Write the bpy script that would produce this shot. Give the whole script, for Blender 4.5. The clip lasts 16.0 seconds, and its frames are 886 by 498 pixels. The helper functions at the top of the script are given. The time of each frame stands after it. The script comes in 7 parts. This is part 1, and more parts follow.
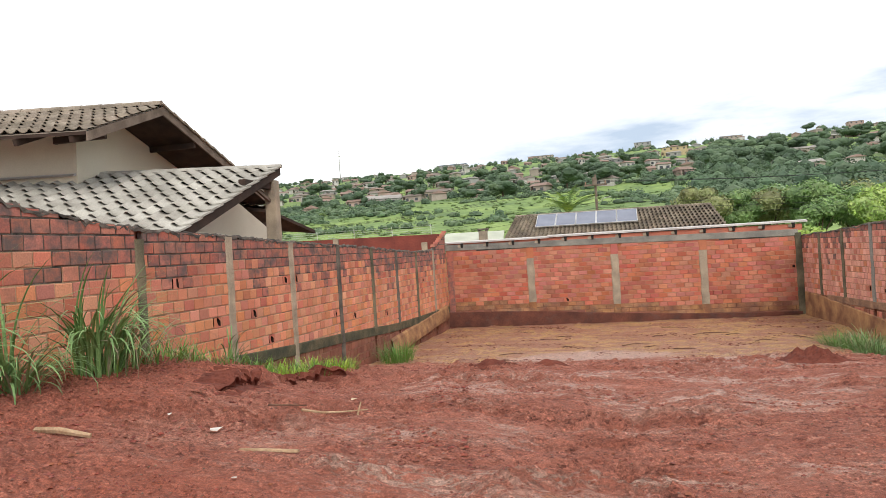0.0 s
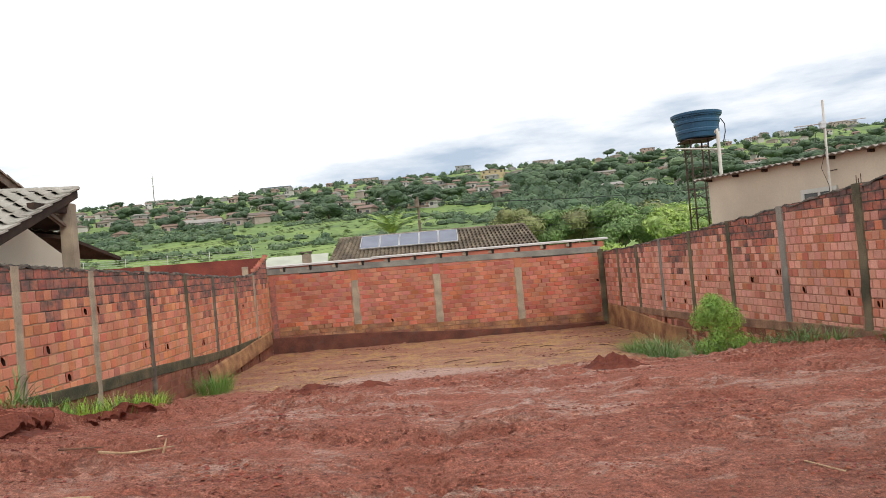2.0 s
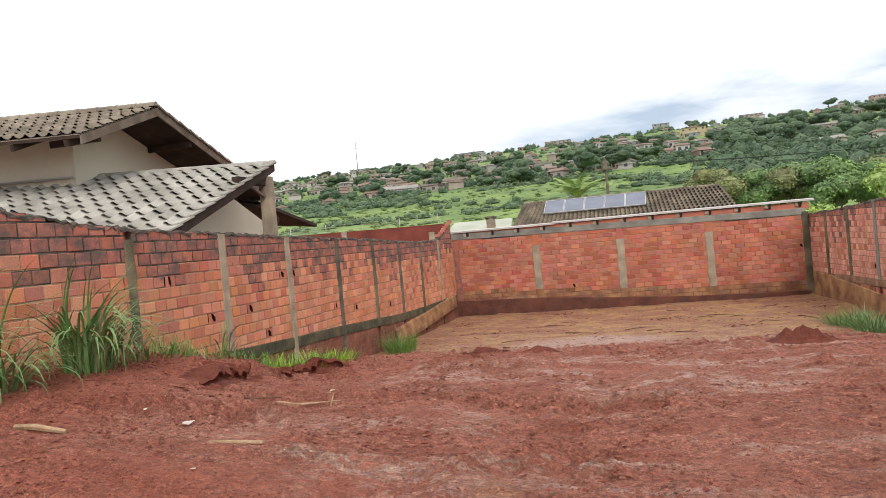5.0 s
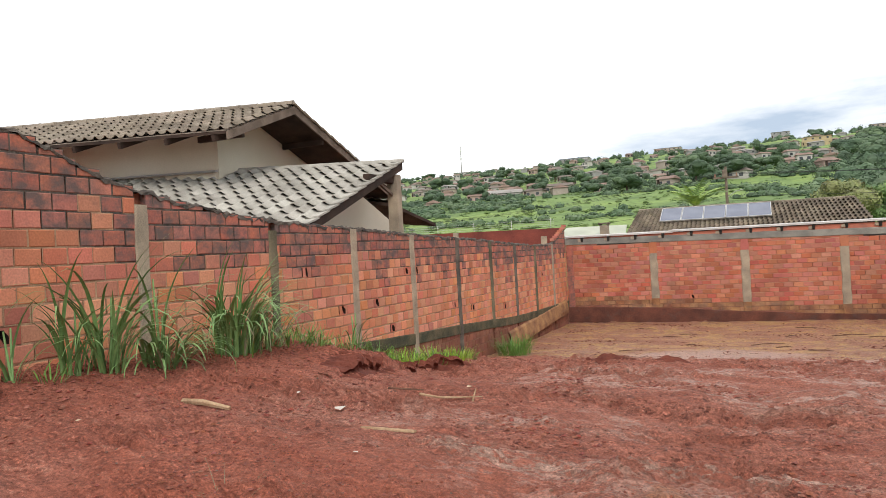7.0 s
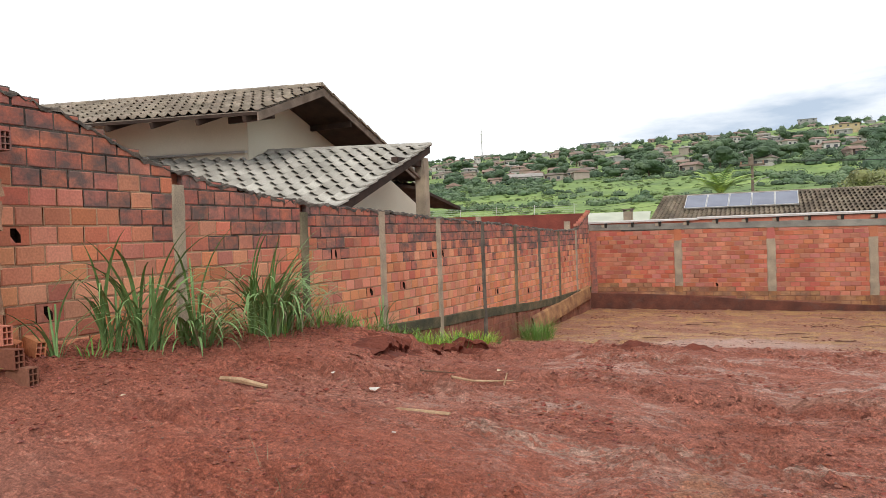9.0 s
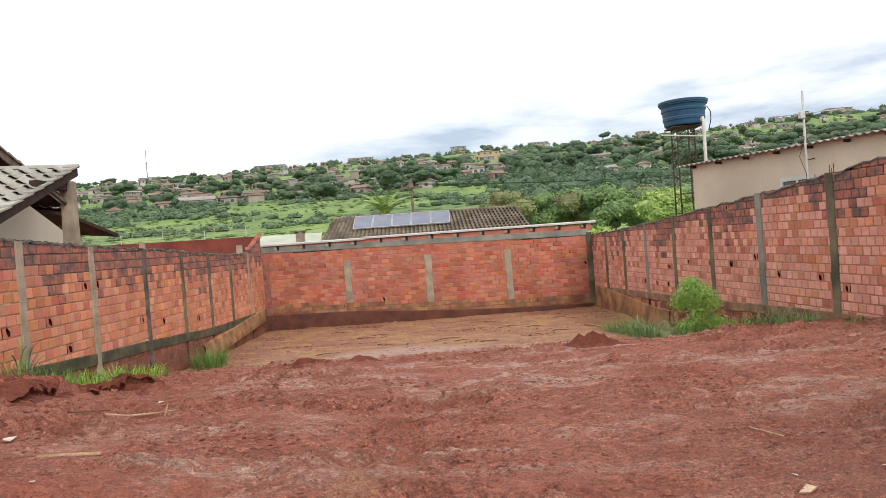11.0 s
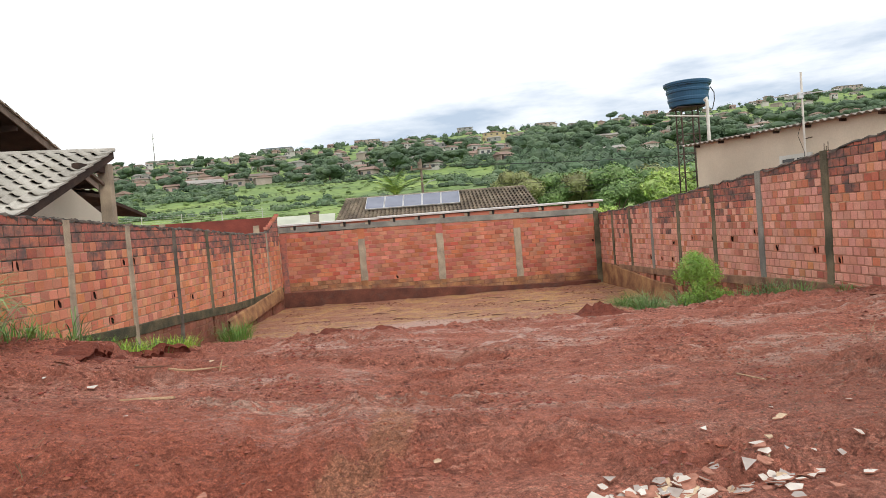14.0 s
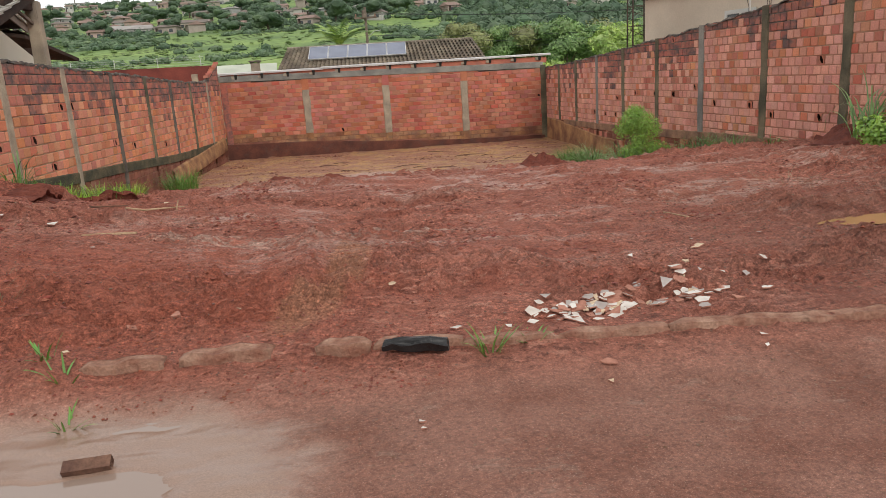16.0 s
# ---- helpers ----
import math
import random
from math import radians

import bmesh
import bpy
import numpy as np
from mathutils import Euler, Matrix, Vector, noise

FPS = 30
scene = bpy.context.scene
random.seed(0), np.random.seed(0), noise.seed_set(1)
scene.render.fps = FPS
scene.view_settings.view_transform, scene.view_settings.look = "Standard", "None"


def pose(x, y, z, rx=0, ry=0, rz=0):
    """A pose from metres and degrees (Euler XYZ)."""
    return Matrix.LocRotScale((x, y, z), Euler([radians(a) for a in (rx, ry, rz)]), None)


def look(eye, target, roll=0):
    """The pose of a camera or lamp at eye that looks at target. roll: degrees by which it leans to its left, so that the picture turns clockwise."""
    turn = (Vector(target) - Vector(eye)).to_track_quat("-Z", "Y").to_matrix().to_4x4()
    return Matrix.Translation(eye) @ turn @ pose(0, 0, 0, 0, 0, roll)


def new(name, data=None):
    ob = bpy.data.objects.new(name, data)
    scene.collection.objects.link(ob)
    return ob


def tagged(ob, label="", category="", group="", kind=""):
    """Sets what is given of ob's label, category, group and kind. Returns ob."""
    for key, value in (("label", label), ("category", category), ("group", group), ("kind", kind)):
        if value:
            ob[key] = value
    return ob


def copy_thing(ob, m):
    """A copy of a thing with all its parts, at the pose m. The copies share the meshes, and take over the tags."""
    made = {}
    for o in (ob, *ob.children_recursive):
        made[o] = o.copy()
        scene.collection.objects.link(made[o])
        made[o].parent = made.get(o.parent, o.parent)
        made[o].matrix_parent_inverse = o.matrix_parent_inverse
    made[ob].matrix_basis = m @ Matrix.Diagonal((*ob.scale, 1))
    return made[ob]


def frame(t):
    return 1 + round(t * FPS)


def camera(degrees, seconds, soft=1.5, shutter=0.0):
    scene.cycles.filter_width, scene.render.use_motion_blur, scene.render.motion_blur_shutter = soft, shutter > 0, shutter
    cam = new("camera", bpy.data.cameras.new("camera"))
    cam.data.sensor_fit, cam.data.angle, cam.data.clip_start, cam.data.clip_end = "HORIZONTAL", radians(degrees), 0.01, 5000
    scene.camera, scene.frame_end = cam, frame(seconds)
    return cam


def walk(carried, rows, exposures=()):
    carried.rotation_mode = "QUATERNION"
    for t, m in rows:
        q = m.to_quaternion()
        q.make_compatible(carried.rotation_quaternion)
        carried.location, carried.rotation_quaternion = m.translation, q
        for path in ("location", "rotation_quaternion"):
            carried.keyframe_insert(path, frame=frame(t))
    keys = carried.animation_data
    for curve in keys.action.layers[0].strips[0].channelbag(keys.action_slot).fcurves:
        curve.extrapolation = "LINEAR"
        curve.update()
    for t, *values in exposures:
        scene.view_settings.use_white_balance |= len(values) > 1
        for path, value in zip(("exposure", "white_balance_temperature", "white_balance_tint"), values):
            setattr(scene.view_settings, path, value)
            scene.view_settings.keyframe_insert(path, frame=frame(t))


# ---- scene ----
cam = camera(62.8, 16.0, soft=0.6)
PATH = [
    # seconds, x, y, z, yaw, pitch, roll
    (0, 6.232, -25.751, 2.137, 13.81, 0.17, 3.60),
    (0.5, 6.293, -25.773, 2.148, 9.68, 0.92, 3.90),
    (1, 6.298, -25.779, 2.145, 6.47, 1.26, 4.10),
    (1.5, 6.276, -25.808, 2.139, 3.26, 1.03, 4.50),
    (2, 6.358, -25.739, 2.118, 0.22, 0.89, 5.10),
    (2.5, 6.523, -25.745, 2.137, -1.42, 0.69, 5.60),
    (3, 6.624, -25.738, 2.120, -0.08, 0.35, 5.60),
    (3.5, 6.669, -25.735, 2.094, 5.12, -0.12, 5.60),
    (4, 6.635, -25.744, 2.107, 11.39, -0.60, 5.70),
    (4.2, 6.755, -25.801, 2.133, 14.19, -0.89, 5.40),
    (4.6, 6.789, -25.801, 2.139, 16.59, -0.96, 5.46),
    (5, 6.757, -25.744, 2.128, 15.38, -0.60, 5.28),
    (5.4, 6.715, -25.691, 2.119, 12.84, -0.07, 4.94),
    (5.8, 6.652, -25.672, 2.113, 11.21, 0.41, 4.48),
    (6.1, 6.583, -25.696, 2.112, 11.95, 0.58, 4.13),
    (6.3, 6.525, -25.737, 2.114, 13.89, 0.55, 3.90),
    (6.5, 6.456, -25.748, 2.127, 15.46, 0.52, 3.70),
    (7, 6.322, -25.878, 2.102, 23.31, 0.29, 3.10),
    (7.5, 6.205, -25.946, 2.118, 31.22, -0.26, 2.20),
    (8, 6.146, -25.959, 2.109, 37.65, -0.57, 1.70),
    (8.5, 6.143, -25.975, 2.114, 33.64, -0.77, 1.70),
    (9, 6.208, -25.986, 2.127, 24.80, -1.00, 2.10),
    (9.5, 6.278, -26.025, 2.085, 14.77, -0.49, 3.00),
    (10, 6.404, -26.020, 2.123, 6.00, -0.34, 3.80),
    (10.2, 6.431, -26.027, 2.127, 3.90, -0.37, 4.10),
    (10.6, 6.486, -26.101, 2.128, 0.05, -0.42, 4.43),
    (11, 6.457, -26.218, 2.112, -0.26, -0.66, 4.33),
    (11.4, 6.387, -26.356, 2.087, 1.26, -0.98, 4.00),
    (11.8, 6.319, -26.495, 2.063, 2.89, -1.31, 3.66),
    (12.1, 6.299, -26.586, 2.049, 3.12, -1.52, 3.50),
    (12.3, 6.310, -26.637, 2.044, 2.40, -1.61, 3.50),
    (12.5, 6.304, -26.644, 2.042, 0.73, -1.72, 3.40),
    (13, 6.390, -26.779, 2.036, -1.70, -1.89, 3.60),
    (13.5, 6.416, -26.953, 2.018, -1.05, -1.75, 4.20),
    (14, 6.286, -27.042, 2.037, 0.29, -2.07, 4.70),
    (14.5, 6.123, -27.145, 2.005, -0.36, -3.60, 4.79),
    (15, 6.069, -27.190, 1.986, -2.23, -6.33, 4.27),
    (15.5, 6.112, -27.259, 1.965, -3.46, -9.75, 3.75),
    (16, 6.208, -27.404, 1.930, -3.99, -13.57, 3.69),
]
walk(cam, [(t, pose(x, y, z, 90 + pitch, roll, yaw)) for t, x, y, z, yaw, pitch, roll in PATH],
     [(0.0, 0.22), (1.0, 0.0), (3.5, 0.0), (4.0, 0.1), (6.5, 0.12), (7.5, 0.12), (8.0, 0.0), (8.5, 0.0), (9.0, 0.08), (10.0, 0.12), (12.5, 0.15), (13.5, 0.06), (14.5, 0.15), (15.5, 0.10), (16.0, -0.14)])

# ---------- world and light ----------
world = bpy.data.worlds.new("overcast_sky")
scene.world = world
world.use_nodes = True
wn, wl = world.node_tree.nodes, world.node_tree.links
wn.clear()
w_out = wn.new("ShaderNodeOutputWorld")
w_bg = wn.new("ShaderNodeBackground")
w_sky = wn.new("ShaderNodeTexSky")
w_sky.sky_type = "NISHITA"
w_sky.sun_disc = False
w_sky.sun_elevation, w_sky.sun_rotation = radians(37), radians(155)
w_co = wn.new("ShaderNodeTexCoord")
w_map = wn.new("ShaderNodeMapping")
w_map.inputs["Scale"].default_value = (1.0, 1.0, 4.2)
w_map.inputs["Rotation"].default_value = (0.0, 0.0, 0.47)
w_noise = wn.new("ShaderNodeTexNoise")
w_noise.inputs["Scale"].default_value = 2.6
w_noise.inputs["Detail"].default_value = 7.0
w_noise.inputs["Roughness"].default_value = 0.55
w_ramp = wn.new("ShaderNodeValToRGB")
w_ramp.color_ramp.elements[0].position = 0.37
w_ramp.color_ramp.elements[0].color = (0.52, 0.62, 0.76, 1)
w_ramp.color_ramp.elements[1].position = 0.56
w_ramp.color_ramp.elements[1].color = (1.24, 1.24, 1.24, 1)
w_mix = wn.new("ShaderNodeMixRGB")
w_mix.inputs[0].default_value = 0.93
w_scale = wn.new("ShaderNodeMixRGB")
w_scale.blend_type = "MULTIPLY"
w_scale.inputs[0].default_value = 1.0
w_scale.inputs[2].default_value = (0.12, 0.12, 0.12, 1)
wl.new(w_co.outputs["Generated"], w_map.inputs["Vector"])
wl.new(w_map.outputs[0], w_noise.inputs["Vector"])
w_sep = wn.new("ShaderNodeSeparateXYZ")
w_low = wn.new("ShaderNodeMapRange")
w_low.inputs[1].default_value, w_low.inputs[2].default_value = 0.155, 0.27
w_low.inputs[3].default_value, w_low.inputs[4].default_value = 0.0, 0.45
w_add = wn.new("ShaderNodeMath")
wl.new(w_co.outputs["Generated"], w_sep.inputs[0])
wl.new(w_sep.outputs["Z"], w_low.inputs[0])
wl.new(w_noise.outputs["Fac"], w_add.inputs[0])
wl.new(w_low.outputs[0], w_add.inputs[1])
w_side = wn.new("ShaderNodeMapRange")
w_side.inputs[1].default_value, w_side.inputs[2].default_value = -0.5, 0.6
w_side.inputs[3].default_value, w_side.inputs[4].default_value = 0.09, -0.15
w_sum = wn.new("ShaderNodeMath")
wl.new(w_sep.outputs["X"], w_side.inputs[0])
wl.new(w_add.outputs[0], w_sum.inputs[0])
wl.new(w_side.outputs[0], w_sum.inputs[1])
wl.new(w_sum.outputs[0], w_ramp.inputs[0])
wl.new(w_sky.outputs[0], w_scale.inputs[1])
wl.new(w_scale.outputs[0], w_mix.inputs[1])
wl.new(w_ramp.outputs[0], w_mix.inputs[2])
wl.new(w_mix.outputs[0], w_bg.inputs["Color"])
w_bg.inputs["Strength"].default_value = 1.0
wl.new(w_bg.outputs[0], w_out.inputs["Surface"])

sun = new("sun", bpy.data.lights.new("sun", "SUN"))
sun.data.energy, sun.data.angle, sun.data.color = 1.5, radians(22), (1.0, 0.95, 0.88)
sun.matrix_world = look((15, -32, 22), (3, -6, 0))


# ---------- materials ----------
def material(name, color, rough=0.9, metal=0.0, dark=None, scale=6.0, fine=60.0, bump=0.3, spread=0.25, obj_random=0.0,
             island_random=0.0, detail=6.0, grooves=0.0, spec=0.3, ramp=(0.35, 0.7), alt=None, mould=None):
    """Procedural surface: base colour mixed with a darker stain colour at one scale and grain at a finer one."""
    m = bpy.data.materials.new(name)
    m.use_nodes = True
    n, l = m.node_tree.nodes, m.node_tree.links
    bsdf = n["Principled BSDF"]
    bsdf.inputs["Roughness"].default_value = rough
    bsdf.inputs["Metallic"].default_value = metal
    bsdf.inputs["Specular IOR Level"].default_value = spec
    geo = n.new("ShaderNodeNewGeometry")
    big = n.new("ShaderNodeTexNoise")
    big.inputs["Scale"].default_value, big.inputs["Detail"].default_value = scale, detail
    small = n.new("ShaderNodeTexNoise")
    small.inputs["Scale"].default_value, small.inputs["Detail"].default_value = fine, 4.0
    l.new(geo.outputs["Position"], big.inputs["Vector"])
    l.new(geo.outputs["Position"], small.inputs["Vector"])
    rmp = n.new("ShaderNodeValToRGB")
    rmp.color_ramp.elements[0].position, rmp.color_ramp.elements[1].position = ramp
    d = dark or tuple(c * (1 - 1.6 * spread) for c in color)
    rmp.color_ramp.elements[0].color = (*d, 1)
    rmp.color_ramp.elements[1].color = (*color, 1)
    if alt:
        e = rmp.color_ramp.elements.new(0.5 * (ramp[0] + ramp[1]))
        e.color = (*alt, 1)
    l.new(big.outputs["Fac"], rmp.inputs[0])
    grain = n.new("ShaderNodeMixRGB")
    grain.blend_type = "MULTIPLY"
    grain.inputs[0].default_value = 1.0
    gr = n.new("ShaderNodeMapRange")
    gr.inputs[1].default_value, gr.inputs[2].default_value = 0.25, 0.75
    gr.inputs[3].default_value, gr.inputs[4].default_value = 1 - spread, 1 + spread
    l.new(small.outputs["Fac"], gr.inputs[0])
    l.new(rmp.outputs[0], grain.inputs[1])
    l.new(gr.outputs[0], grain.inputs[2])
    last = grain.outputs[0]
    if obj_random or island_random:
        hsv = n.new("ShaderNodeHueSaturation")
        src = n.new("ShaderNodeObjectInfo").outputs["Random"] if obj_random else geo.outputs["Random Per Island"]
        amount = obj_random or island_random
        white = n.new("ShaderNodeTexWhiteNoise")
        white.noise_dimensions = "1D"
        l.new(src, white.inputs["W"])
        sep = n.new("ShaderNodeSeparateColor")
        l.new(white.outputs["Color"], sep.inputs[0])
        for ch, socket, lo, hi in ((0, "Hue", 0.5 - 0.012 * amount, 0.5 + 0.014 * amount), (1, "Saturation", 1 - 0.14 * amount, 1 + 0.06 * amount),
                                   (2, "Value", 1 - 0.20 * amount, 1 + 0.20 * amount)):
            mr = n.new("ShaderNodeMapRange")
            mr.inputs[3].default_value, mr.inputs[4].default_value = lo, hi
            l.new(sep.outputs[ch], mr.inputs[0])
            l.new(mr.outputs[0], hsv.inputs[socket])
        l.new(last, hsv.inputs["Color"])
        last = hsv.outputs[0]
    if mould:
        # black mould that grows in streaks across neighbouring pieces
        mp = n.new("ShaderNodeMapping")
        mp.inputs["Scale"].default_value = (1.0, 1.0, 1.5)
        growth = n.new("ShaderNodeTexNoise")
        growth.inputs["Scale"].default_value, growth.inputs["Detail"].default_value, growth.inputs["Roughness"].default_value = 2.4, 9.0, 0.68
        l.new(geo.outputs["Position"], mp.inputs["Vector"])
        l.new(mp.outputs[0], growth.inputs["Vector"])
        reach = n.new("ShaderNodeMapRange")
        reach.inputs[1].default_value, reach.inputs[2].default_value = mould[0], mould[1]
        reach.inputs[3].default_value, reach.inputs[4].default_value = 0.0, mould[2]
        l.new(growth.outputs["Fac"], reach.inputs[0])
        over = n.new("ShaderNodeMixRGB")
        over.inputs[2].default_value = (0.100, 0.088, 0.085, 1)
        l.new(reach.outputs[0], over.inputs[0])
        l.new(last, over.inputs[1])
        last = over.outputs[0]
    l.new(last, bsdf.inputs["Base Color"])
    if bump:
        bm_node = n.new("ShaderNodeBump")
        bm_node.inputs["Strength"].default_value, bm_node.inputs["Distance"].default_value = bump, 0.02
        height = small.outputs["Fac"]
        if grooves:
            wave = n.new("ShaderNodeTexWave")
            wave.bands_direction = "Z"
            wave.inputs["Scale"].default_value = grooves
            wave.inputs["Distortion"].default_value = 0.6
            l.new(geo.outputs["Position"], wave.inputs["Vector"])
            add = n.new("ShaderNodeMath")
            add.operation = "ADD"
            l.new(wave.outputs["Fac"], add.inputs[0])
            l.new(small.outputs["Fac"], add.inputs[1])
            height = add.outputs[0]
        l.new(height, bm_node.inputs["Height"])
        l.new(bm_node.outputs[0], bsdf.inputs["Normal"])
    return m


M = {}
STAIN = dict(scale=1.1, fine=45, bump=0.10, spread=0.18)
for tail, how in (("", "obj_random"), ("_joined", "island_random")):
    M["brick" + tail] = material("orange_hollow_brick" + tail, (0.65, 0.262, 0.145), dark=(0.52, 0.190, 0.105), **STAIN, mould=(0.60, 0.80, 0.5), **{how: 0.8})
    M["brick_red" + tail] = material("weathered_red_brick" + tail, (0.56, 0.195, 0.120), dark=(0.42, 0.140, 0.090), **STAIN, mould=(0.54, 0.76, 0.6), **{how: 0.7})
    M["brick_black" + tail] = material("mould_blackened_brick" + tail, (0.50, 0.165, 0.110), dark=(0.38, 0.130, 0.092), scale=3, fine=40, bump=0.25,
                                       spread=0.2, mould=(0.40, 0.60, 0.88), **{how: 0.55})
    M["brick_rose" + tail] = material("pale_rose_brick" + tail, (0.70, 0.345, 0.26), dark=(0.55, 0.245, 0.185), **{**STAIN, "scale": 1.6}, mould=(0.56, 0.80, 0.50), **{how: 0.6})
    M["brick_muddy" + tail] = material("mud_stained_brick" + tail, (0.29, 0.115, 0.075), dark=(0.17, 0.066, 0.043), scale=2.2, fine=40, bump=0.35, spread=0.2, **{how: 0.5})
    M["brick_back" + tail] = material("red_brown_brick" + tail, (0.48, 0.160, 0.100), dark=(0.35, 0.108, 0.070), **STAIN, **{how: 1.0})
    M["brick_ochre" + tail] = material("silt_splashed_brick" + tail, (0.40, 0.20, 0.095), dark=(0.20, 0.085, 0.050), scale=2.6, fine=35, bump=0.4, spread=0.22, mould=(0.50, 0.74, 0.6), **{how: 0.6})
M["footing"] = material("dark_wet_footing", (0.165, 0.060, 0.040), dark=(0.085, 0.034, 0.025), scale=2.0, fine=30, bump=0.6, mould=(0.52, 0.75, 0.5))
M["mortar"] = material("ochre_mortar", (0.50, 0.33, 0.205), dark=(0.27, 0.155, 0.10), scale=3, fine=80, bump=0.5)
M["mortar_black"] = material("mould_blackened_mortar", (0.17, 0.14, 0.115), dark=(0.045, 0.040, 0.036), scale=4, fine=50, bump=0.8)
M["mortar_red"] = material("red_brown_mortar", (0.47, 0.245, 0.160), dark=(0.30, 0.135, 0.088), scale=2, fine=60, bump=0.4)
# near black for brick cavities: the shade inside is put into the colour
M["hollow"] = material("shade_black_brick_hollow", (0.035, 0.018, 0.014), scale=8, fine=50, bump=0.3)
M["concrete"] = material("raw_concrete", (0.44, 0.36, 0.26), dark=(0.26, 0.215, 0.165), scale=2.5, fine=70, bump=0.5)
M["concrete_dark"] = material("mould_stained_concrete", (0.20, 0.17, 0.135), dark=(0.05, 0.047, 0.042), scale=2.2, fine=60, bump=0.6)
M["concrete_green"] = material("algae_stained_concrete", (0.215, 0.18, 0.115), dark=(0.07, 0.068, 0.045), scale=1.8, fine=50, bump=0.5)
M["beam_stained"] = material("mud_and_algae_stained_concrete", (0.155, 0.115, 0.070), dark=(0.055, 0.055, 0.036), scale=3.0, fine=40, bump=0.7, alt=(0.095, 0.085, 0.050))
M["beam_muddy"] = material("mud_splashed_concrete", (0.40, 0.235, 0.145), dark=(0.16, 0.095, 0.065), scale=2.6, fine=40, bump=0.6)
M["concrete_grey"] = material("grey_concrete", (0.30, 0.29, 0.25), dark=(0.17, 0.165, 0.15), scale=2.0, fine=60, bump=0.4)
M["ochre_plaster"] = material("mud_splashed_plaster", (0.44, 0.25, 0.115), dark=(0.20, 0.095, 0.055), scale=2.4, fine=40, bump=0.4)
M["zinc"] = material("galvanised_flashing", (0.62, 0.60, 0.58), 0.45, metal=0.3, dark=(0.45, 0.42, 0.40), scale=2, fine=30, bump=0.05, spread=0.08)
# rafter ends: shade under the flashing is painted as near black
M["black"] = material("black_shadowed_timber", (0.03, 0.026, 0.022), scale=8, fine=60)
M["cream"] = material("cream_render", (0.74, 0.69, 0.57), dark=(0.66, 0.60, 0.48), scale=0.8, fine=40, bump=0.1, spread=0.05)
M["tile_grey"] = material("pale_concrete_roof_tile", (0.48, 0.455, 0.405), 0.7, dark=(0.29, 0.27, 0.235), scale=1.4, fine=40, bump=0.3, spread=0.18, obj_random=0.5)
M["tile_brown"] = material("weathered_brown_roof_tile", (0.315, 0.260, 0.205), 0.8, dark=(0.17, 0.138, 0.105), scale=2, fine=40, bump=0.3, spread=0.2, obj_random=0.6)
M["tile_brown_joined"] = material("weathered_brown_roof_tile_joined", (0.315, 0.260, 0.205), 0.8, dark=(0.17, 0.138, 0.105), scale=2, fine=40, bump=0.3, spread=0.2, island_random=0.6)
M["tile_back"] = material("lichened_roof_tile", (0.27, 0.215, 0.155), 0.85, dark=(0.12, 0.095, 0.07), scale=1.2, fine=30, bump=0.2, spread=0.2, island_random=0.8)
M["timber"] = material("dark_brown_timber", (0.065, 0.04, 0.03), dark=(0.03, 0.02, 0.016), scale=3, fine=70, bump=0.3)
M["timber_grey"] = material("weathered_timber", (0.22, 0.17, 0.135), dark=(0.12, 0.09, 0.07), scale=4, fine=70, bump=0.3)
M["pale_sheet"] = material("pale_green_white_sheet", (0.50, 0.52, 0.42), 0.6, dark=(0.38, 0.40, 0.32), scale=1.0, fine=20, bump=0.05, spread=0.05)
M["shed"] = material("grey_beige_render", (0.68, 0.60, 0.475), dark=(0.52, 0.45, 0.35), scale=0.7, fine=30, bump=0.15, spread=0.06)
M["fibre"] = material("fibre_cement_sheet", (0.36, 0.33, 0.29), dark=(0.20, 0.17, 0.15), scale=1.5, fine=30, bump=0.2)
M["pink"] = material("salmon_paint", (0.62, 0.245, 0.20), dark=(0.52, 0.20, 0.165), scale=1.5, fine=40, bump=0.1, spread=0.06)
M["gate"] = material("dark_grey_painted_steel", (0.060, 0.060, 0.058), 0.45, dark=(0.045, 0.045, 0.044), scale=2, fine=50, bump=0.05, spread=0.08)
M["gate_dark"] = material("near_black_steel", (0.022, 0.022, 0.024), 0.5, scale=2, fine=50, bump=0.05)
M["tank"] = material("blue_polyethylene", (0.028, 0.092, 0.17), 0.4, dark=(0.021, 0.07, 0.13), scale=2, fine=30, bump=0.05, spread=0.05)
M["rust"] = material("rusty_steel", (0.10, 0.065, 0.05), 0.8, dark=(0.05, 0.035, 0.03), scale=6, fine=60)
M["pipe"] = material("pale_pvc_pipe", (0.70, 0.68, 0.63), 0.4, dark=(0.55, 0.53, 0.48), scale=3, fine=30, bump=0.0, spread=0.05)
M["alu"] = material("aluminium", (0.62, 0.62, 0.62), 0.35, metal=0.6, scale=3, fine=30, bump=0.0, spread=0.05)
M["cell"] = material("blue_grey_solar_cells", (0.16, 0.18, 0.24), 0.12, dark=(0.12, 0.135, 0.19), scale=1.5, fine=30, bump=0.0, spread=0.05, spec=0.6)
M["white"] = material("white_paint", (0.66, 0.67, 0.64), 0.6, dark=(0.52, 0.53, 0.49), scale=1.0, fine=20, bump=0.05, spread=0.05)
M["glass"] = material("dark_window", (0.06, 0.065, 0.07), 0.15, scale=2, fine=10, bump=0.0, spread=0.1, spec=0.6)
M["red_wall"] = material("dark_red_render", (0.24, 0.062, 0.045), dark=(0.13, 0.038, 0.03), scale=1.2, fine=30, bump=0.3)
M["mud_mortar"] = material("mud_soaked_mortar", (0.27, 0.135, 0.085), dark=(0.16, 0.075, 0.048), scale=3, fine=60, bump=0.4)
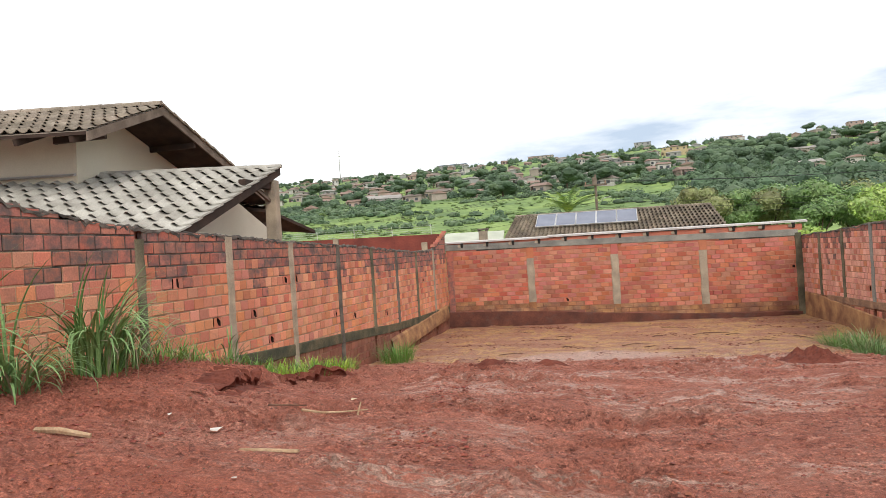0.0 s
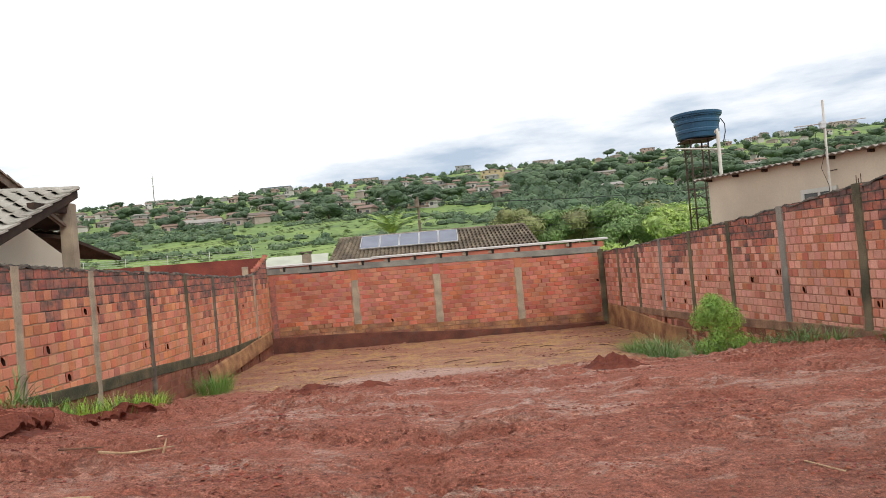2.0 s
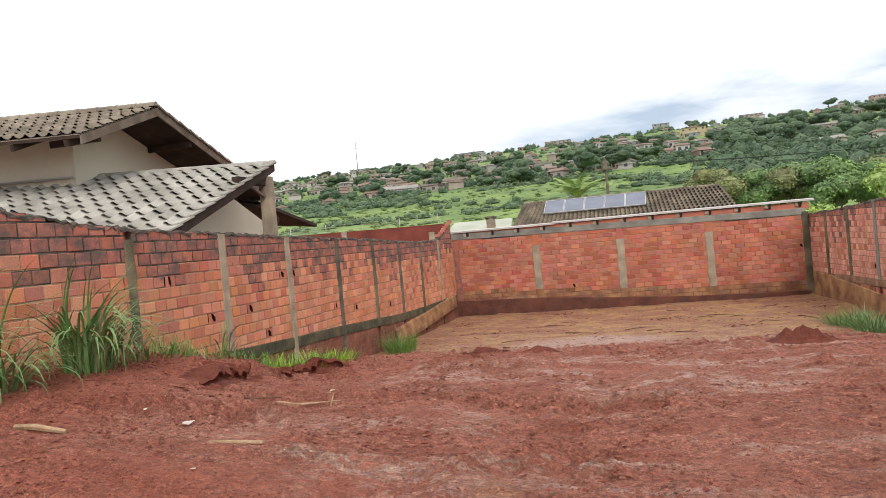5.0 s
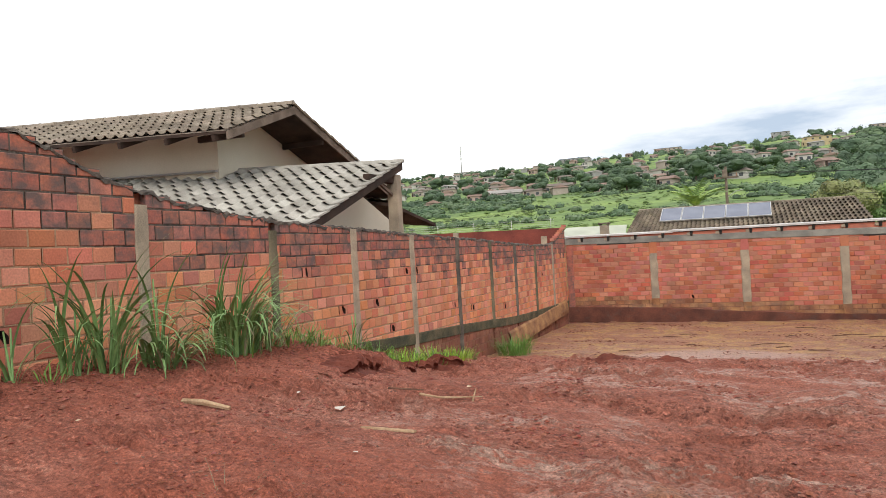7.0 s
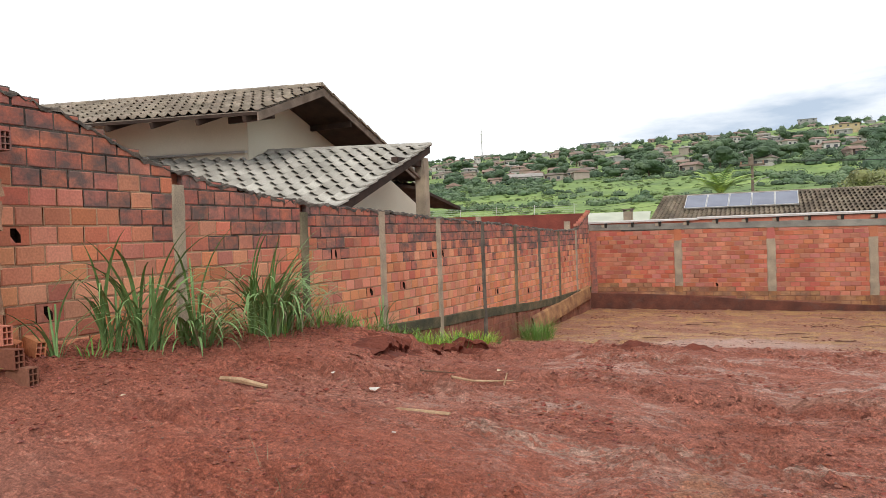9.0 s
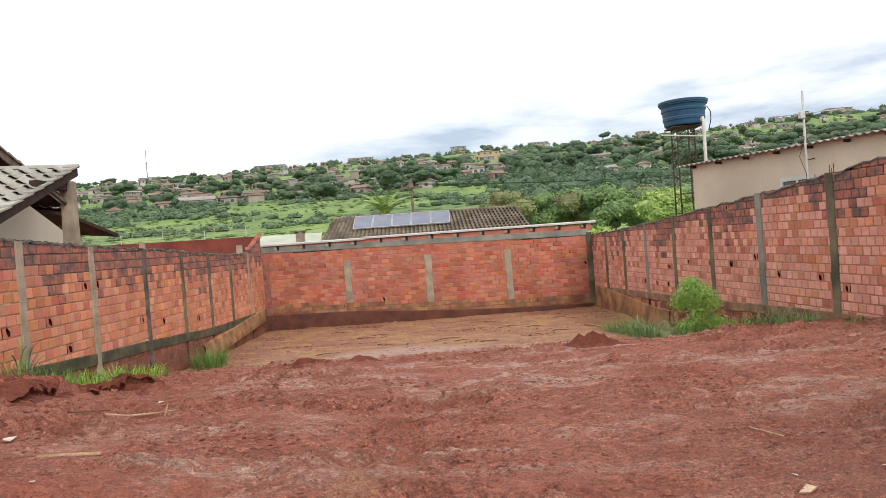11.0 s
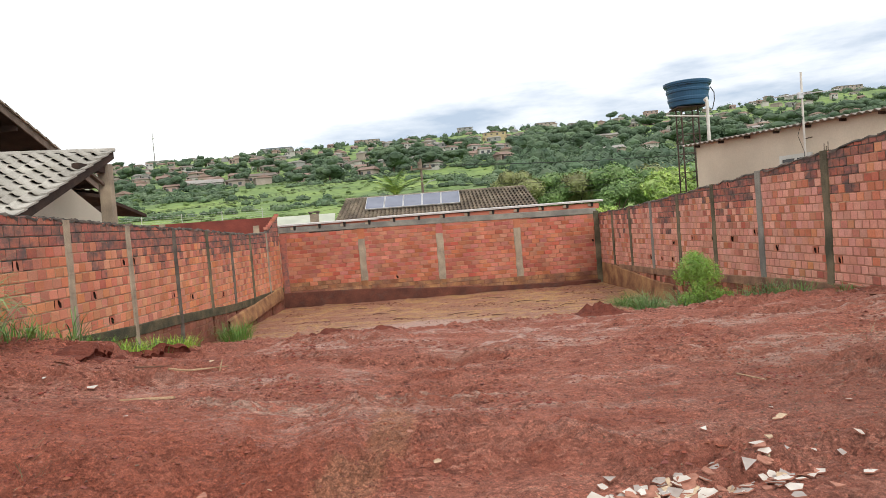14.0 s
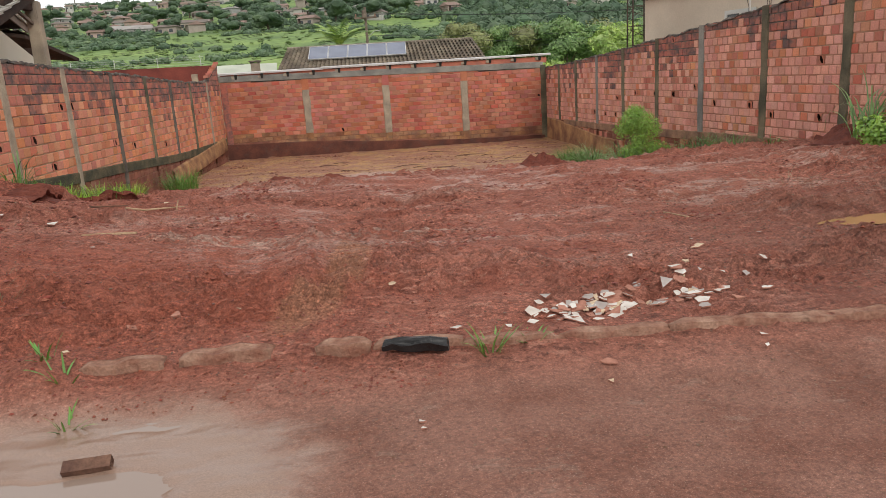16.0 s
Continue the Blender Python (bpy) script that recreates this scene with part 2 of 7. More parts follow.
M["shard_grey"] = material("grey_glazed_tile", (0.40, 0.36, 0.33), 0.35, dark=(0.30, 0.24, 0.21), scale=9, fine=40, bump=0.1, spread=0.06)
M["stone"] = material("mud_caked_kerb_stone", (0.36, 0.215, 0.150), dark=(0.21, 0.092, 0.060), scale=8, fine=50, bump=0.8)
M["clod"] = material("red_earth_clod", (0.30, 0.092, 0.060), dark=(0.18, 0.052, 0.034), scale=6, fine=40, bump=0.8, island_random=0.8)
M["pebble"] = material("brown_gravel", (0.27, 0.150, 0.105), dark=(0.16, 0.08, 0.056), scale=9, fine=60, bump=0.5, island_random=1.0)
# dark dug earth; also carries painted shade on the cut bank and pits
M["earth_heap"] = material("dark_moist_and_shaded_earth", (0.19, 0.055, 0.035), dark=(0.11, 0.030, 0.02), scale=4, fine=35, bump=1.0)
M["shard_white"] = material("white_glazed_tile", (0.66, 0.62, 0.56), 0.35, dark=(0.50, 0.43, 0.37), scale=9, fine=40, bump=0.1, spread=0.06)
M["shard_clay"] = material("red_clay_tile_body", (0.42, 0.20, 0.14), dark=(0.30, 0.13, 0.09), scale=9, fine=40, bump=0.3)
M["shard_beige"] = material("beige_tile_body", (0.60, 0.47, 0.32), dark=(0.48, 0.34, 0.23), scale=9, fine=40, bump=0.3)
M["rubber"] = material("black_plastic", (0.022, 0.021, 0.021), 0.35, scale=12, fine=50, bump=0.4)
M["wood_pale"] = material("pale_split_wood", (0.50, 0.35, 0.22), dark=(0.34, 0.22, 0.13), scale=12, fine=60, bump=0.4)
M["root"] = material("brown_root", (0.19, 0.10, 0.065), dark=(0.10, 0.05, 0.035), scale=9, fine=40, bump=0.5)
M["bark"] = material("grey_brown_bark", (0.16, 0.12, 0.085), dark=(0.08, 0.06, 0.045), scale=5, fine=30, bump=0.8)
LEAF = dict(scale=0.9, fine=9, bump=0.0, spread=0.25, spec=0.35)
M["cane"] = material("blue_green_cane_leaf", (0.25, 0.43, 0.15), 0.42, dark=(0.13, 0.26, 0.085), island_random=0.8, **LEAF)
M["cane_dry"] = material("dry_cane_leaf", (0.40, 0.36, 0.22), 0.7, dark=(0.25, 0.21, 0.12), island_random=0.8, **LEAF)
M["lawn"] = material("bright_green_grass_blade", (0.43, 0.62, 0.07), 0.5, dark=(0.27, 0.46, 0.045), island_random=0.8, **LEAF)
M["grass_mid"] = material("green_grass_blade", (0.18, 0.34, 0.065), 0.5, dark=(0.09, 0.19, 0.038), island_random=0.8, **LEAF)
M["bush_leaf"] = material("lime_green_leaflet", (0.36, 0.56, 0.09), 0.5, dark=(0.20, 0.36, 0.06), island_random=0.8, **LEAF)
M["tree_leaf"] = material("mid_green_tree_leaf", (0.22, 0.34, 0.11), 0.6, dark=(0.10, 0.17, 0.055), island_random=1.0, **LEAF)
M["tree_lime"] = material("yellow_green_tree_leaf", (0.38, 0.50, 0.11), 0.6, dark=(0.18, 0.28, 0.06), island_random=1.0, **LEAF)
M["tree_brown"] = material("olive_brown_tree_leaf", (0.27, 0.31, 0.11), 0.6, dark=(0.15, 0.15, 0.06), island_random=1.0, **LEAF)
# distance haze is mixed into these greyed foliage colours
M["far_leaf"] = material("hazy_green_foliage", (0.15, 0.215, 0.11), 0.8, dark=(0.065, 0.110, 0.062), scale=0.12, fine=1.0, bump=0.0, spread=0.25, island_random=1.0)
M["far_leaf_dark"] = material("hazy_dark_foliage", (0.105, 0.160, 0.085), 0.8, dark=(0.052, 0.088, 0.052), scale=0.12, fine=1.0, bump=0.0, spread=0.25, island_random=1.0)
M["field"] = material("rough_green_pasture", (0.215, 0.300, 0.085), 0.9, dark=(0.105, 0.165, 0.060), alt=(0.155, 0.235, 0.072), scale=0.05, fine=0.7, bump=0.0, spread=0.3, ramp=(0.35, 0.62))
M["shrub"] = material("pasture_shrub", (0.175, 0.245, 0.080), 0.8, dark=(0.115, 0.175, 0.062), scale=0.1, fine=1.0, bump=0.0, spread=0.3, island_random=1.0)
for k, c in (("tan", (0.38, 0.325, 0.275)), ("pale", (0.50, 0.475, 0.44)), ("ochre", (0.50, 0.40, 0.24)), ("rose", (0.40, 0.295, 0.255)), ("grey", (0.33, 0.325, 0.315))):
    M["far_" + k] = material("far_%s_wall" % k, c, scale=0.2, fine=2, bump=0.0, spread=0.12)
for k, c in (("clay", (0.29, 0.20, 0.165)), ("brown", (0.215, 0.175, 0.15)), ("ash", (0.36, 0.335, 0.31)), ("blue", (0.25, 0.31, 0.40))):
    M["far_roof_" + k] = material("far_%s_roof" % k, c, scale=0.3, fine=3, bump=0.0, spread=0.15)


def water_material(name, color):
    m = bpy.data.materials.new(name)
    m.use_nodes = True
    n, l = m.node_tree.nodes, m.node_tree.links
    b = n["Principled BSDF"]
    b.inputs["Base Color"].default_value = (*color, 1)
    b.inputs["Roughness"].default_value = 0.06
    b.inputs["Specular IOR Level"].default_value = 0.5
    ripple = n.new("ShaderNodeTexNoise")
    ripple.inputs["Scale"].default_value = 9.0
    bump = n.new("ShaderNodeBump")
    bump.inputs["Strength"].default_value, bump.inputs["Distance"].default_value = 0.05, 0.01
    l.new(ripple.outputs["Fac"], bump.inputs["Height"])
    l.new(bump.outputs[0], b.inputs["Normal"])
    return m


M["water"] = water_material("muddy_puddle_water", (0.27, 0.195, 0.155))
M["water_ochre"] = water_material("ochre_puddle_water", (0.36, 0.21, 0.085))


def mud_material():
    """Red earth of the lot: loose red soil, trodden wet mud with a painted pale sheen, ochre silt at the low end, brown
    gravelly road.
    """
    m = bpy.data.materials.new("red_earth")
    m.use_nodes = True
    n, l = m.node_tree.nodes, m.node_tree.links
    b = n["Principled BSDF"]
    geo = n.new("ShaderNodeNewGeometry")
    sep = n.new("ShaderNodeSeparateXYZ")
    l.new(geo.outputs["Position"], sep.inputs[0])

    def noise_node(scale, detail=6.0, stretch=None, rough=0.55):
        t = n.new("ShaderNodeTexNoise")
        t.inputs["Scale"].default_value, t.inputs["Detail"].default_value, t.inputs["Roughness"].default_value = scale, detail, rough
        if stretch:
            mp = n.new("ShaderNodeMapping")
            mp.inputs["Scale"].default_value = stretch
            mp.inputs["Rotation"].default_value = (0, 0, 0.25)
            l.new(geo.outputs["Position"], mp.inputs["Vector"])
            l.new(mp.outputs[0], t.inputs["Vector"])
        else:
            l.new(geo.outputs["Position"], t.inputs["Vector"])
        return t.outputs["Fac"]

    def span(v, a, c, lo=0.0, hi=1.0):
        r = n.new("ShaderNodeMapRange")
        r.interpolation_type = "SMOOTHSTEP"
        for i, q in enumerate((a, c, lo, hi)):
            r.inputs[i + 1].default_value = q
        l.new(v, r.inputs[0])
        return r.outputs[0]

    def math_node(op, a, c):
        k = n.new("ShaderNodeMath")
        k.operation = op
        for i, q in enumerate((a, c)):
            if isinstance(q, float):
                k.inputs[i].default_value = q
            else:
                l.new(q, k.inputs[i])
        return k.outputs[0]

    def blend(f, a, c, mode="MIX"):
        k = n.new("ShaderNodeMixRGB")
        k.blend_type = mode
        for i, q in enumerate((f, a, c)):
            if isinstance(q, float):
                k.inputs[i].default_value = q
            elif isinstance(q, tuple):
                k.inputs[i].default_value = (*q, 1)
            else:
                l.new(q, k.inputs[i])
        return k.outputs[0]

    big, mid = noise_node(0.45), noise_node(1.9, 8.0)
    streak = noise_node(3.0, 11.0, (0.7, 1.3, 1.0), 0.74)
    flake = noise_node(9.0, 9.0, (0.6, 1.5, 1.0), 0.72)
    grit = noise_node(46.0, 5.0, None, 0.75)
    speck = noise_node(150.0, 2.0)
    soil = blend(span(mid, 0.36, 0.64), (0.400, 0.125, 0.079), (0.52, 0.188, 0.126))
    # dark flecks paint the shade of small crevices into the soil colour
    crevice_shade = noise_node(13.0, 10.0, (0.75, 1.2, 1.0), 0.78)
    soil = blend(math_node("MULTIPLY", math_node("MULTIPLY", span(crevice_shade, 0.54, 0.57), span(noise_node(0.8, 4.0, (0.45, 1.3, 1.0)), 0.40, 0.58)), 0.85), soil, (0.150, 0.042, 0.027))
    soil = blend(math_node("MULTIPLY", span(flake, 0.56, 0.61), span(big, 0.36, 0.56)), soil, (0.56, 0.245, 0.170))
    # wet mud in streaks; its sky sheen is painted as a pale colour
    film = noise_node(1.15, 9.0, (0.40, 1.35, 1.0), 0.62)
    wet_sheen_f = math_node("MULTIPLY", span(film, 0.48, 0.60), span(streak, 0.46, 0.52))
    wet_sheen_f = math_node("MULTIPLY", wet_sheen_f, span(flake, 0.44, 0.49))
    wet_sheen_f = math_node("MULTIPLY", wet_sheen_f, span(sep.outputs["Y"], -22.6, -21.0))
    wet_sheen_f = math_node("MULTIPLY", wet_sheen_f, span(sep.outputs["X"], 1.6, 5.0))
    col = blend(math_node("MULTIPLY", span(film, 0.42, 0.62), 0.5), soil, (0.51, 0.215, 0.150))
    col = blend(math_node("MULTIPLY", wet_sheen_f, 0.85), col, (0.62, 0.355, 0.275))
    silt_y = span(math_node("ADD", sep.outputs["Y"], math_node("MULTIPLY", big, 6.0)), -8.5, -5.0)
    silt = blend(span(mid, 0.44, 0.56), (0.50, 0.25, 0.165), (0.62, 0.37, 0.17))
    silt = blend(span(noise_node(1.1, 6.0, (0.5, 1.6, 1.0)), 0.50, 0.62), silt, (0.45, 0.205, 0.135))
    silt = blend(span(streak, 0.54, 0.62), silt, (0.40, 0.17, 0.108))
    silt = blend(span(flake, 0.60, 0.66), silt, (0.27, 0.105, 0.068))
    col = blend(silt_y, col, silt)
    road_f = span(math_node("ADD", sep.outputs["Y"], math_node("MULTIPLY", mid, 0.9)), -22.55, -23.3)
    road_f = math_node("MULTIPLY", road_f, span(math_node("ADD", sep.outputs["X"], math_node("MULTIPLY", mid, 1.5)), 3.0, 5.0))
    road = blend(span(mid, 0.35, 0.65), (0.205, 0.082, 0.053), (0.275, 0.130, 0.092))
    road = blend(math_node("MULTIPLY", span(streak, 0.56, 0.66), 0.7), road, (0.29, 0.172, 0.130))
    road = blend(math_node("MULTIPLY", span(speck, 0.62, 0.70), 0.6), road, (0.40, 0.28, 0.22))
    col = blend(road_f, col, road)
    right = math_node("MULTIPLY", span(math_node("ADD", sep.outputs["X"], math_node("MULTIPLY", mid, 3.0)), 8.8, 12.0), span(sep.outputs["Y"], -18.5, -21.5))
    col = blend(math_node("MULTIPLY", right, 0.6), col, road)
    # drowned silt round the puddle in the street
    px_ = math_node("DIVIDE", math_node("SUBTRACT", sep.outputs["X"], 4.5), 1.22)
    py_ = math_node("DIVIDE", math_node("SUBTRACT", sep.outputs["Y"], -24.42), 0.92)
    far_ = math_node("ADD", math_node("MULTIPLY", px_, px_), math_node("MULTIPLY", py_, py_))
    pool = span(math_node("ADD", far_, math_node("MULTIPLY", streak, 1.6)), 2.2, 1.35)
    col = blend(pool, col, (0.27, 0.175, 0.13))

    def oval(cx, cy, rx, ry, turn, soft=0.5):
        """1 inside a ragged oval, 0 outside."""
        c, si = math.cos(turn), math.sin(turn)
        dx, dy = math_node("SUBTRACT", sep.outputs["X"], cx), math_node("SUBTRACT", sep.outputs["Y"], cy)
        u = math_node("ADD", math_node("MULTIPLY", dx, c / rx), math_node("MULTIPLY", dy, si / rx))
        v = math_node("ADD", math_node("MULTIPLY", dx, -si / ry), math_node("MULTIPLY", dy, c / ry))
        d = math_node("ADD", math_node("MULTIPLY", u, u), math_node("MULTIPLY", v, v))
        return span(math_node("ADD", d, math_node("MULTIPLY", math_node("SUBTRACT", streak, 0.5), 2.4)), 1.0 + soft, 1.0 - soft)

    col = blend(math_node("MULTIPLY", oval(3.9, -22.2, 1.9, 1.05, 0.0, 0.8), 0.7), col, (0.46, 0.128, 0.074))
    col = blend(math_node("MULTIPLY", oval(0.9, -19.4, 1.25, 3.2, 0.0, 0.7), 0.6), col, (0.45, 0.130, 0.078))
    # tan sediment washed down to the kerb, a smooth pink smear, dried pale flakes and the pale wet tongue on the silt
    wash = math_node("MAXIMUM", oval(5.76, -21.75, 0.17, 0.62, 0.0), oval(5.52, -22.55, 0.20, 0.40, -0.45))
    col = blend(math_node("MULTIPLY", wash, 0.75), col, (0.50, 0.225, 0.130))
    smear = oval(6.5, -18.62, 0.50, 0.26, -0.2)
    col = blend(math_node("MULTIPLY", smear, 0.7), col, (0.52, 0.265, 0.195))
    dried = math_node("MULTIPLY", math_node("MAXIMUM", oval(4.5, -20.85, 0.62, 0.22, -0.15, 0.8), oval(5.9, -20.75, 0.9, 0.15, 0.05, 0.8)), span(flake, 0.44, 0.52))
    col = blend(math_node("MULTIPLY", dried, 0.8), col, (0.64, 0.415, 0.325))
    tongue = math_node("MAXIMUM", oval(5.4, -8.6, 1.9, 1.3, 0.15, 0.6), oval(8.6, -10.3, 1.6, 0.8, 0.0, 0.7))
    col = blend(math_node("MULTIPLY", tongue, 0.8), col, (0.68, 0.45, 0.38))

    def grains(scale):
        """Cells of loose grains: a random value and the distance inside each."""
        t = n.new("ShaderNodeTexVoronoi")
        t.inputs["Scale"].default_value = scale
        l.new(geo.outputs["Position"], t.inputs["Vector"])
        k = n.new("ShaderNodeSeparateColor")
        l.new(t.outputs["Color"], k.inputs[0])
        return k.outputs[0], t.outputs["Distance"]

    coarse, coarse_d = grains(38.0)
    small, small_d = grains(95.0)
    loose = math_node("MULTIPLY", span(noise_node(1.6, 5.0), 0.38, 0.60, 0.35, 1.0), math_node("SUBTRACT", 1.0, math_node("MAXIMUM", pool, math_node("MULTIPLY", road_f, 0.5))))
    col = blend(loose, col, blend(1.0, col, span(coarse, 0.0, 1.0, 0.82, 1.18), "MULTIPLY"))
    col = blend(loose, col, blend(1.0, col, span(small, 0.0, 1.0, 0.82, 1.18), "MULTIPLY"))
    # gaps between grains are darkened in the colour, as shade would do
    col = blend(loose, col, blend(1.0, col, span(coarse_d, 0.30, 0.75, 1.03, 0.86), "MULTIPLY"))
    col = blend(math_node("SUBTRACT", 1.0, pool), col, blend(1.0, col, span(grit, 0.28, 0.72, 0.68, 1.32), "MULTIPLY"))
    col = blend(1.0, col, span(speck, 0.25, 0.75, 0.82, 1.18), "MULTIPLY")
    l.new(col, b.inputs["Base Color"])
    damp = math_node("MAXIMUM", math_node("MAXIMUM", wet_sheen_f, pool), math_node("MULTIPLY", silt_y, 0.8))
    l.new(math_node("SUBTRACT", span(damp, 0.0, 1.0, 0.8, 0.36), math_node("MULTIPLY", pool, 0.20)), b.inputs["Roughness"])
    b.inputs["Specular IOR Level"].default_value = 0.35
    h = math_node("ADD", math_node("MULTIPLY", grit, 0.45), math_node("MULTIPLY", streak, 0.8))
    h = math_node("ADD", h, math_node("MULTIPLY", span(flake, 0.47, 0.53), 0.28))
    h = math_node("ADD", h, math_node("MULTIPLY", noise_node(13.0, 8.0, None, 0.72), 1.0))
    h = math_node("SUBTRACT", h, math_node("MULTIPLY", coarse_d, 0.25))
    h = math_node("SUBTRACT", h, math_node("MULTIPLY", small_d, 0.12))
    bump = n.new("ShaderNodeBump")
    bump.inputs["Distance"].default_value = 0.065
    l.new(math_node("MULTIPLY", span(pool, 0.0, 1.0, 1.0, 0.08), span(road_f, 0.0, 1.0, 1.0, 0.55)), bump.inputs["Strength"])
    l.new(h, bump.inputs["Height"])
    l.new(bump.outputs[0], b.inputs["Normal"])
    return m


M["mud"] = mud_material()


# ---------- building helpers ----------
def smooth(a, b, x):
    t = np.clip((x - a) / (b - a), 0.0, 1.0)
    return t * t * (3 - 2 * t)


def profile(points, s):
    """Height along a line from (distance, height) pairs in rising order."""
    return float(np.interp(s, [p[0] for p in points], [p[1] for p in points]))


def link(name, me, mats, parent=None, label=""):
    for m in mats if isinstance(mats, (list, tuple)) else (mats,):
        me.materials.append(M[m])
    ob = new(name, me)
    if parent is not None:
        ob.parent = parent
    if label:
        tagged(ob, label)
    return ob


def part(name, bm, mats, parent=None, label="", shade=False):
    """Links a bmesh as one mesh object under a thing or a part."""
    me = bpy.data.meshes.new(name)
    bmesh.ops.recalc_face_normals(bm, faces=bm.faces)
    bm.to_mesh(me)
    bm.free()
    if shade:
        me.polygons.foreach_set("use_smooth", [True] * len(me.polygons))
    return link(name, me, mats, parent, label)


def raw(name, verts, faces, mats, parent=None, label="", index=None):
    me = bpy.data.meshes.new(name)
    me.from_pydata([tuple(v) for v in verts], [], faces)
    ob = link(name, me, mats, parent, label)
    if index is not None:
        me.polygons.foreach_set("material_index", index)
    return ob


def empty(name, m=None):
    ob = new(name)
    ob.empty_display_size = 0.2
    if m is not None:
        ob.matrix_basis = m
    return ob


def add_hexa(bm, pts):
    """Six faces from eight corners: the bottom four, then the top four."""
    v = [bm.verts.new(p) for p in pts]
    for f in ((3, 2, 1, 0), (4, 5, 6, 7), (0, 1, 5, 4), (1, 2, 6, 5), (2, 3, 7, 6), (3, 0, 4, 7)):
        bm.faces.new([v[i] for i in f])
    return v


def add_box(bm, lo, hi, m=None):
    (x0, y0, z0), (x1, y1, z1) = lo, hi
    pts = [(x0, y0, z0), (x1, y0, z0), (x1, y1, z0), (x0, y1, z0), (x0, y0, z1), (x1, y0, z1), (x1, y1, z1), (x0, y1, z1)]
    return add_hexa(bm, [m @ Vector(p) for p in pts] if m is not None else pts)


def box(lo, hi, bevel=0.0, m=None, rough=0.0, cuts=0, seed=1):
    """A bevelled, slightly uneven box as a bmesh."""
    bm = bmesh.new()
    add_box(bm, lo, hi, m)
    if cuts:
        bmesh.ops.subdivide_edges(bm, edges=bm.edges, cuts=cuts, use_grid_fill=True)
    if bevel:
        bmesh.ops.bevel(bm, geom=bm.edges if not cuts else [e for e in bm.edges if e.calc_face_angle(0) > 0.5], offset=bevel, segments=2, affect="EDGES")
    if rough:
        for v in bm.verts:
            v.co += noise.noise_vector(v.co * 7.3 + Vector((seed, seed * 2.1, 0))) * rough
    return bm


def add_tube(bm, points, radii, sides=8, caps=True):
    rings = []
    pts = [Vector(p) for p in points]
    for i, p in enumerate(pts):
        d = (pts[min(i + 1, len(pts) - 1)] - pts[max(i - 1, 0)]).normalized()
        a = d.orthogonal().normalized()
        c = d.cross(a)
        r = radii[i] if isinstance(radii, (list, tuple)) else radii
        rings.append([bm.verts.new(p + (a * math.cos(2 * math.pi * k / sides) + c * math.sin(2 * math.pi * k / sides)) * r) for k in range(sides)])
    for a, c in zip(rings, rings[1:]):
        for k in range(sides):
            bm.faces.new((a[k], a[(k + 1) % sides], c[(k + 1) % sides], c[k]))
    if caps:
        bm.faces.new(rings[0])
        bm.faces.new(rings[-1])


def tube(points, radii, sides=8):
    bm = bmesh.new()
    add_tube(bm, points, radii, sides)
    return bm


def lathe(profile_rz, sides=40):
    bm = bmesh.new()
    rings = [[bm.verts.new((r * math.cos(2 * math.pi * k / sides), r * math.sin(2 * math.pi * k / sides), z)) for k in range(sides)] for r, z in profile_rz]
    for a, c in zip(rings, rings[1:]):
        for k in range(sides):
            bm.faces.new((a[k], a[(k + 1) % sides], c[(k + 1) % sides], c[k]))
    bm.faces.new(rings[0])
    bm.faces.new(rings[-1])
    return bm


# ---------- ground ----------
def value_noise(x, y, seed=0):
    """Smooth gradient noise on arrays, about -1 to 1."""
    x, y = np.asarray(x, float) + 0.37 * seed, np.asarray(y, float) + 0.61 * seed
    xi, yi = np.floor(x).astype(np.int64), np.floor(y).astype(np.int64)
    fx, fy = x - xi, y - yi
    ux, uy = fx * fx * fx * (fx * (fx * 6 - 15) + 10), fy * fy * fy * (fy * (fy * 6 - 15) + 10)

    def corner(a, b):
        k = ((xi + a) * 374761393 + (yi + b) * 668265263 + seed * 1274126177) & 0x7FFFFFFF
        k = ((k ^ (k >> 13)) * 1274126177) & 0x7FFFFFFF
        turn = ((k ^ (k >> 16)) & 0xFFFF) / 65536.0 * 2 * math.pi
        return np.cos(turn) * (fx - a) + np.sin(turn) * (fy - b)

    low, high = corner(0, 0) * (1 - ux) + corner(1, 0) * ux, corner(0, 1) * (1 - ux) + corner(1, 1) * ux
    return 1.5 * (low * (1 - uy) + high * uy)


def hill(x, y):
    """Far slope: flat valley floor, then a long rise to a ridge."""
    k = np.clip((y - 60) / 690, 0, None)
    z = -0.72 + np.minimum(k, 1.0) ** 1.15 * (94.6 + 0.013 * x + 9 * smooth(250, 420, x) * smooth(500, 800, y))
    z = z - 40 * np.clip(k - 1, 0, None)
    return z + 2.2 * value_noise(x / 60, y / 60, 3) * smooth(120, 260, y) + 0.8 * value_noise(x / 17, y / 17, 4) * smooth(90, 200, y)


FLOOR = [(-200, 0.2), (-23.7, 0.205), (-23.35, 0.262), (-23.24, 0.292), (-23.12, 0.345), (-22.8, 0.37), (-21, 0.43), (-18, 0.47), (-16, 0.36), (-14, 0.13), (-12, -0.15), (-10, -0.43), (-8, -0.58), (-6, -0.65), (-3, -0.70), (30, -0.72)]


def bump_at(x, y, cx, cy, rx, ry, h, turn=0.0):
    c, s = math.cos(turn), math.sin(turn)
    dx, dy = (x - cx) * c + (y - cy) * s, -(x - cx) * s + (y - cy) * c
    return h * np.exp(-((dx / rx) ** 2 + (dy / ry) ** 2))


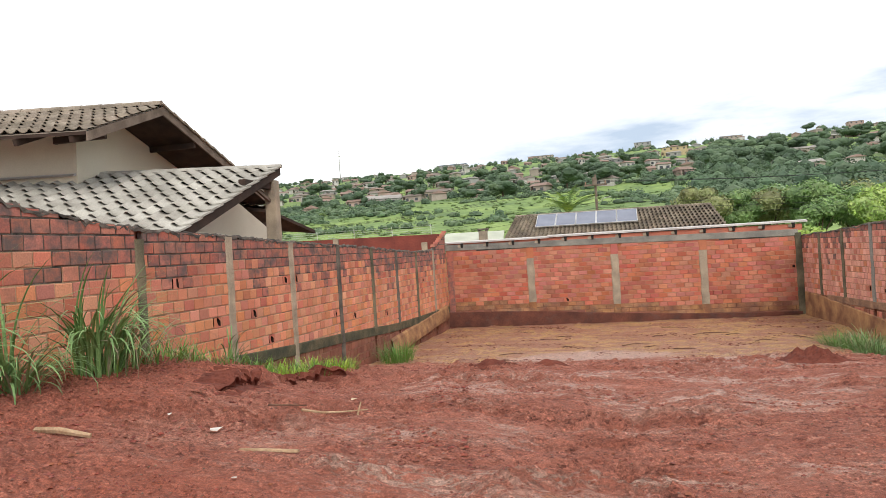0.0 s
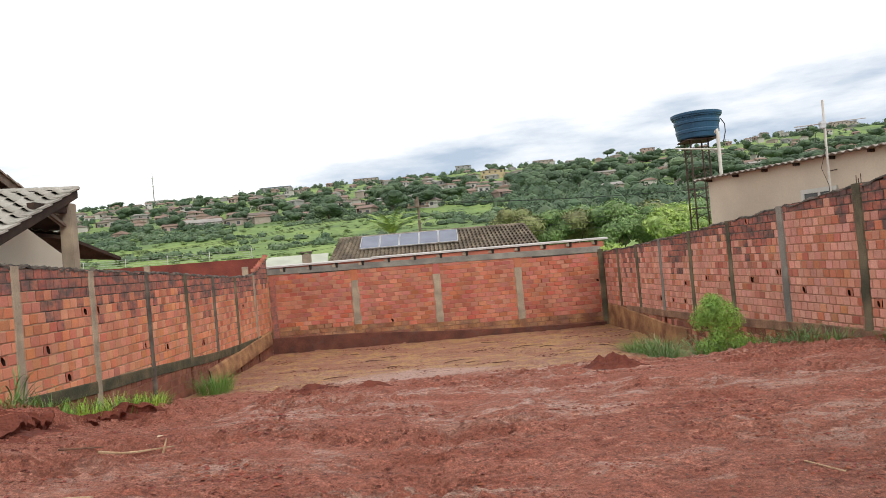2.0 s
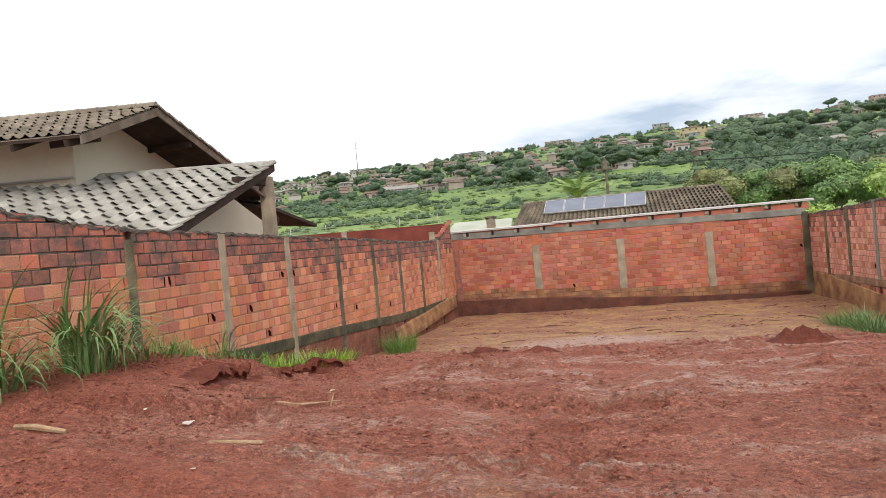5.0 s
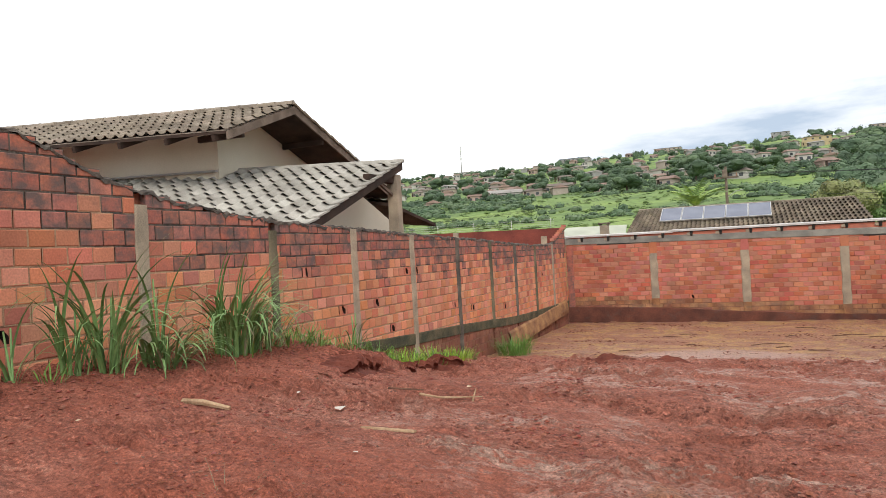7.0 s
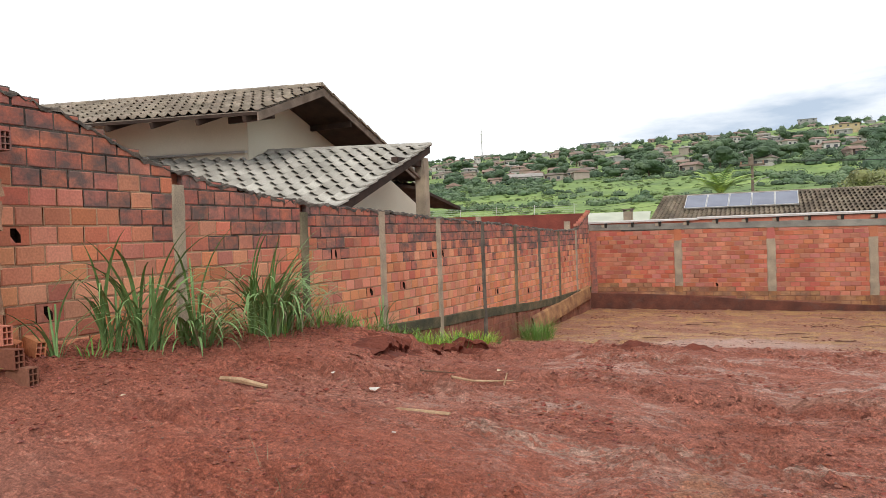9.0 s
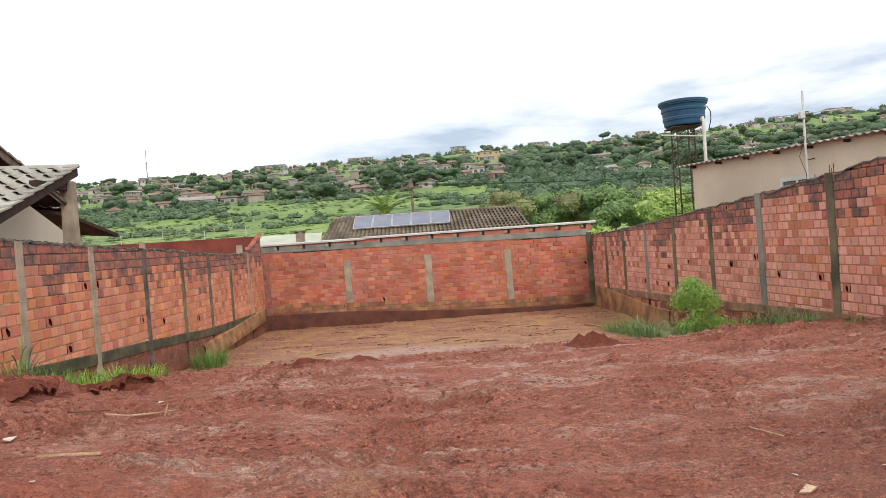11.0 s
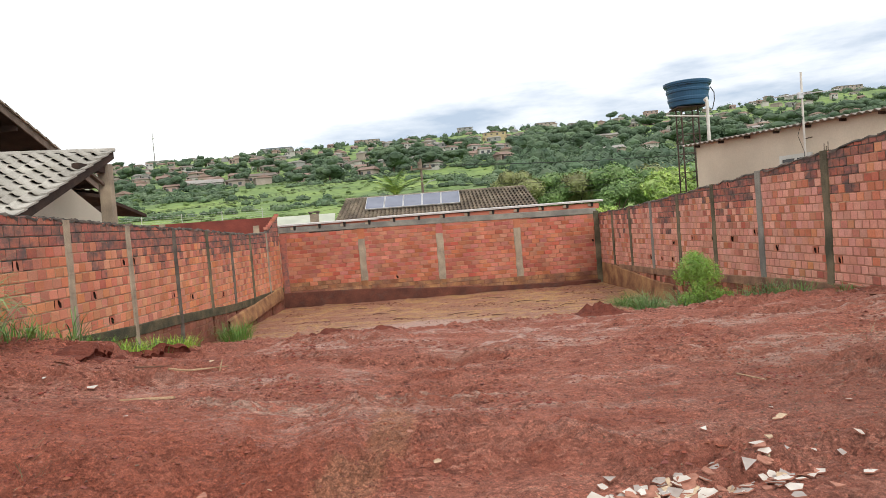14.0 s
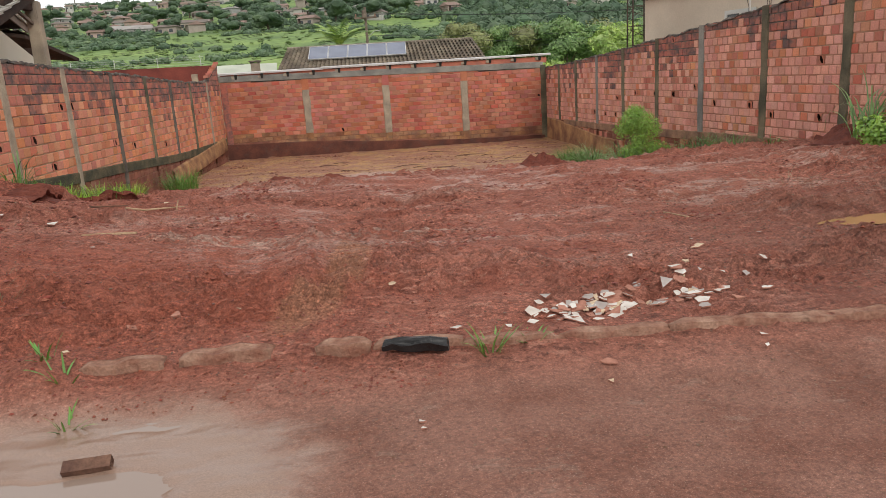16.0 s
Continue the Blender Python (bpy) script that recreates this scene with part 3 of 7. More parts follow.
def ground_height(x, y, fine=True):
    x, y = np.asarray(x, float), np.asarray(y, float)
    # the kerb line turns a little away from the walls' line
    skew = np.interp(x, [5.3, 9.1, 12.5], [0.0, 0.19, 0.30]) * smooth(-22.3, -22.9, y)
    z = np.interp(y + skew, [p[0] for p in FLOOR], [p[1] for p in FLOOR])
    # banked earth along the long wall, rising towards the street
    bank = np.interp(y, [-30, -24.5, -23.2, -22, -20, -18, -16, -14, -12], [0.30, 0.42, 0.64, 0.84, 0.64, 0.50, 0.26, 0.06, 0.0])
    z = z + bank * np.exp(-np.clip(x, 0, None) / 2.7) * (1 - smooth(2.2, 4.2, x) * smooth(-22.2, -22.9, y))
    z = z + 0.10 * smooth(6.5, 2.0, x) * smooth(-12, -15, y) * smooth(-23, -21.5, y)
    # broken scarp where the bank was cut back
    cut = np.interp(y, [-20.2, -18.4, -17.2, -15.3, -14.3, -13.4], [1.9, 1.85, 1.50, 0.92, 0.85, 1.1]) + 0.16 * value_noise(y * 1.5, y * 0 + 5.0, 12) + 0.10 * value_noise(y * 5.3, y * 0 + 1.0, 13) + 0.05 * value_noise(y * 12.0, x * 3.0, 14)
    z = z - 0.21 * smooth(-19.6, -17.2, y) * smooth(-13.6, -14.3, y) * smooth(cut, cut + 0.09, x) * smooth(4.8, 2.6, x)
    # slope of the street, upwards to the gate
    z = z + 0.058 * np.clip(3.7 - x, 0, 8) * smooth(-22.6, -24.0, y)
    # low strip and broken lip beside the wall
    lip = 1.5 + 0.35 * value_noise(y * 1.7, y * 0 + 2.0, 8) + 0.12 * value_noise(y * 6.1, y * 0, 9)
    strip = smooth(-15.6, -14.6, y) * smooth(-8.2, -9.5, y)
    low = np.interp(y, [-16, -14, -12.5, -10.4, -8.5, -5.7], [0.45, 0.12, -0.08, -0.20, -0.40, -0.60])
    z = z + (np.minimum(low, z) - z) * strip * smooth(lip + 0.08, lip - 0.10, x) + 0.03 * strip * np.exp(-((x - lip - 0.25) / 0.35) ** 2)
    z = z - smooth(-17.2, -16.0, y) * smooth(-12.6, -14.2, y) * (0.10 * smooth(0.1, 0.6, x) + 0.11 * smooth(0.6, 1.3, x)) * smooth(4.2, 1.7, x)
    # lower corner beside the far part of the opposite wall
    z = z - 0.22 * smooth(10.4, 11.6, x) * smooth(-11.5, -9.5, y) * smooth(-2.5, -5, y)
    z = z + 0.10 * smooth(10.5, 12.5, x) * smooth(-11.2, -12.4, y) * smooth(-22, -17, y)
    # two small pits with thrown-up rims and other hollows
    for cx, cy, rx, ry, h in ((4.05, -13.85, 0.34, 0.13, -0.26), (4.95, -14.10, 0.26, 0.12, -0.22), (4.0, -13.5, 0.4, 0.12, 0.07), (4.95, -13.8, 0.3, 0.1, 0.05),
                              (1.55, -20.95, 0.18, 0.12, -0.10), (1.15, -21.4, 0.16, 0.1, -0.08), (6.6, -17.2, 0.6, 0.3, -0.05), (6.2, -18.6, 0.25, 1.6, -0.05),
                              (7.0, -18.4, 0.22, 1.4, 0.05), (4.9, -21.6, 0.35, 0.9, -0.07), (5.5, -21.4, 0.3, 0.9, 0.07), (2.6, -22.3, 0.5, 0.3, 0.10),
                              (3.95, -23.25, 0.26, 0.24, 0.15), (9.0, -19.7, 0.8, 0.14, -0.06), (9.1, -19.45, 0.8, 0.16, 0.06), (10.6, -19.0, 0.5, 0.12, -0.05), (6.35, -18.55, 0.55, 0.30, -0.05), (6.75, -18.8, 0.30, 0.22, 0.05), (5.60, -21.9, 0.10, 0.55, -0.06), (5.40, -22.6, 0.12, 0.35, -0.05), (5.92, -22.0, 0.16, 0.5, 0.05), (10.50, -21.42, 0.55, 0.17, -0.10), (2.0, -25.2, 0.8, 0.5, 0.06)):
        z = z + bump_at(x, y, cx, cy, rx, ry, h)
    if fine:
        a = smooth(-7.0, -11.0, y) * 0.55 + 0.45
        broken = 0.16 + 0.70 * smooth(0.0, 0.42, value_noise(x * 0.42 + 0.1 * y, y * 0.95, 60) + 0.35 * value_noise(x * 1.3, y * 2.9, 61))
        road = smooth(-22.9, -23.4, y)
        z = z + 0.050 * value_noise(x * 0.7, y * 0.7, 1) * a * (1 - 0.6 * road)
        tread = value_noise(x * 2.3 + 0.8 * y, y * 3.6, 5)
        z = z + 0.034 * tread * a * (1 - 0.75 * road)
        z = z + (0.022 * np.abs(value_noise(x * 5.1, y * 6.3, 6)) + 0.010 * value_noise(x * 11, y * 12, 7)) * a * (0.4 + 0.6 * broken) * (1 - 0.7 * road)
        lump = 1 - np.abs(value_noise(x * 3.9 + 7, y * 4.7, 21))
        patch = smooth(-0.1, 0.5, value_noise(x * 0.55, y * 0.7, 22))
        z = z + 0.045 * lump ** 4 * patch * a * broken * (1 - 0.9 * road)
        for fx, fy, hh, sd in (((0.9, 1.9, 0.050, 39), (1.5, 2.9, 0.052, 40), (2.6, 4.8, 0.046, 41), (4.3, 8.2, 0.034, 42), (6.8, 12.0, 0.024, 43), (10.5, 18.0, 0.015, 49))):
            n1 = value_noise(x * fx + 0.7 * value_noise(x * 3.1, y * 3.3, sd + 5), y * fy + 0.7 * value_noise(x * 2.7, y * 3.9, sd + 6), sd)
            z = z + hh * (smooth(-0.04, 0.03, n1) - 0.5) * a * broken * (1 - 0.8 * road)
        z = z + 0.012 * value_noise(x * 17, y * 17, 44) * a * broken * (1 - 0.6 * road)
        z = z + 0.008 * (1 - 2 * np.abs(value_noise(x * 9.0, y * 15.0, 50))) * a * broken * (1 - 0.6 * road)
        away = np.sqrt(((x - 4.55) / 1.15) ** 2 + ((y + 24.42) / 0.86) ** 2) + 0.16 * value_noise(x * 1.7, y * 2.2, 46)
        pan = smooth(1.18, 0.92, away)
        z = np.where(away < 1.9, np.maximum(z, 0.200 - 0.06 * smooth(1.5, 1.9, away)), z)
        deep = ((x - 4.05) / 1.20) ** 2 + ((y + 24.78) / 0.60) ** 2 + 0.40 * value_noise(x * 1.6, y * 3.2, 51) + 0.30 * value_noise(x * 3.5, y * 11.0, 52)
        shelf = 0.187 - 0.030 * smooth(1.15, 0.85, deep) + 0.009 * value_noise(x * 1.5, y * 7.0, 47) + 0.005 * value_noise(x * 8, y * 16, 48)
        z = z + (shelf - z) * pan
        z = z + 0.035 * value_noise(x * 3.3, y * 3.3, 11) * np.exp(-np.clip(x, 0, None) / 1.6) * smooth(-13, -16, y)
    return z


def ground_z(x, y):
    if y > 40:
        return float(hill(np.array(x, float), np.array(y, float)))
    return float(ground_height(x, y))


def axis_values(fine, out_lo, out_hi):
    v = []
    for lo, hi, step in fine:
        v += list(np.arange(lo, hi - step / 2, step))
    v.append(fine[-1][1])
    s, p = fine[-1][2], v[-1]
    while p < out_hi:
        s *= 1.11
        p += s
        v.append(p)
    s, p, w = fine[0][2], v[0], []
    while p > out_lo:
        s *= 1.13
        p -= s
        w.append(p)
    return np.array(w[::-1] + v)


gx = axis_values([(-2.5, 0.0, 0.07), (0.0, 13.0, 0.038), (13.0, 13.8, 0.07)], -1600, 1600)
gy = axis_values([(-27, -24.6, 0.06), (-24.6, -19, 0.026), (-19, -14, 0.040), (-14, -10, 0.06), (-10, 1.0, 0.10)], -200, 1500)
GX, GY = np.meshgrid(gx, gy)
near = ground_height(GX, GY)
GZ = np.where(GY > 1.2, near + (hill(GX, GY) - near) * smooth(10, 45, GY), near)
nx, ny = len(gx), len(gy)
gv = np.stack([GX, GY, GZ], -1).reshape(-1, 3)
gi = (np.arange(ny - 1)[:, None] * nx + np.arange(nx - 1)[None, :]).ravel()
gf = np.stack([gi, gi + 1, gi + nx + 1, gi + nx], 1)
g_me = bpy.data.meshes.new("ground")
g_me.from_pydata(gv.tolist(), [], gf.tolist())
g_me.polygons.foreach_set("use_smooth", [True] * len(g_me.polygons))
g_cy, g_cx = gv[gf[:, 0], 1], gv[gf[:, 0], 0]
g_me.polygons.foreach_set("material_index", ((g_cy > 3) | (g_cx > 14.5)).astype(np.int32))
tagged(link("ground", g_me, ["mud", "field"]), "rutted wet red earth of the lot and green hillside", "ground", kind="structure")


def water_sheet(name, cx, cy, rx, ry, z, mat, label):
    bm = bmesh.new()
    c = [bm.verts.new((cx + rx * math.cos(a) * (1 + 0.12 * math.sin(3 * a + cx)), cy + ry * math.sin(a), z)) for a in np.linspace(0, 2 * math.pi, 48, endpoint=False)]
    bm.faces.new(c)
    tagged(part(name, bm, mat), label, "puddle", kind="structure")


water_sheet("water_street", 4.5, -24.5, 1.25, 0.95, 0.180, "water", "shallow muddy puddle at the street edge")
water_sheet("water_lot", 10.48, -21.42, 0.60, 0.2, ground_z(10.5, -21.42) + 0.075, "water_ochre", "ochre puddle in trampled earth")


# ---------- brick walls ----------
COURSE, LONG, JOINT, DEEP = 0.159, 0.238, 0.018, 0.085


def brick_arrays(w, h):
    """Corner points and faces of one hollow-block face with worn, chamfered edges; x along, y into the wall, z up."""
    c = 0.007
    v = [(-w / 2, 0.006, -h / 2), (w / 2, 0.006, -h / 2), (w / 2, 0.006, h / 2), (-w / 2, 0.006, h / 2),
         (-w / 2 + c, 0, -h / 2 + c), (w / 2 - c, 0, -h / 2 + c), (w / 2 - c, 0, h / 2 - c), (-w / 2 + c, 0, h / 2 - c),
         (-w / 2, DEEP, -h / 2), (w / 2, DEEP, -h / 2), (w / 2, DEEP, h / 2), (-w / 2, DEEP, h / 2)]
    f = [(4, 5, 6, 7), (0, 1, 5, 4), (1, 2, 6, 5), (2, 3, 7, 6), (3, 0, 4, 7), (8, 9, 1, 0), (9, 10, 2, 1), (10, 11, 3, 2), (11, 8, 0, 3)]
    return np.array(v), f


BRICK_MESH = {}


def brick_mesh(mat):
    if mat not in BRICK_MESH:
        v, f = brick_arrays(LONG - JOINT, COURSE - JOINT)
        me = bpy.data.meshes.new("brick")
        me.from_pydata([tuple(p) for p in v], [], f)
        me.materials.append(M[mat])
        BRICK_MESH[mat] = me
    return BRICK_MESH[mat]


def brick_wall(name, label, start, along, inward, length, z_base, top, posts, zone, near_span, holes=(), seed=3, tall=(), upright=1.0):
    """A wall of hollow bricks. start: plan point; along, inward: unit directions in plan (inward points into the wall);
    top, zone: functions of the distance along and the height; posts: (from, to) spans without bricks; near_span: the stretch whose
    bricks are parts of their own; holes: (distance, height) of broken bricks."""
    rnd = random.Random(seed)
    a, n = Vector((*along, 0)), Vector((*inward, 0))
    o = Vector((*start, 0))

    def place(s, d, z):
        return o + a * s + n * d + Vector((0, 0, z))

    def soil(s0, s1):
        p0, p1 = place(s0, -0.1, 0), place(s1, -0.1, 0)
        return min(ground_z(p0.x, p0.y), ground_z(p1.x, p1.y))

    cells = []
    edges = [0.0] + [e for p in posts for e in p] + [length]
    bays = list(zip(edges[0::2], edges[1::2]))
    for bay, (b0, b1) in enumerate(bays):
        rise, long = {q[0]: q[1:] for q in tall}.get(bay, (COURSE, LONG))
        highest = max(top(s) for s in np.linspace(b0, b1, 12))
        for k in range(int((highest - z_base) / rise) + 1):
            z0 = z_base + k * rise
            s = b0 - (long * (0.5 if k % 2 else 0.0) + rnd.uniform(0, 0.03))
            while s < b1 - 0.02:
                s0, s1 = max(s, b0), min(s + long * rnd.uniform(0.96, 1.03), b1)
                s = max(s + long if s1 < b1 else b1, s1)
                z1 = min(z0 + rise, top(0.5 * (s0 + s1)))
                if s1 - s0 > 0.035 and z1 - z0 > 0.05 and z1 > soil(s0, s1) - 0.12:
                    cells.append((s0, s1, z0, z1))
    wall_v, wall_f, wall_i = [], [], []

    def quad(p, i=0):
        wall_f.append(tuple(range(len(wall_v), len(wall_v) + 4)))
        wall_v.extend(p)
        wall_i.append(i)

    singles, jv, jf, ji = [], [], [], []
    kinds = ("brick", "brick_red", "brick_black", "brick_muddy", "brick_back", "brick_ochre", "brick_rose")
    hole_cells = set()
    for hs, hz in holes:
        best = min(range(len(cells)), key=lambda i: (0.5 * (cells[i][0] + cells[i][1]) - hs) ** 2 + (0.5 * (cells[i][2] + cells[i][3]) - hz) ** 2)
        hole_cells.add(best)
    for i, (s0, s1, z0, z1) in enumerate(cells):
        if i in hole_cells:
            # broken brick: a ragged cavity, painted shade-black inside, between the stumps of the block
            d, full = 0.075, s1 - s0
            zlo, ztop = z0 + 0.012 + rnd.uniform(0, 0.02), z1 - 0.012 - rnd.uniform(0, 0.03)
            sa = s0 + full * rnd.uniform(0.18, 0.42)
            sb = min(s1 - 0.02, sa + rnd.uniform(0.06, 0.11))
            quad([place(sa, d, zlo), place(sb, d, zlo), place(sb, d, ztop), place(sa, d, ztop)], 1)
            quad([place(sa, 0.002, zlo), place(sb, 0.002, zlo), place(sb, d, zlo), place(sa, d, zlo)], 1)
            quad([place(sa, 0.002, ztop), place(sb, 0.002, ztop), place(sb, d, ztop), place(sa, d, ztop)], 1)
            quad([place(sa, 0.002, zlo), place(sa, 0.002, ztop), place(sa, d, ztop), place(sa, d, zlo)], 1)
            quad([place(sb, 0.002, zlo), place(sb, 0.002, ztop), place(sb, d, ztop), place(sb, d, zlo)], 1)
            zm = zlo + (ztop - zlo) * rnd.uniform(0.4, 0.6)
            quad([place(sa, 0.02, zm), place(sb, 0.03, zm), place(sb, d, zm), place(sa, d, zm)], 1)
            for p0, p1, q0, q1 in ((s0 + 0.006, sa, z0 + 0.006, z1 - 0.006), (sb, s1 - 0.006, z0 + 0.006, z1 - 0.006), (sa, sb, z0 + 0.006, zlo), (sa, sb, ztop, z1 - 0.006)):
                quad([place(p0, 0.001, q0), place(p1, 0.001, q0), place(p1, 0.001, q1), place(p0, 0.001, q1)], 2)
            m1, m2 = rnd.uniform(0.25, 0.6), rnd.uniform(0.25, 0.6)
            wall_f.append((len(wall_v), len(wall_v) + 1, len(wall_v) + 2))
            wall_v.extend([place(sa, 0.003, zlo), place(sa + (sb - sa) * m1, 0.003, zlo), place(sa, 0.003, zlo + (ztop - zlo) * m2)])
            wall_i.append(2)
            wall_f.append((len(wall_v), len(wall_v) + 1, len(wall_v) + 2))
            wall_v.extend([place(sb, 0.003, ztop), place(sb - (sb - sa) * m2, 0.003, ztop), place(sb, 0.003, ztop - (ztop - zlo) * m1)])
            wall_i.append(2)
            continue
        sc, zc = 0.5 * (s0 + s1), 0.5 * (z0 + z1)
        kind = zone(sc, zc, rnd)
        quad([place(s0, 0.008, z0), place(s1, 0.008, z0), place(s1, 0.008, z1), place(s0, 0.008, z1)], 3 if kind == "brick_black" else 4 if kind in ("brick_muddy", "brick_ochre") else 5 if kind in ("brick_back", "brick_rose") else 0)
        out = rnd.uniform(-0.004, 0.004) - (0.004 if rnd.random() < 0.08 else 0)
        w, h = s1 - s0 - upright * JOINT * rnd.uniform(0.5, 1.4), z1 - z0 - JOINT * rnd.uniform(0.8, 1.5)
        tilt = rnd.uniform(-0.008, 0.008)
        if near_span[0] <= sc <= near_span[1]:
            singles.append((sc, zc, out, w, h, tilt, kind))
        else:
            v, f = brick_arrays(w, h)
            base = len(jv)
            for x, y, z in v:
                jv.append(place(sc + x - tilt * z, y + out, zc + z + tilt * x))
            jf += [tuple(base + q for q in face) for face in f]
            ji += [kinds.index(kind)] * len(f)
    # back face and ends of the wall
    steps = np.linspace(0, length, int(length / 0.6) + 2)
    for s0, s1 in zip(steps, steps[1:]):
        quad([place(s0, 0.10, z_base), place(s1, 0.10, z_base), place(s1, 0.10, top(s1)), place(s0, 0.10, top(s0))], 2)
        quad([place(s0, 0.012, top(s0) - 0.03), place(s1, 0.012, top(s1) - 0.03), place(s1, 0.10, top(s1)), place(s0, 0.10, top(s0))], 3)
    for s in (0, length):
        quad([place(s, 0.012, z_base), place(s, 0.10, z_base), place(s, 0.10, top(s)), place(s, 0.012, top(s))], 2)
    wall = raw(name, wall_v, wall_f, ["mortar", "hollow", "brick_red_joined", "mortar_black", "mud_mortar", "mortar_red"], index=wall_i)
    tagged(wall, label, "wall", kind="structure")
    if jv:
        rest = raw("brickwork", jv, jf, [k + "_joined" for k in kinds], wall, index=ji)
        rest["kind"] = "stuff"
    return wall, singles, place, a, n


def lay_singles(wall, singles, place, a, n):
    """The bricks nearest to the path, each an object on a shared mesh."""
    for sc, zc, out, w, h, tilt, kind in singles:
        ob = new("brick", brick_mesh(kind))
        basis = Matrix(((a.x, n.x, 0, 0), (a.y, n.y, 0, 0), (0, 0, 1, 0), (0, 0, 0, 1)))
        p = place(sc, out, zc)
        ob.matrix_basis = Matrix.Translation(p) @ basis @ Matrix.Rotation(-tilt, 4, "Y") @ Matrix.Diagonal((w / (LONG - JOINT), 1, h / (COURSE - JOINT), 1))
        ob.parent = wall


def cap_strip(wall, place, top, s0, s1, name, mat, thick=0.035, out=0.012, step=0.18, seed=5, label=""):
    """Uneven mortar capping that follows the top of a wall."""
    rnd = random.Random(seed)
    bm = bmesh.new()
    rows = []
    for s in np.arange(s0, s1 + step, step):
        s = min(s, s1)
        t = top(s) + rnd.uniform(-0.03, 0.02) + 0.02 * noise.noise(Vector((s * 1.7, seed, 0)))
        rows.append([bm.verts.new(place(s, d, z)) for d, z in ((-out * rnd.uniform(-0.4, 2.2), t - thick * rnd.uniform(0.6, 2.2)), (-out * rnd.uniform(-0.3, 1.8), t - 0.008), (0.02, t + thick * rnd.uniform(0.0, 0.8)), (0.085, t + thick * rnd.uniform(0.0, 0.6)), (0.112, t - 0.03))])
    for p, q in zip(rows, rows[1:]):
        for i in range(4):
            bm.faces.new((p[i], p[i + 1], q[i + 1], q[i]))
    return part(name, bm, mat, wall, label, shade=False)


def post(wall, place, s, width, z0, z1, out, name, mat, seed):
    """A cast concrete pilaster with an uneven face."""
    rnd = random.Random(seed)
    bm = bmesh.new()
    rows = []
    nz = max(3, int((z1 - z0) / 0.22))
    for k in range(nz + 1):
        z = z0 + (z1 - z0) * k / nz
        l, r = width / 2 * rnd.uniform(0.86, 1.12), width / 2 * rnd.uniform(0.86, 1.12)
        o2 = out * rnd.uniform(0.7, 1.25)
        rows.append([bm.verts.new(place(s + d, e, z)) for d, e in ((-l, 0.09), (-l, 0.0), (-l * 0.85, -o2), (r * 0.85, -o2), (r, 0.0), (r, 0.09))])
    for p, q in zip(rows, rows[1:]):
        for i in range(5):
            bm.faces.new((p[i], p[i + 1], q[i + 1], q[i]))
    bm.faces.new(rows[-1])
    return part(name, bm, mat, wall)


def beam(wall, place, pts, height, out, name, mat, label="", deep=0.09):
    """Concrete strip along a wall; pts: (distance, top height)."""
    bm = bmesh.new()
    rows = []
    for s in np.arange(pts[0][0], pts[-1][0] + 0.01, 0.35):
        t = profile(pts, s) + 0.012 * noise.noise(Vector((s * 2.1, 3.3, out)))
        e = out + 0.006 * noise.noise(Vector((s * 3.7, 1.3, 0)))
        rows.append([bm.verts.new(place(s, d, z)) for d, z in ((deep, t), (-e + 0.012, t), (-e, t - 0.015), (-e, t - height + 0.01), (0.0, t - height))])
    for p, q in zip(rows, rows[1:]):
        for i in range(4):
            bm.faces.new((p[i], p[i + 1], q[i + 1], q[i]))
    return part(name, bm, mat, wall, label)


# long wall beside the neighbour's house; distance runs from the gate end
LEFT_TOP = [(0.0, 3.71), (0.14, 3.68), (0.67, 3.57), (1.16, 3.46), (1.76, 3.24), (2.13, 3.10), (2.54, 2.99), (3.35, 2.87), (4.1, 2.77), (5.54, 2.67), (7.1, 2.62), (9.0, 2.53), (11.9, 2.43), (14.3, 2.35), (16.3, 2.25), (18.4, 2.18), (20.4, 2.20), (22.3, 2.74)]
LEFT_POSTS = [2.58, 4.98, 7.24, 9.53, 11.92, 14.18, 16.25, 18.28, 20.41]
LEFT_LOW = [(5.5, 0.72), (7.44, 0.63), (9.35, 0.53), (11.64, 0.44), (13.88, 0.32), (15.75, 0.22), (18.4, 0.15), (20.9, 0.13), (22.3, 0.11)]


def left_top(s):
    return profile(LEFT_TOP, s)


def left_zone(s, z, rnd):
    t = left_top(s) - z
    low = profile(LEFT_LOW, s) if s > 7 else -9
    if z < low - 0.1:
        return "brick_muddy"
    reach = (0.62 if s < 7.4 else 0.50) + 0.5 * noise.noise(Vector((s * 0.8, z * 0.9, 2.0))) + rnd.uniform(-0.35, 0.35)
    if t < (0.2 if s < 5.5 else 0.42) or t < reach:
        return "brick_black"
    return "brick_red" if rnd.random() < 0.12 + 0.78 * smooth(1.6, 0.6, t) * (1.0 if s < 8 else 0.5) else "brick"


LEFT = brick_wall("wall_left", "tall hollow-brick boundary wall, blackened with mould along its top", (0.0, -22.30), (0, 1), (-1, 0), 22.3, -1.06, left_top,
                  [(0.0, 0.20)] + [(s - 0.075, s + 0.075) for s in LEFT_POSTS], left_zone, (0.0, 4.9),
                  [(5.80, 1.98), (8.45, 0.75), (9.20, 1.81), (7.89, 1.26), (9.75, 1.80), (0.90, 1.64), (0.62, 2.22), (11.7, 0.85), (12.8, 0.75), (15.2, 0.65), (19.1, 1.2), (6.9, 1.25)], 3, [(1, 0.180, 0.288), (2, 0.183, 0.272), (3, 0.170, 0.25)] + [(k, 0.172, 0.225) for k in range(4, 11)])
SINGLES = [LEFT]
wl_ob, _, wl_place = LEFT[0], LEFT[1], LEFT[2]
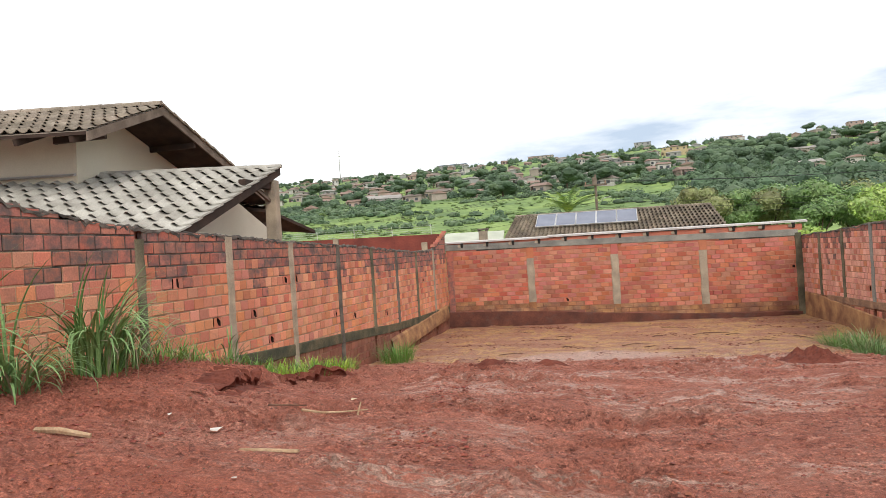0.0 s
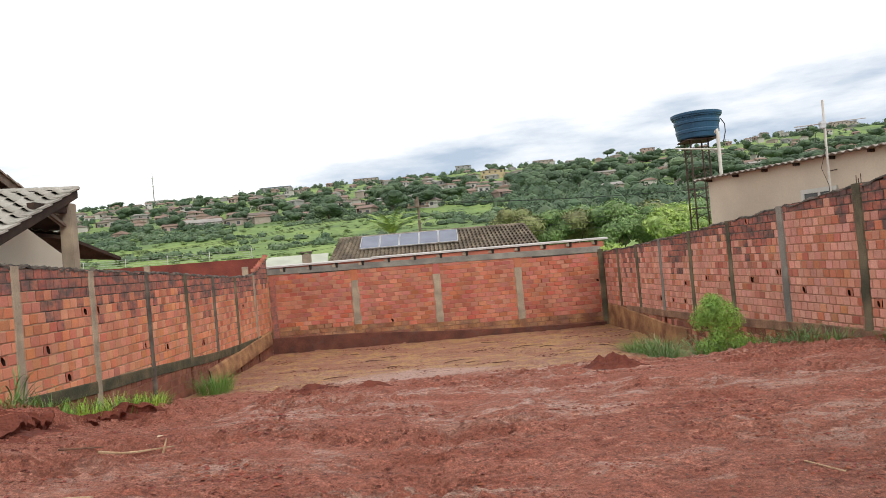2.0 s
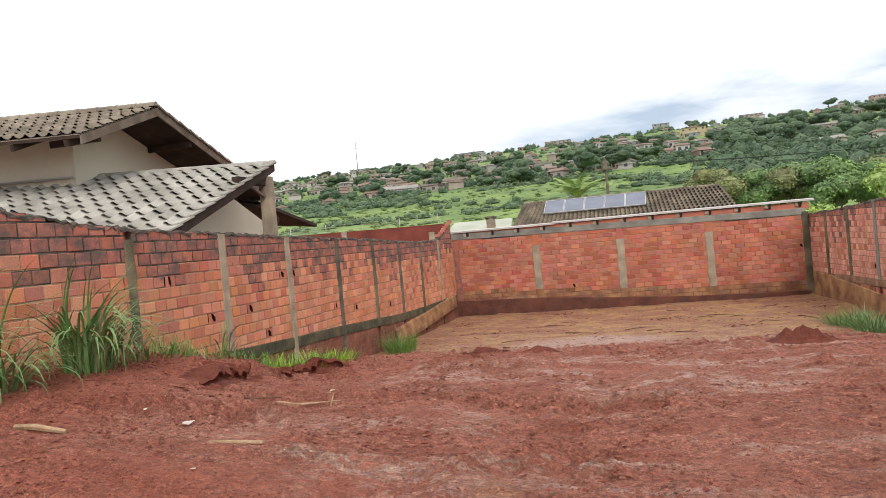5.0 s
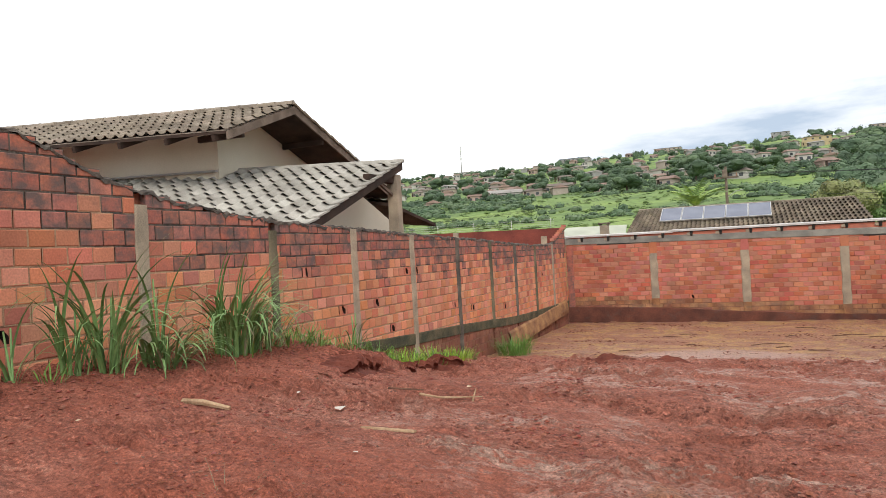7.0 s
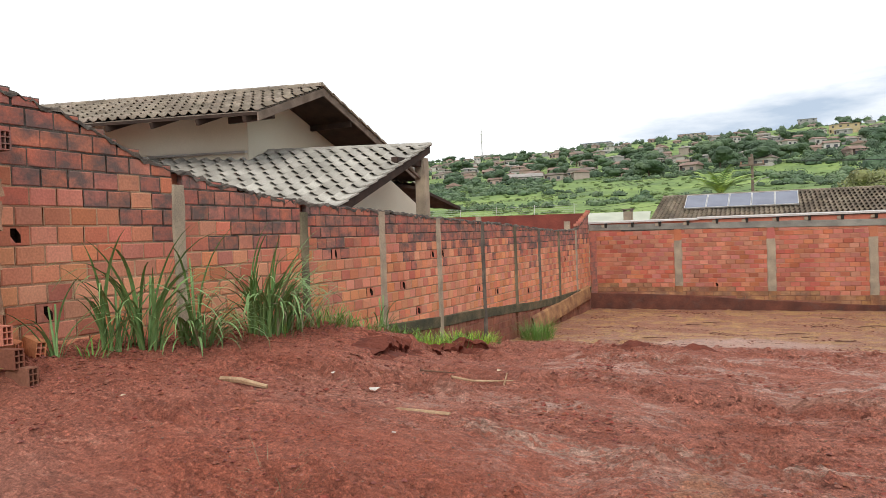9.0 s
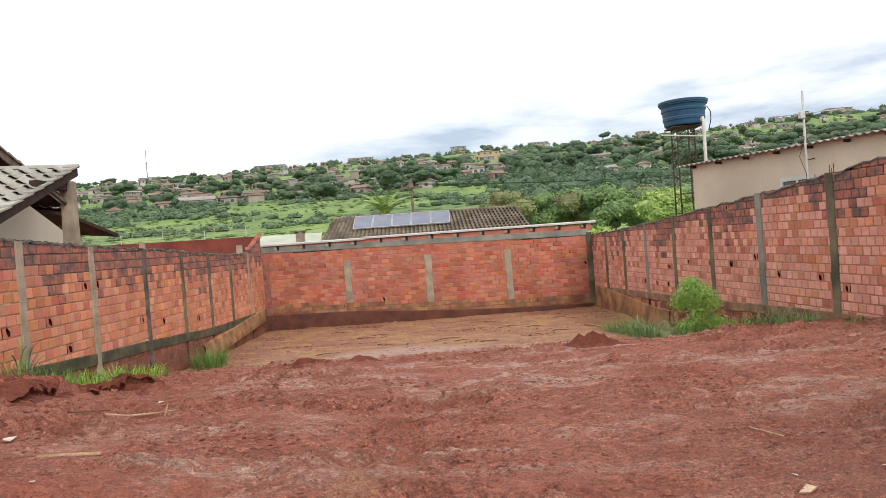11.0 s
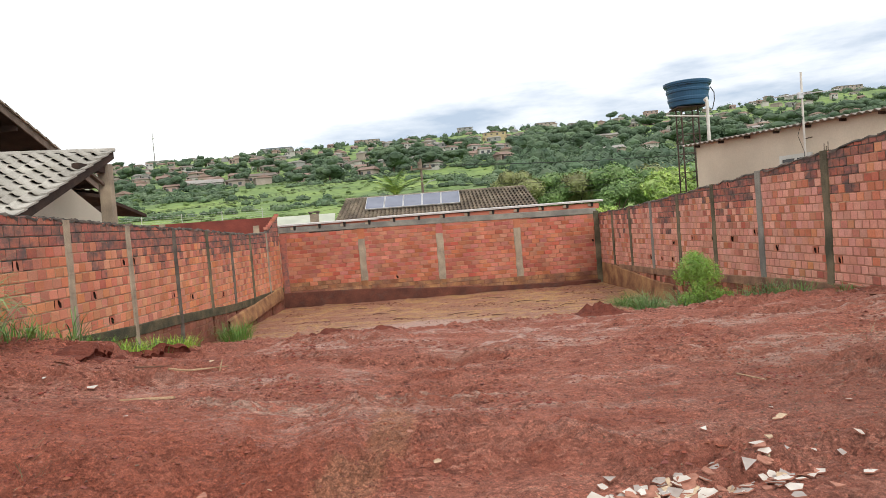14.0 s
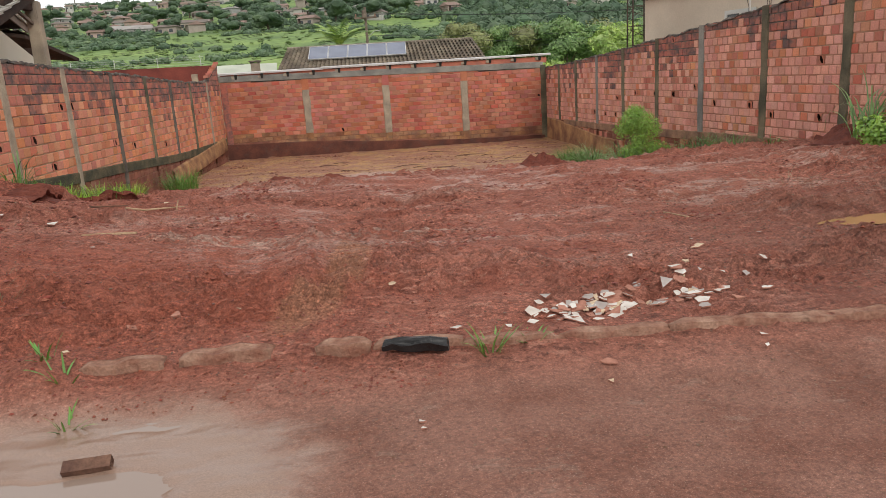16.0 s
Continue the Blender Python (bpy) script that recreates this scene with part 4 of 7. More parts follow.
cap_strip(wl_ob, wl_place, left_top, 0.0, 22.3, "capping", "mortar_black", 0.03, out=0.008, step=0.07, label="mould-black mortar capping")
for i, s in enumerate(LEFT_POSTS):
    z0 = ground_z(0.02, -22.3 + s) - 0.3 if s < 13 else profile(LEFT_LOW, s) - 0.05
    post(wl_ob, wl_place, s, 0.19, z0, left_top(s) - (0.16 if s < 6 else 0.02), 0.02, "pilaster", "concrete" if i in (0, 2, 3, 8) else "concrete_dark" if i in (4, 6) else "concrete_green", 20 + i)
beam(wl_ob, wl_place, LEFT_LOW, 0.22, 0.02, "ground_beam", "beam_stained", "algae-stained concrete ground beam")
# slanting ledge of splashed plaster at the low end
bm = bmesh.new()
for a, b in (((15.3, -0.52), (21.9, -0.16)),):
    rows = []
    for k in range(19):
        s = a[0] + (b[0] - a[0]) * k / 18
        t = a[1] + (b[1] - a[1]) * k / 18 + 0.02 * noise.noise(Vector((s * 1.9, 0, 7)))
        rows.append([bm.verts.new(wl_place(s, d, z)) for d, z in ((0.0, t + 0.36), (-0.05 - 0.02 * noise.noise(Vector((s * 3.1, 1, 7))), t + 0.30), (-0.10 - 0.04 * noise.noise(Vector((s * 2.3, 4, 7))), t + 0.02), (-0.10, t - 0.10), (0.0, t - 0.14))])
    for p, q in zip(rows, rows[1:]):
        for i in range(4):
            bm.faces.new((p[i], p[i + 1], q[i + 1], q[i]))
part("plaster_band", bm, "ochre_plaster", wl_ob, "slanting mud-splashed plaster band")
# rough end column by the gate and the toothed ends of the courses
bm = box((-0.14, -22.465, 0.4), (0.225, -22.22, 3.61), 0.012, cuts=9, rough=0.014, seed=4)
part("end_column", bm, "concrete_green", wl_ob, "rough stained concrete column")
rnd = random.Random(12)


def hollow_end(m, name, parent, mat="brick_red"):
    """A hollow block seen on its open end: a shell with webs round six chambers."""
    w, h, l, t = 0.09, 0.162, 0.27, 0.010
    bm = bmesh.new()
    ring = [[bm.verts.new(m @ Vector((sx * (w / 2 - o), y, sz * (h / 2 - o)))) for sx, sz in ((-1, -1), (1, -1), (1, 1), (-1, 1))] for y, o in ((l, 0), (0, 0), (0, t), (l * 0.75, t))]
    for p, q in zip(ring, ring[1:]):
        for i in range(4):
            bm.faces.new((p[i], p[(i + 1) % 4], q[(i + 1) % 4], q[i]))
    bm.faces.new(ring[0])
    bm.faces.new(ring[-1])
    block = part(name, bm, mat, parent)
    part("web", box((-t / 2, 0.004, -h / 2 + t), (t / 2, l * 0.74, h / 2 - t), m=m), mat, block)
    for k in (1, 2):
        z = -h / 2 + h * k / 3
        part("web", box((-w / 2 + t, 0.002, z - t / 2), (w / 2 - t, l * 0.74, z + t / 2), m=m), mat, block)
    return block


for k, (end, z) in enumerate(((0.92, 0.94), (0.88, 1.12), (0.77, 1.27), (0.59, 1.45), (0.36, 1.63), (0.37, 1.81), (0.35, 1.99), (0.38, 2.17), (0.35, 2.34), (0.38, 2.51), (0.36, 2.69),
                              (0.52, 2.86), (0.68, 3.03), (0.48, 3.21), (0.34, 3.39))):
    m = Matrix.Translation((end - 0.09, -22.15 + 0.02 * math.sin(k * 2.3), z)) @ Matrix.Rotation(radians(rnd.uniform(-4, 4)), 4, "Z") @ Matrix.Rotation(math.pi / 2, 4, "Z")
    # lowest three muddy; the darker brick colours above stand in for shade
    hollow_end(m, "toothed_brick", wl_ob, "brick_muddy" if k < 3 else "brick_red" if k % 4 else "brick_black")

for k, (z, h) in enumerate(((1.25, 0.16), (1.72, 0.22), (2.05, 0.12), (2.42, 0.26), (2.66, 0.14))):
    bm = box((0.0, -0.05, -h / 2), (0.06, 0.06, h / 2), 0.0, Matrix.Translation((0.30, -22.11 + 0.02 * math.sin(5 * k), z)), rough=0.03, cuts=4, seed=k + 3)
    part("mortar_lump", bm, "mortar", wl_ob, "ochre mortar squeezed out at the wall end")

# wall at the low end of the lot
bx, by = math.cos(radians(1.42)), math.sin(radians(1.42))
BACK_POSTS = [3.05, 5.98, 8.90]


def back_top(s):
    return 2.13 - 0.018 * s


def back_sill(s):
    """Height where the splashed lower courses begin."""
    return profile([(0.0, 0.22), (3.0, 0.15), (6.0, -0.05), (9.0, -0.19), (12.1, -0.25)], s)


def back_zone(s, z, rnd):
    sill = back_sill(s)
    if z < sill - 0.33:
        return "brick_muddy"
    if z < sill - 0.02 + 0.05 * noise.noise(Vector((s * 1.3, 4.0, 0))):
        return "brick_ochre"
    return "brick_red" if rnd.random() < 0.14 else "brick_back"


BACK = brick_wall("wall_back", "red hollow-brick end wall with a dark mud-stained foot", (0.0, 0.0), (bx, by), (-by, bx), 12.05, -0.98, back_top,
                  [(s - 0.12, s + 0.12) for s in BACK_POSTS], back_zone, (9.0, 12.1), [(0.25, -0.28), (4.3, 0.2), (11.6, 0.9)], 5, [(k, 0.152, 0.285) for k in range(4)], 0.45)
SINGLES.append(BACK)
wb_ob, wb_place = BACK[0], BACK[2]
for i, s in enumerate(BACK_POSTS):
    post(wb_ob, wb_place, s, 0.27, back_sill(s) - 0.02, 1.72 - 0.01 * s, 0.015, "column", "concrete", 40 + i)
    post(wb_ob, wb_place, s, 0.25, -1.0, back_sill(s) - 0.02, 0.012, "column_foot", "brick_ochre", 60 + i)
    post(wb_ob, wb_place, s, 0.25, 1.70 - 0.01 * s, back_top(s), 0.004, "infill", "brick_back", 70 + i)
post(wb_ob, wb_place, 11.9, 0.22, -0.9, 2.02, 0.03, "corner_column", "concrete_green", 44)
post(wb_ob, wb_place, 0.14, 0.22, -0.9, 2.1, 0.02, "corner_column", "brick_black", 45)
beam(wb_ob, wb_place, [(k * 1.005, back_sill(k * 1.005) - 0.33) for k in range(13)], 0.55, 0.035, "footing", "footing", "dark wet mud-stained footing", 0.02)
beam(wb_ob, wb_place, [(0.0, 2.345), (12.05, 2.13)], 0.215, 0.02, "ring_beam", "concrete_grey", "grey block ring beam")
bm = bmesh.new()
add_hexa(bm, [wb_place(0.05, 0.03, 2.30), wb_place(12.05, 0.03, 2.10), wb_place(12.05, 0.10, 2.10), wb_place(0.05, 0.10, 2.30),
              wb_place(0.05, 0.03, 2.40), wb_place(12.05, 0.03, 2.31), wb_place(12.05, 0.10, 2.31), wb_place(0.05, 0.10, 2.40)])
part("upstand", bm, "brick_red", wb_ob, "red brick upstand under the flashing")
for s0, s1, lift in ((0.0, 3.75, 0.0), (3.7, 12.2, 0.03)):
    bm = bmesh.new()
    t = [2.43 - 0.004 * s + lift for s in (s0, s1)]
    add_hexa(bm, [wb_place(s0, -0.06, t[0] - 0.055), wb_place(s1, -0.06, t[1] - 0.055), wb_place(s1, 0.2, t[1] - 0.02), wb_place(s0, 0.2, t[0] - 0.02),
                  wb_place(s0, -0.06, t[0]), wb_place(s1, -0.06, t[1]), wb_place(s1, 0.2, t[1] + 0.03), wb_place(s0, 0.2, t[0] + 0.03)])
    part("flashing", bm, "zinc", wb_ob, "pale galvanised metal flashing")
for k in range(13):
    s = 0.62 + k * 0.93
    t = 2.375 - 0.004 * s + (0.03 if s > 3.7 else 0)
    bm = bmesh.new()
    add_hexa(bm, [wb_place(s - 0.035, -0.035, t - 0.17), wb_place(s + 0.035, -0.035, t - 0.17), wb_place(s + 0.035, 0.05, t - 0.17), wb_place(s - 0.035, 0.05, t - 0.17),
                  wb_place(s - 0.05, -0.05, t), wb_place(s + 0.05, -0.05, t), wb_place(s + 0.05, 0.05, t), wb_place(s - 0.05, 0.05, t)])
    part("rafter_end", bm, "black", wb_ob, "dark rafter end")
    bm = box((-0.06, -0.03, -0.05), (0.06, 0.03, 0.05), 0.015, Matrix.Translation(wb_place(s - 0.10, -0.005, t - 0.10)), rough=0.02, seed=k)
    part("mortar_pat", bm, "concrete", wb_ob)

# wall on the other long side, rising towards the street
ra = radians(5.52)
rdx, rdy = math.sin(ra), -math.cos(ra)
RIGHT_TOP = [(0.0, 1.93), (3.3, 2.06), (5.2, 2.17), (7.2, 2.29), (9.3, 2.42), (11.5, 2.58), (13.9, 2.77), (16.1, 2.98), (23.5, 3.70)]
RIGHT_POSTS = [1.55, 3.32, 5.2, 7.2, 9.32, 11.52, 13.9, 16.15, 18.5, 20.9]
RIGHT_LOW = [(2.0, 0.10), (7.0, 0.16), (9.5, 0.22), (12.5, 0.31), (16.0, 0.36), (23.5, 0.42)]


def right_top(s):
    return profile(RIGHT_TOP, s)


def right_zone(s, z, rnd):
    t = right_top(s) - z
    if z < profile(RIGHT_LOW, s) - 0.1:
        return "brick_muddy" if rnd.random() < 0.5 else "brick_red"
    reach = 0.34 + 0.8 * noise.noise(Vector((s * 0.55, z * 0.7, 9.0))) + rnd.uniform(-0.35, 0.35)
    if t < 0.15 or t < reach:
        return "brick_black"
    return rnd.choices(("brick_rose", "brick_red", "brick"), (0.78, 0.14 + 0.16 * float(smooth(1.6, 0.7, t)), 0.08))[0]


RIGHT = brick_wall("wall_right", "hollow-brick boundary wall with patches of broken bricks and dark mould", (12.0, 0.30), (rdx, rdy), (-rdy, rdx), 23.5, -1.06, right_top,
                   [(s - 0.075, s + 0.075) for s in RIGHT_POSTS], right_zone, (13.2, 16.6),
                   [(6.75, 1.03), (8.02, 1.07), (9.1, 1.11), (10.15, 1.17), (11.27, 1.22), (12.0, 0.90), (13.37, 0.95), (14.19, 0.86), (10.16, 2.32), (15.6, 1.75), (15.55, 0.85),
                    (5.0, 0.5), (5.8, 0.5), (6.6, 0.5), (8.2, 0.5)], 9, [(k, 0.16, 0.195) for k in range(11)])
SINGLES.append(RIGHT)
wr_ob, wr_place = RIGHT[0], RIGHT[2]
cap_strip(wr_ob, wr_place, right_top, 0.0, 23.5, "capping", "mortar_black", 0.025, seed=8)
for i, s in enumerate(RIGHT_POSTS):
    post(wr_ob, wr_place, s, 0.19 if s < 10 else 0.23, profile(RIGHT_LOW, s) - 0.03, right_top(s) + 0.02, 0.02, "pilaster", "concrete_green" if i % 3 != 2 else "concrete_grey", 80 + i)
beam(wr_ob, wr_place, RIGHT_LOW, 0.20, 0.02, "ground_beam", "beam_muddy", "mud-splashed concrete ground beam")
bm = bmesh.new()
for s, h in ((13.84, 0.16), (13.9, 0.10), (13.96, 0.17), (16.12, 0.2)):
    add_tube(bm, [wr_place(s, 0.05, right_top(s)), wr_place(s + 0.01, 0.05, right_top(s) + h)], 0.007, 6)
part("starter_bars", bm, "rust", wr_ob, "rusty starter bars")
# ochre splash plaster low on this wall
bm = bmesh.new()
rows = []
for k in range(22):
    s = 0.1 + k * 0.31
    t = 0.05 - 0.35 * smooth(0, 6.5, s) + 0.05 * noise.noise(Vector((s * 2, 0, 3)))
    rows.append([bm.verts.new(wr_place(s, d, z)) for d, z in ((0.0, t + 0.03), (-0.035, t), (-0.04, -0.5), (-0.05, -1.0))])
for p, q in zip(rows, rows[1:]):
    for i in range(3):
        bm.faces.new((p[i], p[i + 1], q[i + 1], q[i]))
part("splash_plaster", bm, "ochre_plaster", wr_ob, "ochre mud-splashed plaster foot")


# ---------- roof tiles ----------
def tile_mesh(name, w, l, rise, mats, thick=0.014, seg=8, lift=0.04):
    """A curved interlocking roof tile: x across, y up the slope, z out of the roof."""
    v, f = [], []
    for k in range(seg + 1):
        t = k / seg
        x = (t - 0.5) * w * 1.06
        z = rise * (0.5 - 0.5 * math.cos(2 * math.pi * min(1, t / 0.62))) if t < 0.62 else -rise * 0.12 * math.sin(math.pi * (t - 0.62) / 0.38)
        v += [(x, 0, z + lift), (x, l, z), (x, 0, z + lift - thick)]
    for k in range(seg):
        a, b = 3 * k, 3 * (k + 1)
        f += [(a, b, b + 1, a + 1), (a + 2, b + 2, b, a)]
    me = bpy.data.meshes.new(name)
    me.from_pydata(v, [], f)
    me.polygons.foreach_set("use_smooth", [i % 2 == 0 for i in range(len(me.polygons))])
    me.materials.append(M[mats])
    return me


def roof_basis(corner, across, up):
    a, u = Vector(across).normalized(), Vector(up).normalized()
    n = a.cross(u).normalized()
    return Matrix(((a.x, u.x, n.x, corner[0]), (a.y, u.y, n.y, corner[1]), (a.z, u.z, n.z, corner[2]), (0, 0, 0, 1)))


def tiled_slope(parent, me, corner, across, up, width, length, w, pitch, joined=None, seed=1, limit=0):
    """Tiles in rows from the eave (corner) upwards. across and up need not be at right angles."""
    rnd = random.Random(seed)
    a, u = Vector(across).normalized(), Vector(up).normalized()
    rows, cols = int(length / pitch + 0.5), int(width / w + 0.5)
    verts, faces = [], []
    for r in range(rows):
        for c in range(cols):
            p = Vector(corner) + a * ((c + 0.5) * w) + u * (r * pitch)
            m = roof_basis(p, a, u) @ Matrix.Translation((0, 0, rnd.uniform(-0.004, 0.006))) @ Matrix.Rotation(rnd.uniform(-0.02, 0.02), 4, "Z")
            if joined and (cols - 1 - c) * rows + r >= limit:
                base = len(verts)
                verts += [m @ q.co for q in me.vertices]
                faces += [tuple(base + i for i in q.vertices) for q in me.polygons]
            else:
                ob = new("roof_tile", me)
                ob.matrix_basis = m
                ob.parent = parent
    if joined:
        ob = raw("roof_tiles", verts, faces, joined, parent)
        ob["kind"] = "stuff"


def ridge_caps(parent, p0, p1, mat, n, r=0.11, name="ridge_tile"):
    p0, p1 = Vector(p0), Vector(p1)
    d = (p1 - p0) / n
    m0 = Vector((0, 0, 1)).cross(d).normalized()
    bm = bmesh.new()
    for e, grow in ((-0.02, 1.0), (1.06, 0.86)):
        for k in range(7):
            t = math.pi * k / 6
            bm.verts.new(d * e + (m0 * math.cos(t) * r + Vector((0, 0, 1)) * (math.sin(t) * r * 0.9 - 0.03)) * grow)
    bm.verts.ensure_lookup_table()
    for k in range(6):
        bm.faces.new((bm.verts[k], bm.verts[k + 1], bm.verts[k + 8], bm.verts[k + 7]))
    bm.faces.new([bm.verts[k] for k in range(7)])
    first = part(name, bm, mat, parent)
    first.matrix_basis = Matrix.Translation(p0)
    for k in range(1, n):
        ob = new(name, first.data)
        ob.matrix_basis = Matrix.Translation(p0 + d * k)
        ob.parent = parent


def slab(a, b, c, d, thick):
    """A sloping plate from four corners, thickened downwards."""
    bm = bmesh.new()
    add_hexa(bm, [(p[0], p[1], p[2] - thick) for p in (a, b, c, d)] + [a, b, c, d])
    return bm


# ---------- neighbour's house beside the long wall ----------
def gabled_house():
    house = empty("house", pose(-3.3, -14.4, -0.08))
    inv = Matrix.Translation((3.3, 14.4, 0))

    u = Vector((-0.970, -0.243, 0))
    ridge0 = Vector((-2.22, -13.38, 5.34))
    ridge1 = ridge0 + u * 10.0
    eave0 = Vector((-2.22, -15.5, 4.56))
    eave1 = eave0 + u * 10.0
    rear0 = Vector((-2.22, -9.0, 3.72))
    rear1 = rear0 + u * 10
    # walls
    corner, side = Vector((-3.34, -14.46, 0)), u * 8
    bm = bmesh.new()
    pts = [corner, corner + side, corner + side + Vector((0, 4.9, 0)), Vector((-3.34, -9.5, 0))]
    add_hexa(bm, [(p.x, p.y, -0.2) for p in pts] + [(pts[0].x, pts[0].y, 4.84), (pts[1].x, pts[1].y, 4.84), (pts[2].x, pts[2].y, 3.7), (pts[3].x, pts[3].y, 3.7)])
    part("wall", bm, "cream", house, "smooth cream-rendered wall")
    bm = bmesh.new()
    a = [bm.verts.new((-3.30, y, z)) for y, z in ((-14.47, -0.2), (-9.5, -0.2), (-9.5, 3.84), (-13.38, 5.24), (-14.47, 4.87))]
    b = [bm.verts.new((v.co.x - 0.15, v.co.y, v.co.z)) for v in a]
    bm.faces.new(a)
    bm.faces.new(b[::-1])
    for i in range(5):
        bm.faces.new((a[i], a[(i + 1) % 5], b[(i + 1) % 5], b[i]))
    part("gable", bm, "cream", house)
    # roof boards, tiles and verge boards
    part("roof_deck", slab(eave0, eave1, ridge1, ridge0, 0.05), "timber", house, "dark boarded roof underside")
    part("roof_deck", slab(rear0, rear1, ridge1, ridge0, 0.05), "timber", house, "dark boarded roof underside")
    tm = tile_mesh("roof_tile", 0.205, 0.40, 0.055, "tile_brown", lift=0.032)
    holder = part("roof_front", slab(eave0 + Vector((0, 0, 0.02)), eave1 + Vector((0, 0, 0.02)), ridge1 + Vector((0, 0, 0.02)), ridge0 + Vector((0, 0, 0.02)), 0.015), "tile_brown", house, "brown weathered roof tiles")
    tiled_slope(holder, tm, eave1 + Vector((0, 0, 0.02)), -u, ridge0 - eave0, 10.0, (ridge0 - eave0).length, 0.205, 0.33, "tile_brown_joined", seed=2, limit=290)
    # verge tiles of the far slope, seen edge on
    for k in range(13):
        p = rear0 + (ridge0 - rear0) * (k / 13.0)
        d = (ridge0 - rear0).normalized()
        bm = bmesh.new()
        m = roof_basis(p + Vector((0.02, 0, 0.03)), (1, 0, 0), d)
        add_box(bm, (-0.24, 0, 0.0), (0.05, 0.41, 0.035), m @ Matrix.Rotation(radians(-3.5), 4, "X"))
        part("verge_tile", bm, "tile_brown", house)
    ridge_caps(house, ridge0 + Vector((0, 0, 0.06)), ridge1 + Vector((0, 0, 0.06)), "tile_brown", 26)
    for p, q in ((eave0, ridge0), (rear0, ridge0)):
        bm = bmesh.new()
        x = Vector((0.03, 0, 0))
        add_hexa(bm, [p - Vector((0, 0, 0.16)), q - Vector((0, 0, 0.16)), q - Vector((0, 0, 0.16)) + x, p - Vector((0, 0, 0.16)) + x, p, q, q + x, p + x])
        part("verge_board", bm, "timber_grey", house, "weathered timber verge board")
    for k in range(11):
        p = eave0 + u * (0.25 + k * 0.92)
        d = (ridge0 - eave0).normalized()
        m = roof_basis(p - Vector((0, 0, 0.06)), -u, d)
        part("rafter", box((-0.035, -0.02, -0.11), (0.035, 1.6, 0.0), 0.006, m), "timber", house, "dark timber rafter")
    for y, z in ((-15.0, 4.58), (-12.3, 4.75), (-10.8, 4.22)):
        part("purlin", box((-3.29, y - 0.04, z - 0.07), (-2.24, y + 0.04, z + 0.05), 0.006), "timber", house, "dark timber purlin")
    for ob in house.children:
        ob.matrix_basis = inv @ ob.matrix_basis
    return tagged(house, "cream-rendered gabled house with brown tiled roof and dark rafters", "house")


gabled_house()


def porch():
    """Pale tiled lean-to roof on a concrete post."""
    p0 = Vector((-0.25, -12.56, 4.07))
    u = Vector((-0.925, -0.38, 0)).normalized()
    down = Vector((0.0, -3.21, -1.22))
    top0, top1 = p0, p0 + u * 6.2
    low0, low1 = p0 + down * 1.12, p0 + u * 6.2 + down * 1.12
    th = empty("porch", pose(-0.16, -13.2, -0.08))
    inv = Matrix.Translation((0.16, 13.2, 0))
    part("roof_deck", slab(low0, low1, top1, top0, 0.04), "timber", th, "dark roof underside")
    me = tile_mesh("roof_tile", 0.27, 0.42, 0.056, "tile_grey", lift=0.034)
    tiled_slope(th, me, low1 + Vector((0, 0, 0.015)), -u, top0 - low0, 6.2, (top0 - low0).length, 0.27, 0.345, seed=4)
    ridge_caps(th, top0 + Vector((0.06, 0, 0.03)), top1 + Vector((0, 0, 0.03)), "tile_grey", 19, 0.08)
    bm = bmesh.new()
    x = Vector((0.035, 0, 0))
    z = Vector((0, 0, 0.15))
    add_hexa(bm, [low0 - z, top0 - z, top0 - z + x, low0 - z + x, low0, top0, top0 + x, low0 + x])
    part("verge_board", bm, "timber", th, "dark timber verge board")
    for k in range(11):
        p = low0 + (top0 - low0) * (k / 11.0)
        m = roof_basis(p + Vector((0.03, 0, 0.03)), (1, 0, 0), top0 - low0)
        bm = bmesh.new()
        add_box(bm, (-0.2, 0, 0), (0.03, 0.40, 0.03), m @ Matrix.Rotation(radians(-4), 4, "X"))
        part("verge_tile", bm, "tile_grey", th)
    part("post", box((-0.42, -12.9, 0.0), (-0.20, -12.68, 3.80), 0.012, cuts=5, rough=0.008), "concrete", th, "raw concrete post")
    part("beam", box((-0.40, -13.9, 3.62), (-0.26, -12.7, 3.74), 0.008), "timber", th, "dark timber beam")
    bm = bmesh.new()
    add_tube(bm, [(-0.31, -12.9, 3.40), (-0.31, -13.5, 3.62)], 0.035, 4)
    part("brace", bm, "timber_grey", th)
    bm = bmesh.new()
    v = [bm.verts.new(q) for q in ((-1.15, -16.2, 0), (-1.15, -10.9, 0), (-1.15, -10.9, 2.75), (-1.15, -13.3, 3.72), (-1.15, -16.2, 2.52))]
    w = [bm.verts.new((q.co.x - 0.15, q.co.y, q.co.z)) for q in v]
    bm.faces.new(v)
    bm.faces.new(w[::-1])
    for i in range(5):
        bm.faces.new((v[i], v[(i + 1) % 5], w[(i + 1) % 5], w[i]))
    part("wall", bm, "cream", th, "cream-rendered gable wall")
    bm = bmesh.new()
    add_hexa(bm, [(-3.30, -14.50, 4.00), (-6.2, -15.25, 4.00), (-6.2, -15.33, 4.00), (-3.30, -14.58, 4.00), (-3.30, -14.50, 4.05), (-6.2, -15.25, 4.05), (-6.2, -15.29, 4.04), (-3.30, -14.54, 4.04)])
    part("flashing", bm, "zinc", th, "galvanised wall flashing")
    for ob in th.children:
        ob.matrix_basis = inv @ ob.matrix_basis
    return tagged(th, "pale concrete-tiled porch roof on a raw concrete post", "porch")


porch()


